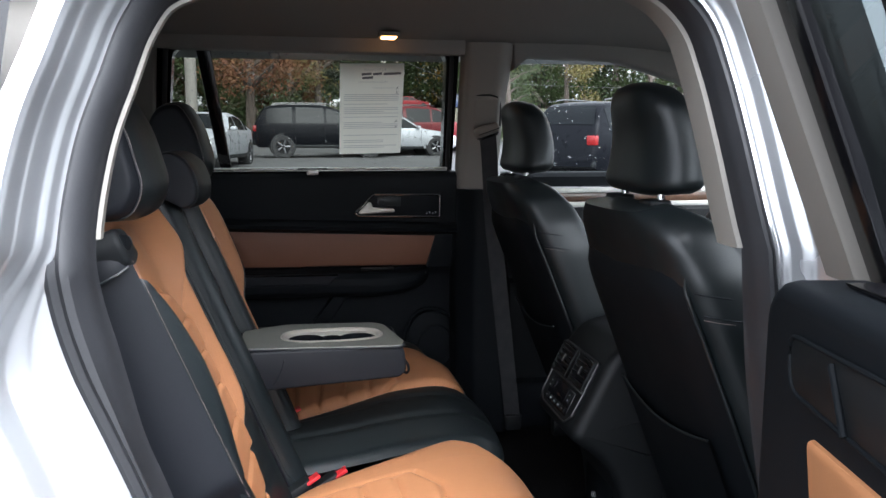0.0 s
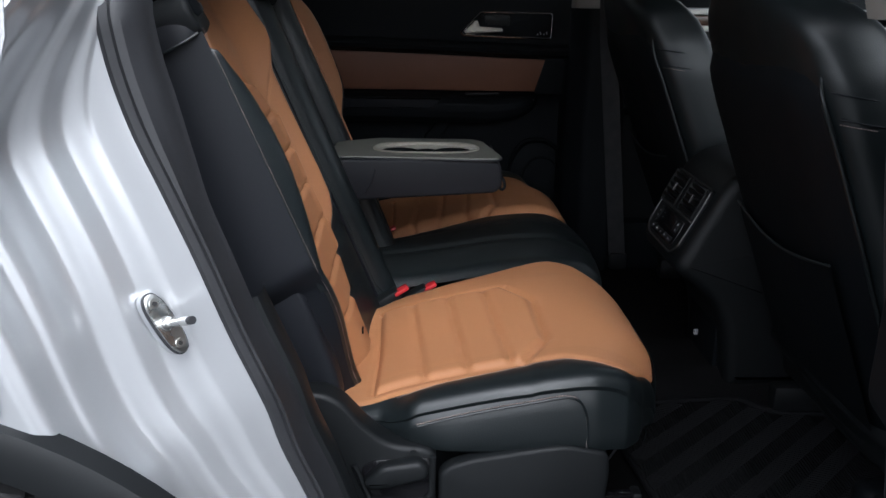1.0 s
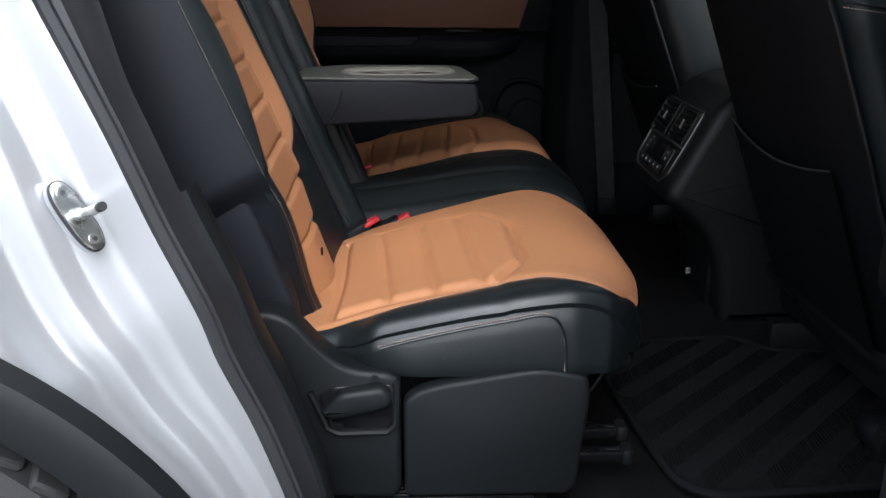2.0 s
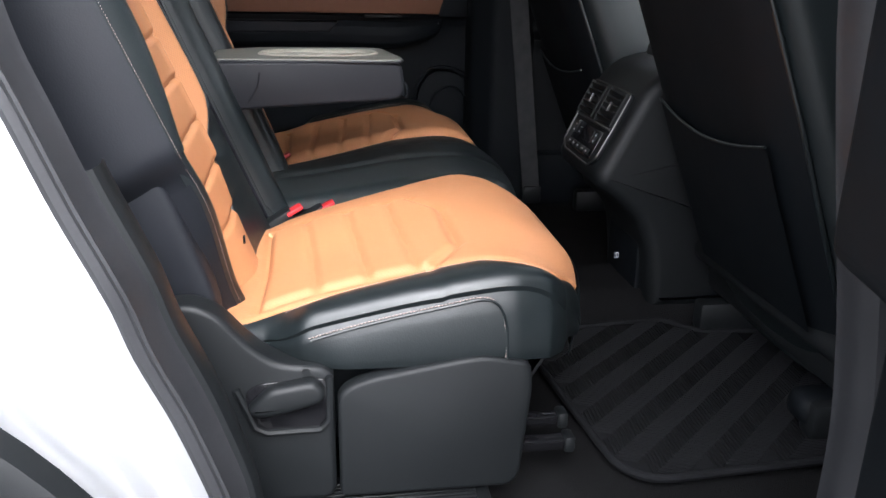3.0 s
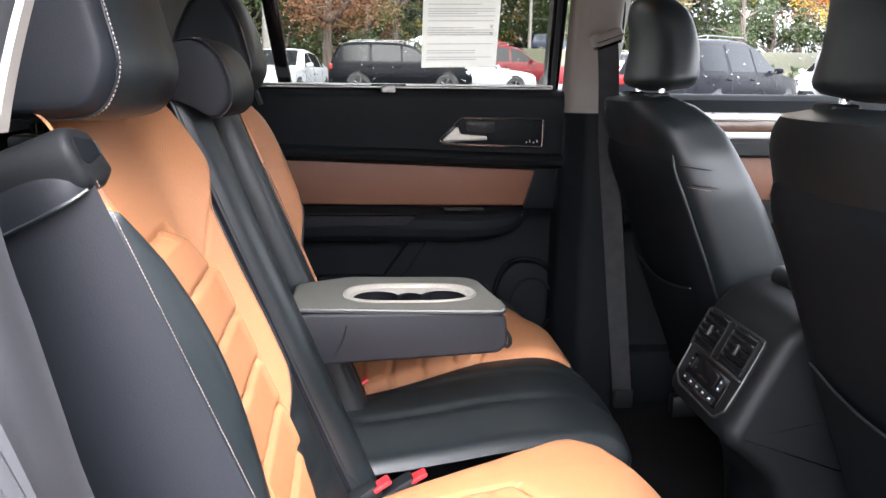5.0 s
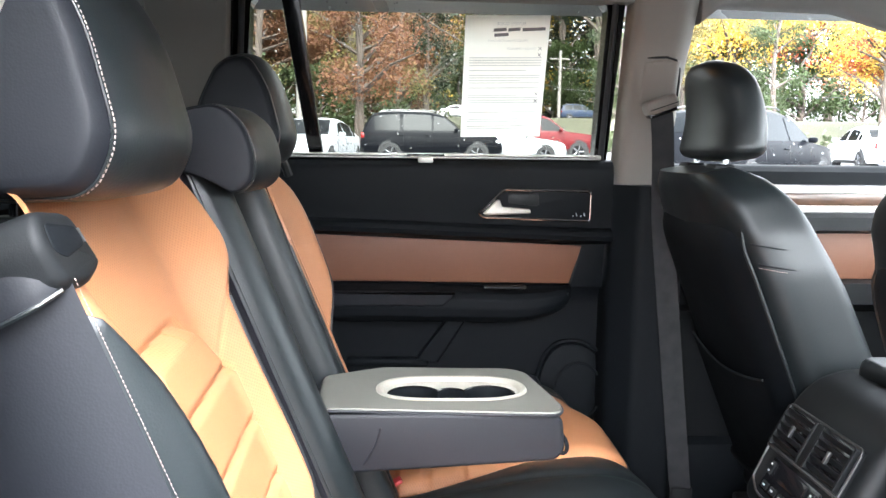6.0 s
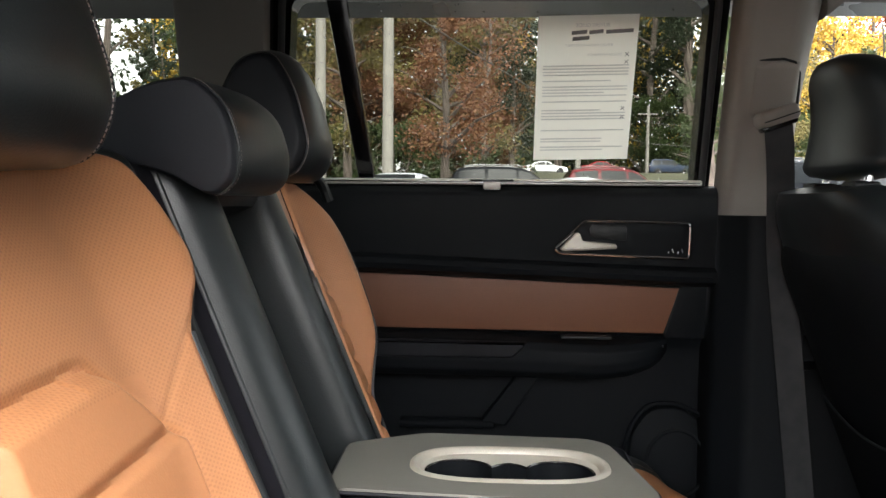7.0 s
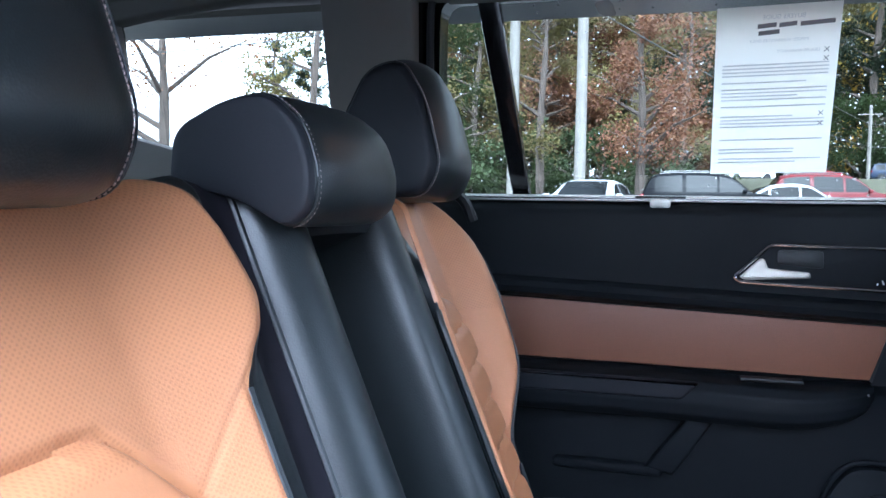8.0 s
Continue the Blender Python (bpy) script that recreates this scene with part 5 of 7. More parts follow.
def on_sheet(u, w, lift=0.0):
    return SO + E1 * u + E2 * w + V((0, -0.93, -0.37)) * (lift + 0.002 * math.sin(u * 14) * (w / 0.28) + 0.003 * (w / 0.28) ** 3)


paper = bpy.data.materials.new("office_paper")
paper.use_nodes = True
pn = paper.node_tree
pp = pn.nodes["Principled BSDF"]
pp.inputs["Base Color"].default_value, pp.inputs["Roughness"].default_value = (0.82, 0.81, 0.78, 1), 0.8
pt = pn.nodes.new("ShaderNodeBsdfTranslucent")
pt.inputs["Color"].default_value = (0.88, 0.87, 0.83, 1)
pm = pn.nodes.new("ShaderNodeMixShader")
pm.inputs["Fac"].default_value = 0.72
links(pn, (pp.outputs[0], pm.inputs[1]), (pt.outputs[0], pm.inputs[2]), (pm.outputs[0], pn.nodes["Material Output"].inputs["Surface"]))
part("paper", solid(grid(lambda p, t: on_sheet(0.184 * p, 0.279 * t), 10, 14), 0.0004), paper, sheet)


def bar_on(u0, u1, w, h, mat="ink", tilt=0.0, name="print_line"):
    bm = bmesh.new()
    n = 6
    lo = [bm.verts.new(on_sheet(u0 + (u1 - u0) * i / n, w - h / 2 + tilt * i / n, 0.0012)) for i in range(n + 1)]
    hi = [bm.verts.new(on_sheet(u0 + (u1 - u0) * i / n, w + h / 2 + tilt * i / n, 0.0012)) for i in range(n + 1)]
    for i in range(n):
        bm.faces.new((lo[i], lo[i + 1], hi[i + 1], hi[i]))
    return part(name, bm, mat, sheet)


def mirrored_text(body, u, w, size, mat):
    """Words printed on the outer face: seen from inside they run backwards."""
    cu = bpy.data.curves.new("lettering", "FONT")
    cu.body, cu.size, cu.align_x = body, size, "CENTER"
    tmp = new("lettering", cu)
    bpy.context.view_layer.update()
    me = bpy.data.meshes.new_from_object(tmp.evaluated_get(bpy.context.evaluated_depsgraph_get()))
    bpy.data.objects.remove(tmp)
    bm = bmesh.new()
    bm.from_mesh(me)
    for v in bm.verts:
        v.co = on_sheet(u - v.co.x, w + v.co.y, 0.0014)
    return part("lettering", bm, mat, sheet, smooth=False)


mirrored_text("BUYERS GUIDE", 0.1, 0.258, 0.0095, "ink")
mirrored_text("IMPLIED WARRANTIES ONLY", 0.095, 0.222, 0.0068, "ink")
mirrored_text("DEALER WARRANTY", 0.125, 0.204, 0.0068, "ink")
for u0, u1, w in ((0.062, 0.09, 0.247), (0.094, 0.12, 0.2475), (0.125, 0.175, 0.248), (0.064, 0.095, 0.236)):
    bar_on(u0, u1, w, 0.007, "darkink", 0.002, "handwriting_bar")
rl = random.Random(3)
w = 0.186
while w > 0.02:
    if rl.random() < 0.82:
        bar_on(0.012, 0.172 - (0.05 * rl.random() if rl.random() < 0.3 else 0), w, 0.0022)
    w -= 0.0058 if rl.random() < 0.75 else 0.011
for w in (0.206, 0.192, 0.103, 0.086):
    for t in (0.007, -0.007):
        bar_on(0.163, 0.17, w - t / 2, 0.0016, "darkink", t, "tick_mark")

# pillars and upper trims on the far side
b_far = thing("middle_pillar_trim", "grey beige middle pillar trim with seat belt guide", "pillar trim", (0.12, 0.66, 1.18))
secs = []
for i in range(13):
    z = 1.176 + 0.42 * i / 12
    y = wall_y(z)
    x0, x1 = 0.052 - 0.01 * i / 12, 0.2 + 0.012 * smooth(0.5, 1, i / 12)
    secs.append([V((x, yy, z)) for x, yy in round_poly([(x0, y + 0.01), (x0 + 0.012, y - 0.055), (x1 - 0.05, y - 0.07), (x1 - 0.012, y - 0.02), (x1 - 0.012, y + 0.02)], 0.02, 4)])
part("pillar_cover", rings(secs), "beige", b_far, "grey beige plastic cover")
secs = []
for i in range(9):
    z = 0.42 + 0.756 * i / 8
    secs.append([V((x, yy, z)) for x, yy in round_poly([(0.046, 0.8), (0.05, 0.715), (0.1, 0.65), (0.19, 0.64), (0.23, 0.72), (0.23, 0.78)], 0.015, 4)])
part("lower_cover", rings(secs), "plastic_soft", b_far, "black lower pillar cover")
on_pillar = lambda x, z, d: V((x, wall_y(z) - 0.052 - 0.016 * smooth(0.06, 0.15, x) + 0.03 * smooth(0.15, 0.19, x) - d, z))
part("height_slider", grid(lambda p, t: on_pillar(0.08 + 0.084 * p, 1.352 + 0.096 * t, 0.006 * min(1, 12 * min(p, 1 - p, t, 1 - t))), 24, 24), "beige", b_far, "flush belt height slider")
part("slider_groove", tube([on_pillar(x, z, 0.001) for x, z in ((0.078, 1.452), (0.13, 1.453), (0.15, 1.447), (0.162, 1.43), (0.167, 1.4), (0.17, 1.365))], 0.0026, 8), "plastic", b_far)
m = pose(0, 0, 0, 0, -19, 0)
guide = part("belt_guide", box((0.118, 0.592, 1.352), (0.072, 0.05, 0.03), 0.011, 3, m=m), "beige", b_far, "belt guide")
part("guide_slot", box((0.121, 0.592, 1.337), (0.06, 0.04, 0.012), 0.005, 2, m=m), "gloss", guide, "dark slot for the belt")
part("guide_seam", tube([V((0.09, 0.5665, 1.338)), V((0.15, 0.5665, 1.359))], 0.0012, 6), "plastic", guide)
belt = thing("front_seat_belt", "black seat belt hanging at the middle pillar", "seat belt", (0.14, 0.57, 0.9))
part("webbing", solid(grid(lambda p, t: V((0.097 + 0.045 * p + 0.1 * t, 0.592 - 0.01 * p + 0.044 * smooth(0.02, 0.3, t), 1.333 + 0.014 * p - 0.89 * t)), 4, 20), 0.0018), "webbing", belt)
part("belt_anchor", box((0.22, 0.632, 0.455), (0.05, 0.02, 0.05), 0.006), "plastic", belt, "black plastic anchor cover")

side_panel([(-0.83, 1.2), (-0.78, 1.64), (-0.955, 1.64), (-0.962, 1.54), (-0.968, 1.39), (-0.985, 1.2)], "pillar_far_rear", "beige", "grey beige rear pillar trim", -0.045, 0.06, category="pillar trim", bev=0.01)
side_panel([(-0.97, 1.19), (-0.975, 1.24), (-1.14, 1.272), (-1.31, 1.32), (-1.45, 1.356), (-1.45, 1.19)], "quarter_sill_far", "beige", "grey beige trim below the quarter window", -0.03, 0.05, category="trim")
side_panel([(-0.93, 1.66), (-0.93, 1.598), (-1.3, 1.574), (-1.43, 1.558), (-1.43, 1.66)], "quarter_header_far", "headliner", "grey cloth above the quarter window", -0.03, 0.05, category="trim")
side_panel([(-1.41, 1.64), (-1.41, 1.545), (-1.44, 1.36), (-1.45, 1.19), (-2.05, 1.19), (-1.95, 1.64)], "rear_corner_far", "beige", "grey beige rear corner trim", -0.03, 0.05, category="pillar trim")
side_panel([(0.05, 1.562), (0.05, 1.66), (-0.94, 1.66), (-0.94, 1.58), (-0.75, 1.566)], "roof_rail_far", "headliner", "grey cloth roof rail", -0.05, 0.06, category="trim")
side_panel([(0.2, 1.525), (0.24, 1.56), (0.5, 1.555), (0.72, 1.5), (0.95, 1.38), (1.1, 1.26), (1.16, 1.3), (0.9, 1.66), (0.04, 1.66), (0.04, 1.6), (0.19, 1.59)], "roof_rail_far_front", "headliner", "grey front roof rail and windscreen pillar", -0.04, 0.06, category="trim", bev=0.01)
quarter = thing("quarter_window", "dark fixed quarter window", "car window", (-1.15, 0.7, 1.3))
part("pane", grid(lambda p, t: V((-0.88 - 0.65 * p, glass_y(1.2 + 0.38 * t) - 0.01, 1.2 + 0.38 * t)), 3, 3), "privacy", quarter).visible_shadow = False

# dome lamp on the far roof side
dome = thing("reading_lamp", "small rectangular reading lamp on the headliner", "lamp", (-0.175, 0.5, 1.6))
lens = bpy.data.materials.new("lamp_lens")
lens.use_nodes = True
lp = lens.node_tree.nodes["Principled BSDF"]
lp.inputs["Base Color"].default_value, lp.inputs["Emission Color"].default_value, lp.inputs["Emission Strength"].default_value = (0.8, 0.6, 0.4, 1), (1, 0.45, 0.12, 1), 1.6
part("lens", box((-0.175, 0.5, 1.599), (0.04, 0.045, 0.012), 0.004), lens, dome, "lit orange lens")
part("bezel", box((-0.175, 0.5, 1.604), (0.055, 0.06, 0.012), 0.004), "headliner", dome)

# far front door
fdoor = thing("front_door", "closed front door with wood and tan trim", "car door", (0.75, 0.8, 0.45))
part("upper_trim", door_sheet([(0.77, 1.225), (0.735, 1.222), (0.715, 1.21), (0.712, 1.18)], 0.2, 1.25, 10), "plastic_soft", fdoor)
for z, h, mname, nm in ((1.168, 0.016, "shade", "bright_strip"), (1.146, 0.028, "wood", "wood_strip"), (1.124, 0.016, "shade", "bright_strip")):
    part(nm, box((0.72, 0.715, z), (1.04, 0.02, h), 0.003), mname, fdoor)
part("middle_trim", door_sheet([(0.705, 1.115), (0.69, 1.105), (0.69, 1.075), (0.72, 1.065)], 0.2, 1.25, 10), "plastic", fdoor)
# same shade-darkened tan as on the rear door
part("door_insert", box((0.72, 0.735, 1.01), (1.04, 0.02, 0.11), 0.004), "tan_shaded", fdoor, "tan leather insert")
part("lower_trim", door_sheet([(0.73, 0.955), (0.69, 0.95), (0.69, 0.9), (0.76, 0.87), (0.78, 0.45)], 0.2, 1.25, 10), "plastic", fdoor)
part("window_glass", grid(lambda p, t: V((0.19 + 0.95 * p, glass_y(1.2 + 0.36 * t), 1.2 + 0.36 * t)), 3, 3), "glass", fdoor).visible_shadow = False
mirror = thing("door_mirror", "silver and black outside mirror", "mirror", (0.98, 1.0, 1.2))
part("mirror_shell", box((0.95, 1.02, 1.28), (0.1, 0.22, 0.16), 0.045, 4), "silver", mirror)
part("mirror_foot", box((0.97, 0.88, 1.21), (0.06, 0.14, 0.03), 0.01), "gloss", mirror)

# ---- front seats ----
def front_seat(s, cy):
    t = thing("front_seat", "black leather front seat" + (" with a map pocket behind" if s < 0 else ""), "car seat", (0.42, cy, 0.42), "front seats")
    W = [(0.5, 0.40), (0.56, 0.455), (0.65, 0.49), (0.9, 0.5), (1.05, 0.485), (1.12, 0.455), (1.18, 0.4), (1.205, 0.34), (1.222, 0.25)]
    secs = []
    for i in range(46):
        z = 0.5 + 0.722 * (1 - (1 - i / 45) ** 1.15)
        w = lerp(W, z) / 2
        xr = 0.105 + (1.22 - z) * 0.4
        dep = lerp([(0.5, 0.16), (0.7, 0.15), (1.0, 0.135), (1.15, 0.11), (1.2, 0.08), (1.222, 0.045)], z)
        ring_pts = []
        for k in range(48):
            a = 2 * math.pi * k / 48
            c, q = math.cos(a), math.sin(a)
            px = abs(c) ** 0.55 * (1 if c > 0 else -1)
            py = abs(q) ** 0.42 * (1 if q > 0 else -1)
            bulge = 0.03 * smooth(0.55, 1.0, abs(py)) if c > 0 else -0.012 * (1 - py * py)
            ring_pts.append(V((xr + dep / 2 + px * dep / 2 + bulge, cy + py * w, z + px * dep * 0.16)))
        secs.append(ring_pts)
    back = part("backrest", rings(secs), "black", t, "black leather backrest")

    def panel(p, q):
        z = 0.56 + 0.63 * q
        w = lerp(W, z) / 2 * 0.9
        xr = 0.105 + (1.22 - z) * 0.4
        y = w * (2 * p - 1)
        return V((xr - 0.027 + 0.031 * abs(2 * p - 1) ** 6 + 0.035 * smooth(0.84, 1, q), cy + y, z - 0.008))
    part("rear_panel", grid(panel, 20, 30), "plastic_soft", back, "matt black rear panel")
    for side in (-1, 1):
        pts = [panel(0.5 + side * 0.5, i / 30) + V((-0.002, 0, 0)) for i in range(31)]
        part("rear_seam", tube(pts, 0.0034, 8), "black", back, "piped leather seam")
        for z in (1.1, 1.066):
            xr = 0.105 + (1.22 - z) * 0.4
            line = [V((xr + 0.01 + 0.1 * k / 10, cy + side * (lerp(W, z) / 2 * (1 - 0.08 * abs(2 * k / 10 - 0.9) ** 3) + 0.001), z - 0.014 * k / 10)) for k in range(12)]
            part("bolster_seam", tube(line, 0.0014, 6), "vinyl", back)
        part("bolster_stitching", stitches([p + V((0, 0, -0.006)) for p in line], (0, side, 0)), "white_thread", back)

    def pocket(p, q):
        y = -0.185 + 0.345 * p
        top = 0.868 - 0.028 * math.sin(math.pi * min(1, p * 0.88 + 0.12))
        z = 0.585 + (top - 0.585) * q
        return V((0.105 + (1.22 - z) * 0.4 - 0.034 - 0.014 * math.sin(math.pi * p) * q, cy + y, z - 0.008))
    part("map_pocket", grid(pocket, 24, 14), "plastic_soft", back, "black map pocket with sagging edge")
    part("pocket_hem", tube([pocket(i / 24, 1.0) for i in range(25)], 0.0022, 6), "black", back)
    part("lower_bar", tube([V((0.365, cy - 0.235, 0.558)), V((0.352, cy - 0.15, 0.565)), V((0.352, cy + 0.15, 0.565)), V((0.365, cy + 0.235, 0.558))], 0.02, 12), "plastic", t, "rounded plastic bar under the backrest")
    part("seat_cushion", box((0.68, cy, 0.62), (0.56, 0.5, 0.16), 0.06, 4, m=pose(0, 0, 0, 0, -5, 0)), "black", t)
    part("seat_side_cover", box((0.62, cy, 0.52), (0.5, 0.47, 0.08), 0.02), "plastic", t)
    for k in (-0.19, 0.19):
        part("floor_rail", box((0.62, cy + k, 0.44), (0.56, 0.04, 0.06), 0.01), "plastic", t)
    part("rail_cover", box((0.37, cy - 0.17, 0.45), (0.08, 0.06, 0.05), 0.02, 3), "plastic_soft", t)
    # headrest: tapered upwards
    secs = []
    for i in range(25):
        f = i / 24
        z = 1.236 + 0.192 * f
        e = math.sqrt(max(0.0, 1 - max(0, (f - 0.72) / 0.28) ** 2.2)) * math.sqrt(max(0.0, 1 - max(0, (0.16 - f) / 0.16) ** 2.4))
        w = (0.15 - 0.055 * f ** 1.2) * (0.3 + 0.7 * e)
        d = (0.058 - 0.008 * f) * (0.3 + 0.7 * e)
        xc = 0.185 - 0.02 * f + 0.018 * math.sin(math.pi * f)
        ring_pts = []
        for k in range(40):
            a = 2 * math.pi * k / 40
            c, q = math.cos(a), math.sin(a)
            px = abs(c) ** 0.85 * (1 if c > 0 else -1)
            py = abs(q) ** 0.72 * (1 if q > 0 else -1)
            ring_pts.append(V((xc + px * d, cy + 0.006 + py * w, z)))
        secs.append(ring_pts)
    head = part("headrest", rings(secs), "black", t, "black leather headrest")
    for k in (-0.075, 0.075):
        part("headrest_post", cyl((0.165, cy + k, 1.2), (0.175, cy + k, 1.27), 0.0065), "chrome", t, "chrome headrest post")
        part("post_collar", box((0.16, cy + k, 1.226), (0.04, 0.05, 0.014), 0.006, 3), "plastic", t)
    return t


front_seat(-1, -0.385)
front_seat(1, 0.425)

# ---- centre console with rear air vents ----
con = thing("centre_console", "black centre console with rear vents and climate panel", "console", (0.35, 0.015, 0.41))
CY = 0.016
prof = round_poly([(0.9, 0.42), (0.9, 0.86), (0.62, 0.9), (0.31, 0.902), (0.262, 0.888), (0.228, 0.857), (0.148, 0.7), (0.152, 0.676), (0.19, 0.65), (0.235, 0.61), (0.262, 0.55), (0.272, 0.48), (0.275, 0.42)], 0.018, 4)
part("console_body", prism(prof, "y", CY - 0.136, CY + 0.136, 0.026, 4), "plastic", con, "black grained plastic body")
part("arm_lid", box((0.5, CY, 0.905), (0.38, 0.2, 0.05), 0.02, 4), "black", con, "black leather lid")
F0, FU = V((0.1405, CY, 0.692)), V((0.454, 0, 0.891))
FN = V((-0.891, 0, 0.454))


def face(u, w, n=0.0):
    return F0 + V((0, u, 0)) + FU * w + FN * n


def face_box(u, w, su, sw, sn, n, r=0.002, turn=None):
    m = Matrix(((0, FU.x, FN.x, 0), (1, 0, 0, 0), (0, FU.z, FN.z, 0), (0, 0, 0, 1)))
    return box(face(u, w, n), (su, sw, sn), r, 2, m if turn is None else m @ turn)


BEZEL = round_poly([(-0.106, 0.17), (0.106, 0.17), (0.104, 0.09), (0.1, 0.034), (0.07, 0.018), (-0.085, 0.016), (-0.106, 0.036), (-0.108, 0.09)], 0.008)
FM = Matrix(((0, FU.x, FN.x, F0.x), (1, 0, 0, F0.y), (0, FU.z, FN.z, F0.z), (0, 0, 0, 1)))
plate = prism(BEZEL, "z", -0.004, 0.004, 0.002)
bmesh.ops.transform(plate, matrix=FM, verts=plate.verts)
part("vent_bezel", plate, "plastic", con, "black plastic vent surround")
part("bezel_rim", tube([face(u, w, 0.005) for u, w in BEZEL], 0.0021, 8, closed=True), "dull", con, "satin metal rim")
part("bezel_bar", face_box(0, 0.093, 0.208, 0.005, 0.01, 0.005), "dull", con)
part("bezel_mullion", face_box(0, 0.132, 0.016, 0.074, 0.012, 0.005), "plastic", con)
for s in (-1, 1):
    v = part("vent_opening", face_box(s * 0.055, 0.132, 0.086, 0.066, 0.006, 0.0025, 0.004), "gloss", con, "dark vent opening")
    for k in range(5):
        part("vent_slat", face_box(s * 0.055, 0.106 + 0.013 * k, 0.084, 0.0105, 0.0024, 0.009, 0.0008, pose(0, 0, 0, 34, 0, 0)), "plastic", v)
    for k in (-1, 1):
        part("vent_cheek", face_box(s * 0.055 + k * 0.044, 0.132, 0.006, 0.07, 0.016, 0.005, 0.002), "plastic", v)
    part("slat_tab", face_box(s * 0.055, 0.132, 0.007, 0.02, 0.006, 0.013, 0.0015), "dull", v)
pan = part("climate_panel", face_box(-0.002, 0.055, 0.15, 0.058, 0.006, 0.003, 0.004), "gloss", con, "gloss black climate panel")
part("climate_display", face_box(0, 0.066, 0.085, 0.026, 0.002, 0.007, 0.001), "gloss", pan)
for k in range(5):
    part("climate_button", face_box(-0.054 + 0.027 * k, 0.037, 0.021, 0.012, 0.004, 0.007, 0.002), "plastic", pan)
    part("button_mark", face_box(-0.054 + 0.027 * k, 0.037, 0.006, 0.0025, 0.001, 0.0098, 0.0), "ink", pan)
for s in (-1, 1):
    part("side_button", face_box(s * 0.062, 0.066, 0.014, 0.022, 0.004, 0.007, 0.002), "plastic", pan)
    for k in (-0.006, 0.006):
        part("button_mark", face_box(s * 0.062, 0.066 + k, 0.004, 0.003, 0.001, 0.0098, 0.0), "ink", pan)
sock = part("socket_cover", box((0.268, CY, 0.5), (0.012, 0.17, 0.16), 0.005), "plastic_soft", con, "socket cover with outlet symbol")
for dy, dz in ((-0.008, 0.004), (0.006, -0.002)):
    part("outlet_mark", tube([V((0.2605, 0.042 + dy + 0.0065 * math.cos(a * 1.047 + 0.5), 0.48 + dz + 0.0065 * math.sin(a * 1.047 + 0.5))) for a in range(6)], 0.0011, 5, closed=True), "ink", sock)

# ---- floor mat with herringbone ribs ----
fm = thing("floor_mat", "black rubber floor mat with herringbone ribs", "floor mat", (0.25, -0.42, 0.4))
MAT = round_poly([(0.035, -0.625), (0.02, -0.5), (-0.01, -0.18), (0.29, -0.15), (0.34, -0.215), (0.5, -0.225), (0.57, -0.3), (0.5, -0.5), (0.4, -0.64), (0.075, -0.66)], 0.03)
part("mat_base", prism(MAT, "z", 0.404, 0.412, 0.003), "mat", fm)
part("mat_lip", tube([V((x, y, 0.414)) for x, y in MAT], 0.006, 8, closed=True), "mat", fm)


def inside(x, y):
    hit = False
    for i, (ax, ay) in enumerate(MAT):
        bx, by = MAT[i - 1]
        if (ay > y) != (by > y) and x < (bx - ax) * (y - ay) / (by - ay) + ax:
            hit = not hit
    return hit


bm = bmesh.new()
band = 0.032
ALONG, ACROSS = V((0.74, 0.67, 0)), V((-0.67, 0.74, 0))
for j in range(24):
    tilt = 1.0 if j % 2 else -0.45
    for i in range(150):
        mid_rib = V((0.26, -0.42, 0)) + ALONG * (0.0085 * (i - 65)) + ACROSS * (band * (j - 12))
        half = ALONG * (tilt * band / 2) + ACROSS * (band / 2)
        a, b = mid_rib - half, mid_rib + half
        if not (inside(a.x, a.y) and inside(b.x, b.y)):
            continue
        w = (b - a).normalized().cross(V((0, 0, 1))) * 0.0016
        vs = [bm.verts.new(p + V((0, 0, z))) for z, k in ((0.411, 1.0), (0.4155, 0.5)) for p in (a - w * k, a + w * k, b + w * k, b - w * k)]
        for f in ((4, 5, 6, 7), (0, 1, 5, 4), (1, 2, 6, 5), (2, 3, 7, 6), (3, 0, 4, 7)):
            bm.faces.new([vs[q] for q in f])
tagged(part("mat_ribs", bm, "mat", fm, "fine herringbone ribs", smooth=False), kind="stuff")

# ---- dashboard and steering wheel ----
dash = thing("dashboard", "black dashboard with pale trim", "dashboard", (1.0, 0.0, 0.8))
part("dash_top", prism(round_poly([(0.92, 0.75), (0.9, 0.98), (0.95, 1.1), (1.05, 1.14), (1.5, 1.12), (1.5, 0.5), (1.0, 0.5)], 0.03), "y", -0.78, 0.78, 0.02, 3), "plastic_soft", dash)
part("dash_strip", box((0.905, 0.0, 1.03), (0.02, 1.4, 0.02), 0.006), "shade", dash)
wheel = thing("steering_wheel", "black leather steering wheel", "steering wheel", (0.8, 0.4, 1.0))
cw, ux, uy = V((0.8, 0.4, 1.03)), V((0.35, 0, 0.937)), V((0, 1, 0))
part("rim", tube([cw + (ux * math.sin(a * 0.1745) + uy * math.cos(a * 0.1745)) * 0.185 for a in range(36)], 0.016, 10, closed=True, up=(0.937, 0, -0.35)), "black", wheel)
part("hub", box(cw, (0.05, 0.15, 0.13), 0.03, 3, m=pose(0, 0, 0, 0, 20, 0)), "plastic", wheel)
for s in (-1, 1):
    part("spoke", box(cw + uy * s * 0.12, (0.025, 0.13, 0.04), 0.01, 2, m=pose(0, 0, 0, 0, 20, 0)), "plastic", wheel)
    part("spoke_buttons", box(cw + uy * s * 0.1 + V((-0.022, 0, 0.005)), (0.012, 0.05, 0.03), 0.005), "satin", wheel)
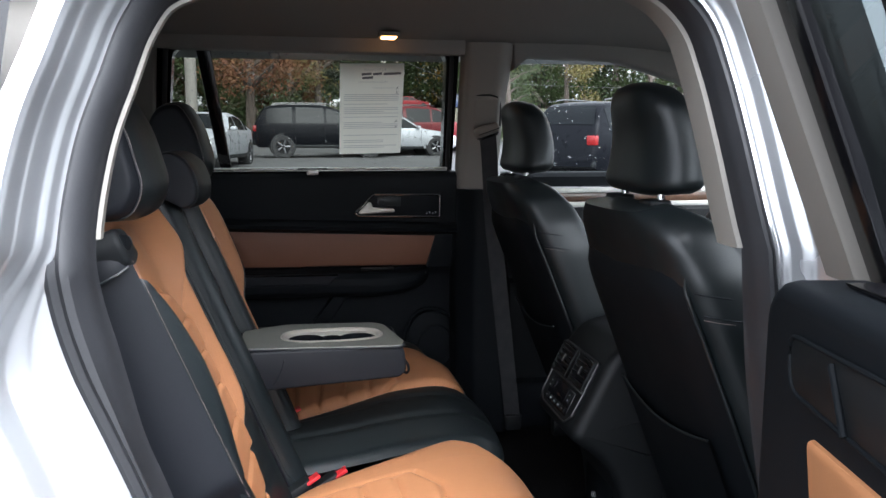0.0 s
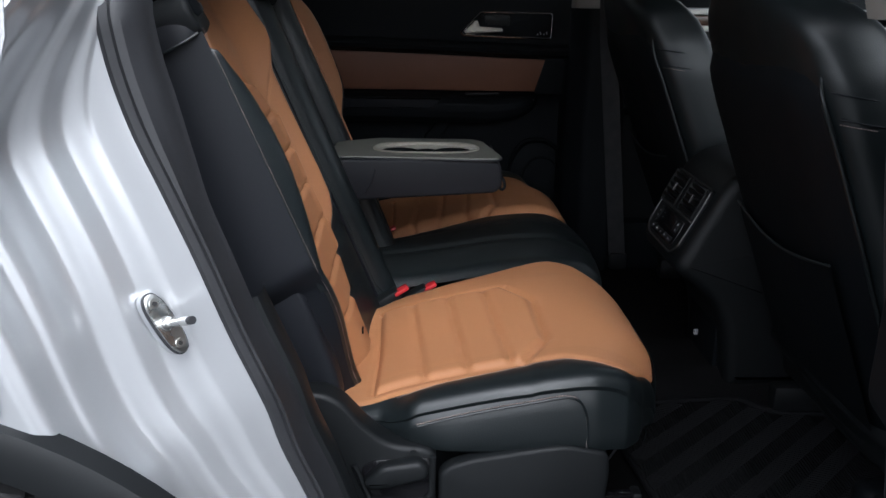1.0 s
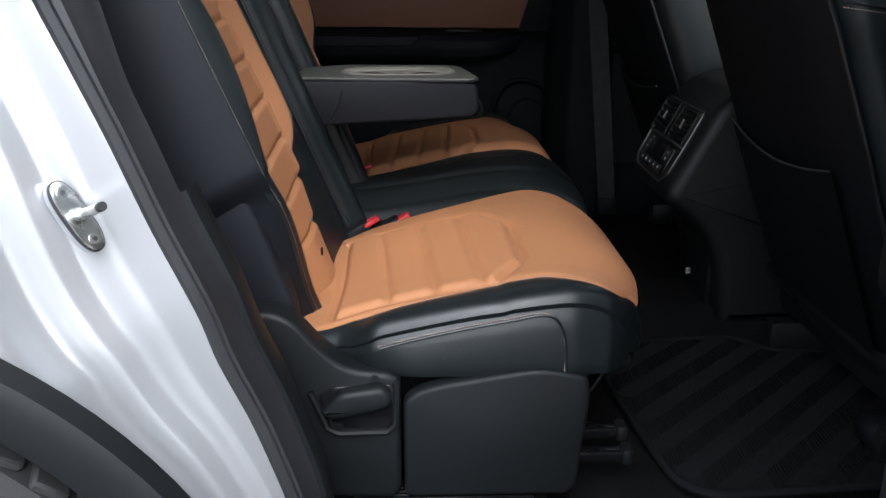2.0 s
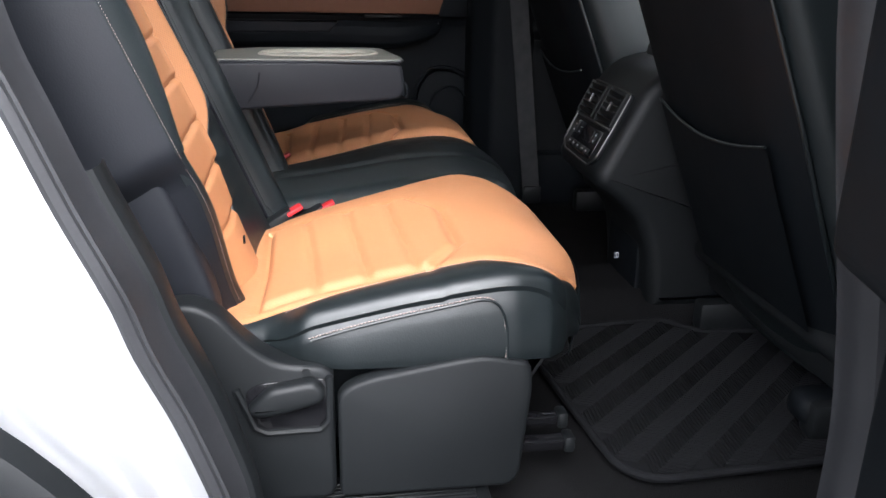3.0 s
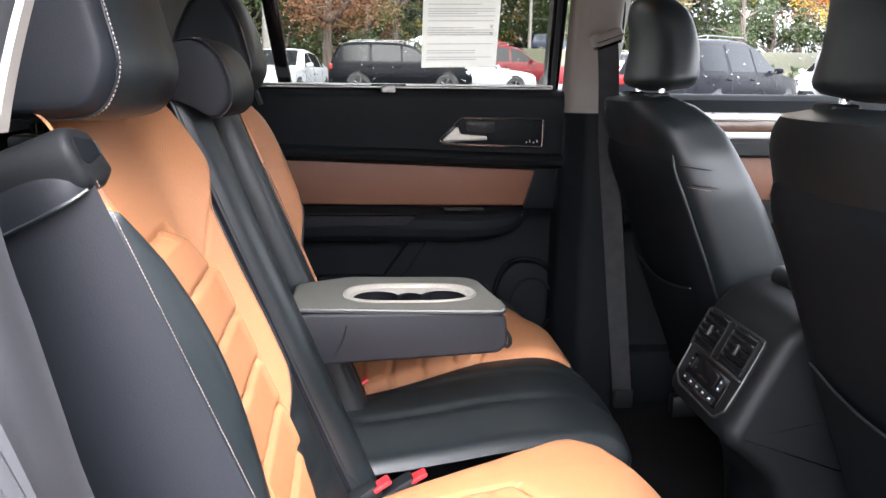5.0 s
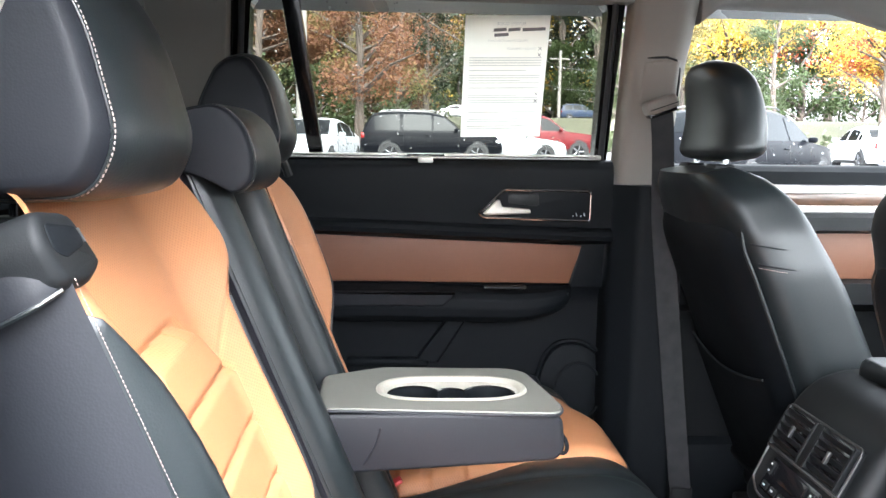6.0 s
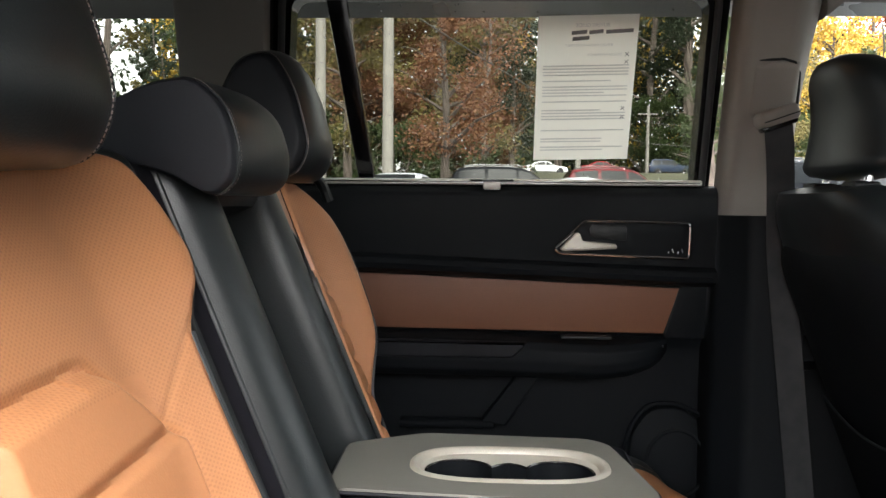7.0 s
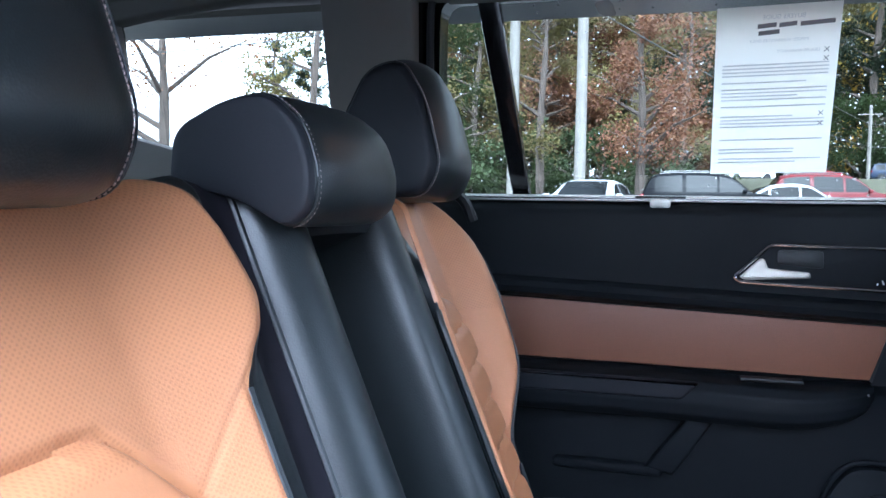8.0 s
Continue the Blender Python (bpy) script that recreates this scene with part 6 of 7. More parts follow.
part("column", cyl(cw, cw + V((0.3, 0, -0.12)), 0.05, 14), "plastic", wheel)

# ---- open near rear door ----
ndoor = thing("rear_door", "open rear door with black and tan inner trim", "car door", (0.22, -0.93, 0.45))
HX, HY = 0.14, -0.93


def leaf(bm):
    """From the door's own plane (length along -x from the hinge, inner face towards +y) to its open place."""
    bmesh.ops.transform(bm, matrix=Matrix.Translation((HX, HY, 0)) @ Matrix.Rotation(radians(78), 4, "Z"), verts=bm.verts)
    return bm


part("door_skin", leaf(prism(round_poly([(0.0, 0.45), (0.0, 1.2), (-0.84, 1.2), (-0.84, 0.95), (-0.7, 0.7), (-0.62, 0.45)], 0.03), "y", -0.09, -0.03, 0.01)), "silver", ndoor, "silver outer panel")
part("inner_trim", leaf(prism(round_poly([(-0.045, 0.84), (-0.045, 1.165), (-0.075, 1.195), (-0.8, 1.2), (-0.8, 0.95), (-0.75, 0.84)], 0.03), "y", -0.03, 0.075, 0.02, 3)), "plastic_soft", ndoor, "black soft door trim")
part("lower_trim", leaf(prism(round_poly([(-0.04, 0.5), (-0.04, 1.02), (-0.8, 1.02), (-0.67, 0.7), (-0.6, 0.5)], 0.03), "y", -0.03, 0.008, 0.01, 3)), "plastic_soft", ndoor)
part("trim_recess", leaf(prism(round_poly([(-0.14, 1.096), (-0.13, 1.15), (-0.42, 1.16), (-0.45, 1.12), (-0.4, 1.09)], 0.02), "y", 0.07, 0.079, 0.003)), "plastic", ndoor)
part("recess_rim", leaf(tube([V((x, 0.079, z)) for x, z in round_poly([(-0.14, 1.096), (-0.13, 1.15), (-0.42, 1.16), (-0.45, 1.12), (-0.4, 1.09)], 0.02)], 0.0025, 8, closed=True)), "plastic_soft", ndoor)
part("trim_rib", leaf(tube([V((-0.225, 0.08, 1.146)), V((-0.26, 0.082, 1.094))], 0.0035, 8)), "plastic_soft", ndoor)
part("door_insert", leaf(prism(round_poly([(-0.215, 0.94), (-0.18, 1.066), (-0.7, 1.07), (-0.7, 0.94)], 0.015), "y", 0.07, 0.08, 0.004)), "tan", ndoor, "tan leather insert")
part("speaker_slot", leaf(prism(round_poly([(-0.14, 1.196), (-0.13, 1.2), (-0.4, 1.206), (-0.4, 1.198)], 0.002), "y", -0.01, 0.03, 0.001)), "gloss", ndoor)


POST = 0.024


def tilt_in(bm):
    for v in bm.verts:
        v.co.y += 0.42 * max(0, v.co.z - 1.2)
    return bm


part("window_frame_post", leaf(tilt_in(prism([(0.02, 1.18), (0.005, 1.58), (-0.06, 1.58), (-0.06, 1.18)], "y", -0.07 - POST, 0.01 - POST, 0.008))), "beige", ndoor, "grey beige frame cover")
part("frame_edge", leaf(tilt_in(prism([(-0.06, 1.18), (-0.06, 1.58), (-0.105, 1.58), (-0.11, 1.18)], "y", -0.07 - POST, -0.005 - POST, 0.006))), "gloss", ndoor, "black window channel")
part("window_frame_top", leaf(tilt_in(prism([(-0.02, 1.54), (-0.02, 1.59), (-0.78, 1.59), (-0.78, 1.55)], "y", -0.07, 0.01, 0.008))), "gloss", ndoor)
part("window_frame_rear", leaf(tilt_in(prism([(-0.78, 1.2), (-0.74, 1.57), (-0.79, 1.57), (-0.84, 1.2)], "y", -0.07, 0.01, 0.008))), "gloss", ndoor)
part("window_glass", leaf(tilt_in(grid(lambda p, t: V((-0.1 - 0.7 * p, -0.04, 1.18 + 0.4 * t)), 3, 3))), "tinted", ndoor, "tinted window glass").visible_shadow = False
# near front headroom trims
setting("pillar_near_middle", grid(lambda p, t: V((0.265 - 0.09 * t + 0.09 * p, ap_y(0.45 + 1.1 * t) + 0.07, 0.45 + 1.1 * t)), 6, 14), "plastic_soft", "dark inner side of the middle pillar", "pillar trim")

# ---- surroundings: car park, parked cars, poles, trees ----
def ground_z(x, y):
    r = y if y > 0 else 0
    return 0.58 * smooth(4, 28, r) + 0.45 * smooth(28, 36, r) + 3.0 * smooth(40, 84, r) + 6.0 * smooth(100, 260, r)


def terrain(p, t):
    x = math.copysign(abs(2 * p - 1) ** 3 * 2500, 2 * p - 1)
    y = math.copysign(abs(2 * t - 1) ** 3 * 2500, 2 * t - 1)
    return V((x, y, ground_z(x, y) - 0.002))


M["asphalt"] = material("asphalt", (0.06, 0.06, 0.06), 0.85, vary=0.25, scale=0.6, fine=60, bump=0.5, dist=0.004)
M["verge"] = material("grass_verge", (0.045, 0.045, 0.022), 0.95, vary=0.4, scale=1.5, fine=30, bump=0.8, dist=0.03)
M["bark"] = material("bark", (0.07, 0.055, 0.045), 0.95, vary=0.35, scale=3, fine=25, bump=1.0, dist=0.02)
M["pole"] = material("weathered_pole", (0.15, 0.14, 0.125), 0.9, vary=0.2, scale=3, fine=40, bump=0.5, dist=0.005)
M["wire"] = material("cable", (0.05, 0.05, 0.05), 0.7, bump=0)
for nm, c in (("leaf_rust", (0.135, 0.058, 0.026)), ("leaf_green", (0.04, 0.058, 0.018)), ("leaf_olive", (0.105, 0.085, 0.022)), ("leaf_gold", (0.42, 0.27, 0.04)), ("leaf_red", (0.36, 0.09, 0.04)), ("leaf_dark", (0.022, 0.032, 0.016))):
    M[nm] = material(nm, c, 0.7, vary=0.25, scale=0.8, fine=6, bump=0, island=0.28)
    see_through(M[nm], c, 0.4)
setting("ground", grid(terrain, 150, 150), "asphalt", "grey asphalt car park rising behind", "ground")

PAINTS = {"black": (0.004, 0.0045, 0.006), "maroon": (0.09, 0.01, 0.012), "silver": (0.34, 0.35, 0.37), "white": (0.62, 0.62, 0.62), "red": (0.2, 0.014, 0.018), "blue": (0.025, 0.035, 0.06), "grey": (0.2, 0.21, 0.22)}
for nm, c in PAINTS.items():
    M["paint_" + nm] = material("car_paint_" + nm, c, 0.3, metal=0.3 if nm in ("silver", "grey") else 0.0, vary=0.05, bump=0, coat=0.06 if nm != "black" else 0.02, spec=0.14 if nm != "black" else 0.06)
M["car_glass"] = material("dark_car_glass", (0.005, 0.006, 0.007), 0.12, vary=0.1, bump=0, spec=0.1)
M["lamp_red"] = material("tail_lamp", (0.16, 0.006, 0.006), 0.2, bump=0)
M["lamp_clear"] = material("head_lamp", (0.7, 0.72, 0.74), 0.12, metal=0.4, bump=0)

SUV = dict(L=4.75, W=1.92, H=1.76, belt=1.1, sill=0.34, wheel=0.37,
           top=[(-0.5, 0.72), (-0.492, 1.0), (-0.475, 1.16), (-0.44, 1.5), (-0.4, 1.68), (-0.34, 1.73), (-0.18, 1.76), (-0.02, 1.74), (0.07, 1.66), (0.14, 1.44), (0.225, 1.13), (0.28, 1.1), (0.42, 1.02), (0.475, 0.92), (0.5, 0.68)],
           panes=((0.2, 0.01), (-0.005, -0.2), (-0.225, -0.4)), front=(0.09, 0.212), rear=(-0.465, -0.415), ends=(-0.455, 0.2))
SEDAN = dict(L=4.7, W=1.82, H=1.46, belt=0.95, sill=0.26, wheel=0.33,
             top=[(-0.5, 0.6), (-0.492, 0.88), (-0.47, 0.99), (-0.36, 1.03), (-0.3, 1.14), (-0.22, 1.34), (-0.12, 1.44), (-0.03, 1.46), (0.05, 1.42), (0.12, 1.24), (0.21, 0.99), (0.27, 0.94), (0.42, 0.84), (0.48, 0.74), (0.5, 0.5)],
             panes=((0.18, 0.0), (-0.015, -0.2), (-0.215, -0.27)), front=(0.065, 0.2), rear=(-0.335, -0.2), ends=(-0.35, 0.2))


def car(kind, paint, at, heading, label):
    """A parked car: one lofted shell, side, front and rear panes, bumpers, lamps, wheels with rims."""
    k = SUV if kind == "suv" else SEDAN
    L, Wd, H, belt = k["L"], k["W"], k["H"], k["belt"]
    t = thing("parked_car", label, "car", (0, 0, 0), "parked cars")

    def half(f):
        return Wd / 2 * (1 - 0.2 * abs(2 * f) ** 6 - 0.03 * abs(2 * f) ** 2)

    def side_y(f, z):
        return half(f) * (0.97 - 0.27 * max(0, z - belt) / (H - belt))
    secs = []
    for i in range(49):
        f = -0.5 + i / 48
        x, w, top = f * L, half(f), spline(k["top"], f)
        b = min(belt, top - 0.06)
        lo = k["sill"] + (0.1 if abs(f) > 0.46 else 0)
        zm = b + (top - b) * 0.5
        prof = [(w * 0.92, lo), (w, lo + 0.13), (w * 1.005, (lo + b) / 2 + 0.08), (w * 0.985, b - 0.05), (side_y(f, b), b), (side_y(f, zm), zm), (side_y(f, top - 0.07) * 0.99, top - 0.07 * min(1, (top - b) / 0.2)), (side_y(f, top) * 0.86, top - 0.012), (side_y(f, top) * 0.4, top + 0.008)]
        secs.append([V((x, y, z)) for y, z in prof] + [V((x, -y, z)) for y, z in reversed(prof)])
    part("body", rings(secs), "paint_" + paint, t, paint + " painted body")
    f0, f1 = k["front"]
    part("windscreen", grid(lambda p, q: V(((f0 + (f1 - f0) * q) * L + 0.008, side_y(0, H - 0.3 * q) * (0.86 - 0.02 * q) * (2 * p - 1), spline(k["top"], f0 + (f1 - f0) * q) + 0.016 - 0.01 * (2 * p - 1) ** 2)), 8, 8), "car_glass", t, "dark windscreen")
    f2, f3 = k["rear"]
    part("rear_window", grid(lambda p, q: V(((f3 + (f2 - f3) * q) * L - 0.01, side_y(0, H - 0.3 * q) * 0.84 * (2 * p - 1), spline(k["top"], f3 + (f2 - f3) * q) + 0.014 - 0.01 * (2 * p - 1) ** 2)), 8, 8), "car_glass", t, "dark rear window")
    for s in (-1, 1):
        for a, b2 in k["panes"]:
            def pane(p, q):
                f = a + (b2 - a) * p
                hi = max(belt + 0.05, spline(k["top"], f) - 0.1)
                z = belt + 0.035 + (hi - belt - 0.035) * q
                return V((f * L, s * (side_y(f, z) + 0.006), z))
            part("side_window", grid(pane, 10, 5), "car_glass", t, "dark side window")
        for fx in (0.31, -0.29):
            cx, R = L * fx, k["wheel"]
            yo = s * (Wd / 2 - 0.03)
            part("arch_shadow", tube([V((cx, s * (Wd / 2 - 0.3), R + 0.02)), V((cx, s * (Wd / 2 - 0.012), R + 0.02))], R + 0.055, 24), "tyre", t)
            wl = part("tyre", rings([[V((cx + r * math.cos(a * 0.2618), yo + s * d, R + r * math.sin(a * 0.2618))) for a in range(24)] for r, d in ((R * 0.6, 0.03), (R * 0.95, 0.04), (R, 0.01), (R, -0.2))]), "tyre", t)
            part("wheel_rim", rings([[V((cx + r * math.cos(a * 0.2618), yo + s * d, R + r * math.sin(a * 0.2618))) for a in range(24)] for r, d in ((R * 0.62, 0.034), (R * 0.56, 0.02), (R * 0.2, 0.0))]), "gloss", wl)
            for q in range(5):
                c, sn = math.cos(q * 1.2566), math.sin(q * 1.2566)
                part("spoke", tube([V((cx + 0.04 * c, yo + s * 0.025, R + 0.04 * sn)), V((cx + R * 0.6 * c, yo + s * 0.032, R + R * 0.6 * sn))], 0.03, 6), "alloy", wl)
        hz = spline(k["top"], 0.46)
        part("head_lamp", box((L * 0.462, s * Wd * 0.35, hz - 0.16), (0.2, 0.3, 0.13), 0.04, 2), "lamp_clear", t)
        part("tail_lamp", box((-L * 0.482, s * Wd * 0.36, belt - 0.14), (0.12, 0.22, 0.2), 0.03, 2), "lamp_red", t)
        part("door_mirror", box((L * 0.165, s * (Wd / 2 + 0.07), belt + 0.07), (0.12, 0.18, 0.12), 0.04, 2), "paint_" + paint, t)
        for f in (0.0, 0.19, -0.2):
            part("door_gap", tube([V((f * L, s * (half(f) + 0.001), k["sill"] + 0.16)), V((f * L, s * (half(f) + 0.003), (k["sill"] + belt) / 2 + 0.05)), V((f * L, s * (half(f) * 0.985), belt - 0.05))], 0.006, 4), "gloss", t)
        for f in (-0.03, -0.22):
            part("door_handle", box((f * L, s * (half(f) + 0.005), belt - 0.12), (0.2, 0.03, 0.03), 0.01), "paint_" + paint, t)
        part("sill_moulding", box((0, s * (Wd / 2 - 0.05), k["sill"] + 0.03), (L * 0.42, 0.08, 0.1), 0.02), "plastic", t)
        if kind == "suv":
            part("roof_rail", tube([V((-0.36 * L, s * Wd * 0.3, H + 0.0)), V((-0.3 * L, s * Wd * 0.3, H + 0.04)), V((0.0, s * Wd * 0.3, H + 0.04)), V((0.04 * L, s * Wd * 0.3, H - 0.01))], 0.018, 6), "dull" if paint == "black" else "gloss", t)
    part("grille", box((L * 0.478, 0, hz - 0.2), (0.1, Wd * 0.42, 0.16), 0.03), "gloss", t)
    part("front_bumper", box((L * 0.478, 0, k["sill"] + 0.16), (0.16, Wd * 0.78, 0.2), 0.07, 3), "plastic" if kind == "suv" else "paint_" + paint, t)
    part("rear_bumper", box((-L * 0.48, 0, k["sill"] + 0.18), (0.16, Wd * 0.8, 0.22), 0.07, 3), "plastic" if kind == "suv" else "paint_" + paint, t)
    x, y = at
    t.matrix_basis = pose(x, y, ground_z(x, y), 0, 0, heading)
    return t


car("suv", "black", (0.55, 27.0), 3, "black suv parked across the lot")
car("suv", "maroon", (4.7, 30.5), 4, "maroon suv parked in the second row")
car("sedan", "silver", (3.1, 28.6), 8, "silver sedan parked beside the black suv")
car("sedan", "white", (5.8, 88.0), 4, "white sedan parked on the upper row")
car("sedan", "red", (11.9, 88.0), 4, "red sedan parked on the upper row")
car("suv", "blue", (19.1, 89.0), 6, "dark blue suv parked on the upper row")
car("sedan", "white", (11.0, 33.0), 30, "white car parked near the pole")
car("sedan", "silver", (-2.8, 21.5), -100, "silver sedan with lit grille by the trees")
car("suv", "black", (6.7, 15.6), 38, "black suv with silver roof rails parked close by")
car("suv", "white", (11.6, 14.4), 14, "white suv parked in the side row")
car("sedan", "white", (15.5, 26.0), 80, "white sedan parked far down the row")
car("sedan", "silver", (18.5, 27.5), 80, "silver sedan parked far down the row")
car("sedan", "blue", (-9.5, 26.0), 0, "blue sedan parked under the trees")

# verge behind the rows
setting("leafy_bank", grid(lambda p, t: V((-60 + 120 * p, 36 + 46 * t, ground_z(0, 36 + 46 * t) + 0.04)), 60, 30), "verge", "bank of rough grass between two parking rows", "ground")
setting("grass_verge", grid(lambda p, t: V((-90 + 180 * p, 92 + 60 * t, ground_z(0, 92 + 60 * t) + 0.05)), 60, 20), "verge", "rough grass and leaf litter under the trees", "ground")


def utility_pole(x, y, h, r, arm=True):
    t = thing("utility_pole", "weathered wooden utility pole with wires", "pole", (x, y, ground_z(x, y)), "utility poles")
    z = ground_z(x, y)
    part("shaft", tube([(x, y, z - 0.2), (x + 0.03, y, z + h)], [r, r * 0.75], 12), "pole", t)
    if arm:
        part("cross_arm", box((x, y, z + h - 0.9), (2.2, 0.1, 0.12), 0.01), "pole", t)
        for k in (-0.95, -0.4, 0.4, 0.95):
            part("insulator", cyl((x + k, y, z + h - 0.84), (x + k, y, z + h - 0.66), 0.04, 8, 0.025), "gloss", t)
    return t


POLES = [(-3.3, 23.0, 11.5, 0.17), (-6.1, 27.0, 11.5, 0.2), (16.6, 88.0, 7.4, 0.2), (3.4, 34.0, 9.0, 0.12), (-30.0, 26.0, 11.0, 0.16)]
for p in POLES:
    utility_pole(*p)


def cable(a, b, sag, r=0.02):
    a, b = V(a), V(b)
    t = part("overhead_cable", tube([a.lerp(b, i / 24) + V((0, 0, -sag * 4 * (i / 24) * (1 - i / 24))) for i in range(25)], r, 5), "wire")
    return tagged(t, "black overhead cable between the poles", "cable", "overhead cables")


for dz, sag in ((0, 0.5), (-1.3, 0.7), (-2.4, 0.8), (-3.6, 0.9)):
    cable((-3.3, 23, 11.2 + dz), (-30, 26, 10.8 + dz), sag)
    cable((-3.3, 23, 11.2 + dz), (-6.1, 27, 11.2 + dz), sag * 0.3)
for dz in (0, -2.2):
    cable((-3.3, 23, 9.2 + dz), (16.6, 88, 9.6 + dz), 0.6, 0.025)
    cable((16.6, 88, 9.6 + dz), (60, 92, 10 + dz), 0.8, 0.025)

# ---- trees ----
def tree_mesh(seed, h, spread, leaves, size, leaf_mat, bushy=0.25):
    """A tapered trunk with limbs, and a crown of many small leaf clumps with gaps."""
    r = random.Random(seed)
    limbs, tips = [], []
    trunk = [V((0.25 * math.sin(i * 0.9 + seed) * i / 8, 0.25 * math.cos(i * 1.1 + seed) * i / 8, h * 0.92 * i / 8)) for i in range(9)]
    limbs.append(tube(trunk, [h * 0.018 * (1 - 0.85 * i / 8) + 0.02 for i in range(9)], 8))
    for k in range(22):
        f = r.uniform(bushy, 0.95)
        base = trunk[0].lerp(trunk[-1], f)
        ang = r.uniform(0, 6.283)
        ln = spread * (1.1 - 0.75 * f) * r.uniform(0.6, 1.15)
        tip = base + V((math.cos(ang) * ln, math.sin(ang) * ln, ln * r.uniform(0.15, 0.7)))
        midp = base.lerp(tip, 0.5) + V((0, 0, ln * 0.08))
        limbs.append(tube([base, midp, tip], [0.012 * h * (1.05 - f), 0.007 * h * (1.05 - f), 0.01], 5))
        for q in range(3):
            tips.append((base.lerp(tip, r.uniform(0.35, 1.05)), ln * r.uniform(0.22, 0.42)))
    verts, faces = [], []
    for k in range(leaves):
        c, rad = tips[r.randrange(len(tips))]
        d = V((r.gauss(0, 1), r.gauss(0, 1), r.gauss(0, 0.8)))
        p = c + d.normalized() * rad * r.random() ** 0.45
        a = V((r.gauss(0, 1), r.gauss(0, 1), r.gauss(0, 1))).normalized() * size * r.uniform(0.5, 1.3)
        b = a.orthogonal().normalized() * a.length * r.uniform(0.45, 0.8)
        n = len(verts)
        verts += [p - a, p + b * 0.9, p + a, p - b]
        faces.append((n, n + 1, n + 2, n + 3))
    me = bpy.data.meshes.new("crown")
    me.from_pydata([tuple(v) for v in verts], [], faces)
    me.materials.append(M[leaf_mat])
    wood = join(*limbs)
    wm = bpy.data.meshes.new("trunk")
    wood.to_mesh(wm)
    wood.free()
    wm.materials.append(M["bark"])
    return me, wm


KINDS = {}
for nm, args in {"rust": (1, 13, 4.6, 12500, 0.082, "leaf_rust"), "green": (2, 15, 4.4, 12500, 0.082, "leaf_green"), "olive": (3, 14, 4.8, 12500, 0.082, "leaf_olive"),
                 "gold": (4, 13, 4.6, 12500, 0.082, "leaf_gold"), "red": (5, 11, 4.2, 8000, 0.1, "leaf_red"), "pine": (6, 17, 3.8, 9000, 0.11, "leaf_dark"),
                 "bush": (7, 3.2, 2.2, 3500, 0.08, "leaf_green"), "sparse": (8, 14, 5.0, 5600, 0.07, "leaf_rust")}.items():
    KINDS[nm] = tree_mesh(*args, bushy=0.03 if nm == "bush" else 0.2)
NAMES = {"rust": "rust-brown", "green": "green", "olive": "olive-yellow", "gold": "golden yellow", "red": "orange-red", "pine": "dark green", "bush": "green", "sparse": "thin brown"}


def tree(kind, x, y, s, turn, z=None):
    t = thing("bush" if kind == "bush" else "tree", NAMES[kind] + (" leafy bush on the verge" if kind == "bush" else " autumn tree behind the car park"), "bush" if kind == "bush" else "tree",
              (x, y, (ground_z(x, y) if z is None else z) - 0.05), "trees")
    t.matrix_basis = pose(x, y, (ground_z(x, y) if z is None else z) - 0.05, 0, 0, turn) @ Matrix.Diagonal((s, s, s, 1))
    for nm, me in zip(("crown", "trunk"), KINDS[kind]):
        o = new(nm, me)
        o.parent = t


rt = random.Random(11)
PLAN = ["green", "olive", "rust", "rust", "olive", "pine", "green", "olive", "pine", "pine", "green", "gold", "gold", "red", "gold", "red", "olive", "gold"]
for i, kd in enumerate(PLAN):
    x = -17 + 3.4 * i
    far = 1.85 if 0.5 < x < 30 else 1.0
    tree(kd, (x + rt.uniform(-0.8, 0.8)) * far, (51 + rt.uniform(-1.5, 3.5)) * far, rt.uniform(0.95, 1.3) * far, rt.uniform(0, 360))
    tree(rt.choice(("green", "olive", "pine", "rust", "gold")), (x * 1.25 + rt.uniform(-2, 2)) * far, (60 + rt.uniform(0, 7)) * far, rt.uniform(1.1, 1.5) * far, rt.uniform(0, 360))
for x, y, kd, s in ((-2.2, 34, "rust", 0.9), (-6.5, 35, "olive", 0.85), (-11, 34, "green", 0.85), (-0.5, 48, "olive", 1.0), (9.5, 36, "green", 0.55), (13, 38, "olive", 0.6), (17, 37, "green", 0.6), (-15, 30, "olive", 0.9), (22, 30, "gold", 0.9), (27, 27, "red", 0.9), (31, 33, "gold", 1.0), (37, 30, "green", 0.9),
                    (-16, 15, "sparse", 0.9), (-22, 19, "sparse", 1.0), (-28, 14, "sparse", 1.0), (-24, 9, "sparse", 0.8), (-35, 22, "sparse", 1.0), (-20, 27, "sparse", 1.0)):
    tree(kd, x, y, s, rt.uniform(0, 360))
for i in range(34):
    bx = -24 + 1.9 * i + rt.uniform(-1, 1)
    far = 1.95 if bx > 1 else 1.0
    tree("bush", bx * far, (48.5 + rt.uniform(-0.5, 2)) * far, rt.uniform(1.0, 1.7) * far, rt.uniform(0, 360))
for i in range(26):
    tree("bush", -26 + 2.0 * i + rt.uniform(-0.8, 0.8), 37 + rt.uniform(-1.5, 2.5), rt.uniform(0.25, 0.5), rt.uniform(0, 360))
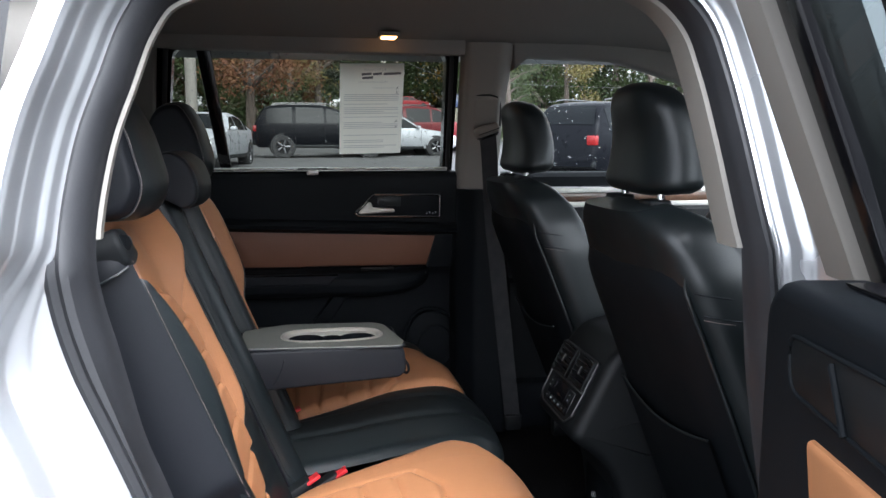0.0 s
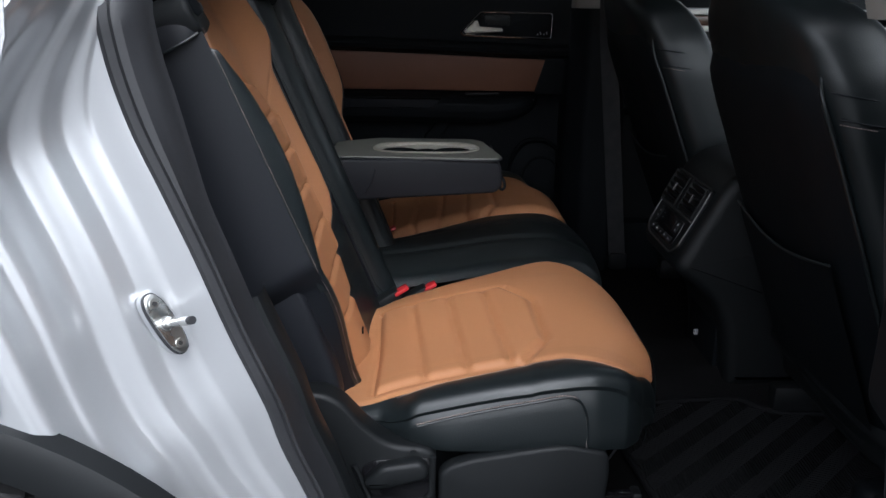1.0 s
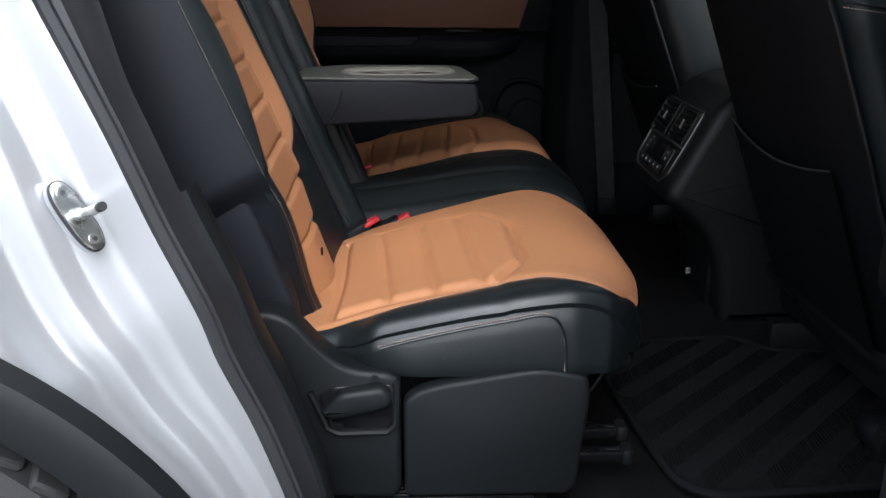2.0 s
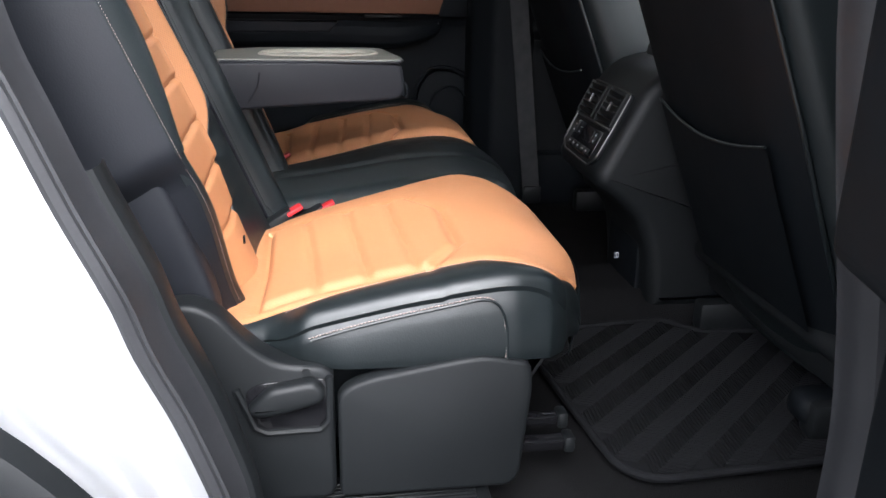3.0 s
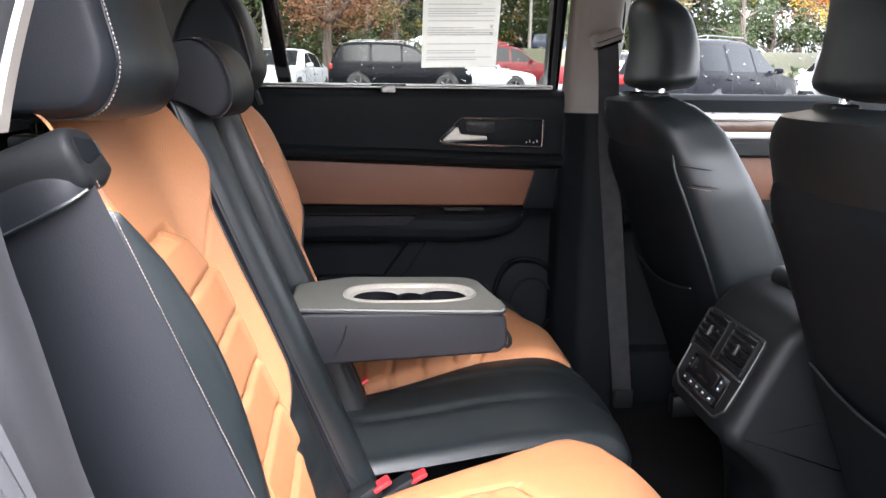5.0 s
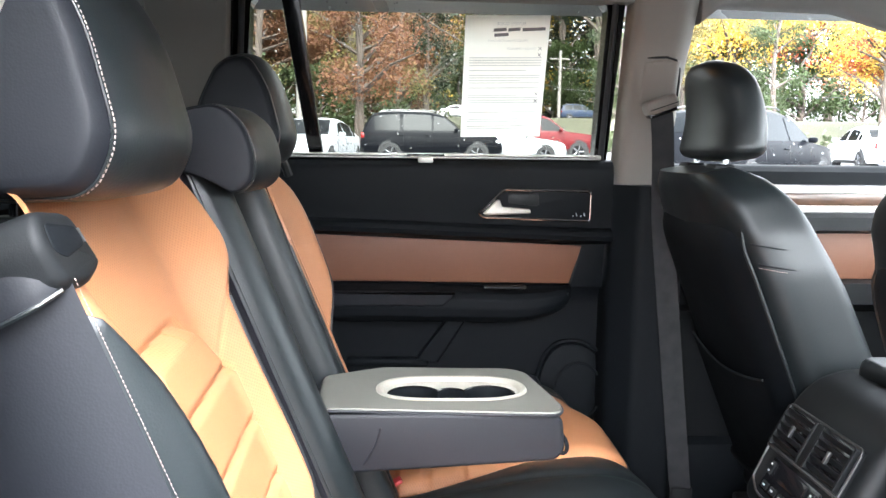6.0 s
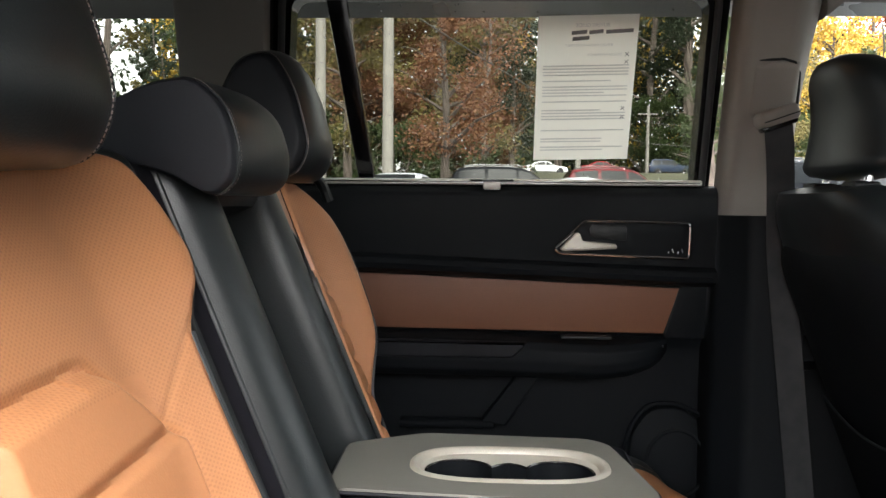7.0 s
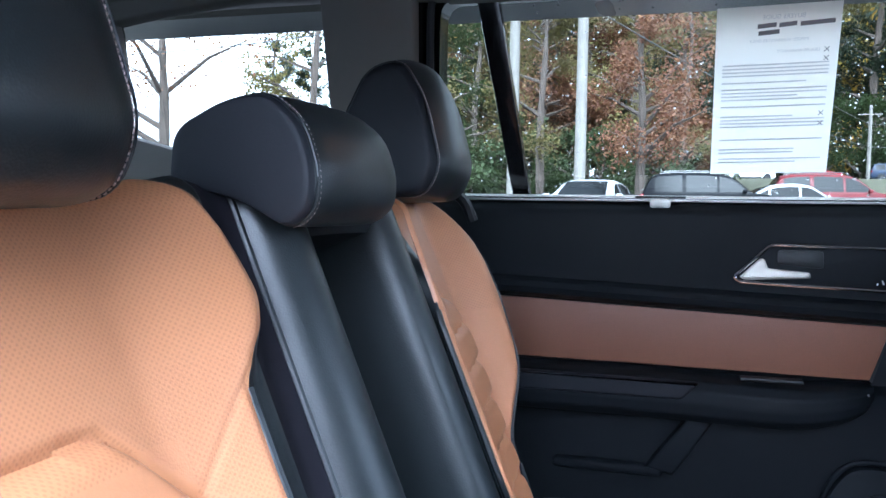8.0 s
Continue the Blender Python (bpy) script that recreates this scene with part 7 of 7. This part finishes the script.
for i in range(26):
    tree(rt.choice(("pine", "green", "olive", "pine", "rust")), -30 + 1.25 * i + rt.uniform(-1, 1), 57 + rt.uniform(-1.5, 2), rt.uniform(0.5, 0.9), rt.uniform(0, 360))
for i in range(30):
    a = radians(185 + 170 * i / 29)
    tree(rt.choice(("green", "olive", "pine", "rust", "gold")), 85 * math.cos(a) + rt.uniform(-5, 5), 75 * math.sin(a) + rt.uniform(-5, 5), rt.uniform(0.8, 1.2), rt.uniform(0, 360))


def woods(mat, label, count, seed, x0, x1, y0, y1, h):
    """A deep stand of far trees: overlapping crowns of loose leaves down to the ground."""
    r = random.Random(seed)
    crowns = [(V((r.uniform(x0, x1), r.uniform(y0, y1), r.uniform(0.5, h))), r.uniform(1.0, 2.6)) for _ in range(int((x1 - x0) * 5))]
    verts, faces = [], []
    for k in range(count):
        c, rad = crowns[r.randrange(len(crowns))]
        p = c + V((r.gauss(0, 1), r.gauss(0, 0.6), r.gauss(0, 0.9))) * rad * 0.6
        p.z = max(0.05, p.z) + ground_z(p.x, p.y)
        a = V((r.gauss(0, 1), r.gauss(0, 1), r.gauss(0, 1))).normalized() * r.uniform(0.12, 0.34) * (1 + (y0 - 56) / 80)
        b = a.orthogonal().normalized() * a.length * r.uniform(0.5, 0.8)
        n = len(verts)
        verts += [p - a, p + b, p + a, p - b]
        faces.append((n, n + 1, n + 2, n + 3))
    me = bpy.data.meshes.new("woods")
    me.from_pydata([tuple(v) for v in verts], [], faces)
    me.materials.append(M[mat])
    tagged(new("woods", me), label, "woods", kind="stuff")


woods("leaf_dark", "dense dark green woods behind the car park", 26000, 21, -30, 3, 60, 74, 17)
woods("leaf_rust", "rust-brown autumn woods behind the car park", 7000, 22, -21, 1, 56, 66, 15)
woods("leaf_olive", "olive autumn woods behind the car park", 6000, 23, -22, 1, 56, 66, 14)
woods("leaf_dark", "dense dark green woods beyond the upper row", 34000, 25, -4, 44, 108, 126, 26)
woods("leaf_olive", "olive autumn woods beyond the upper row", 6000, 26, -2, 40, 104, 118, 20)
woods("leaf_gold", "yellow autumn woods beyond the upper row", 3000, 24, -2, 30, 102, 112, 18)
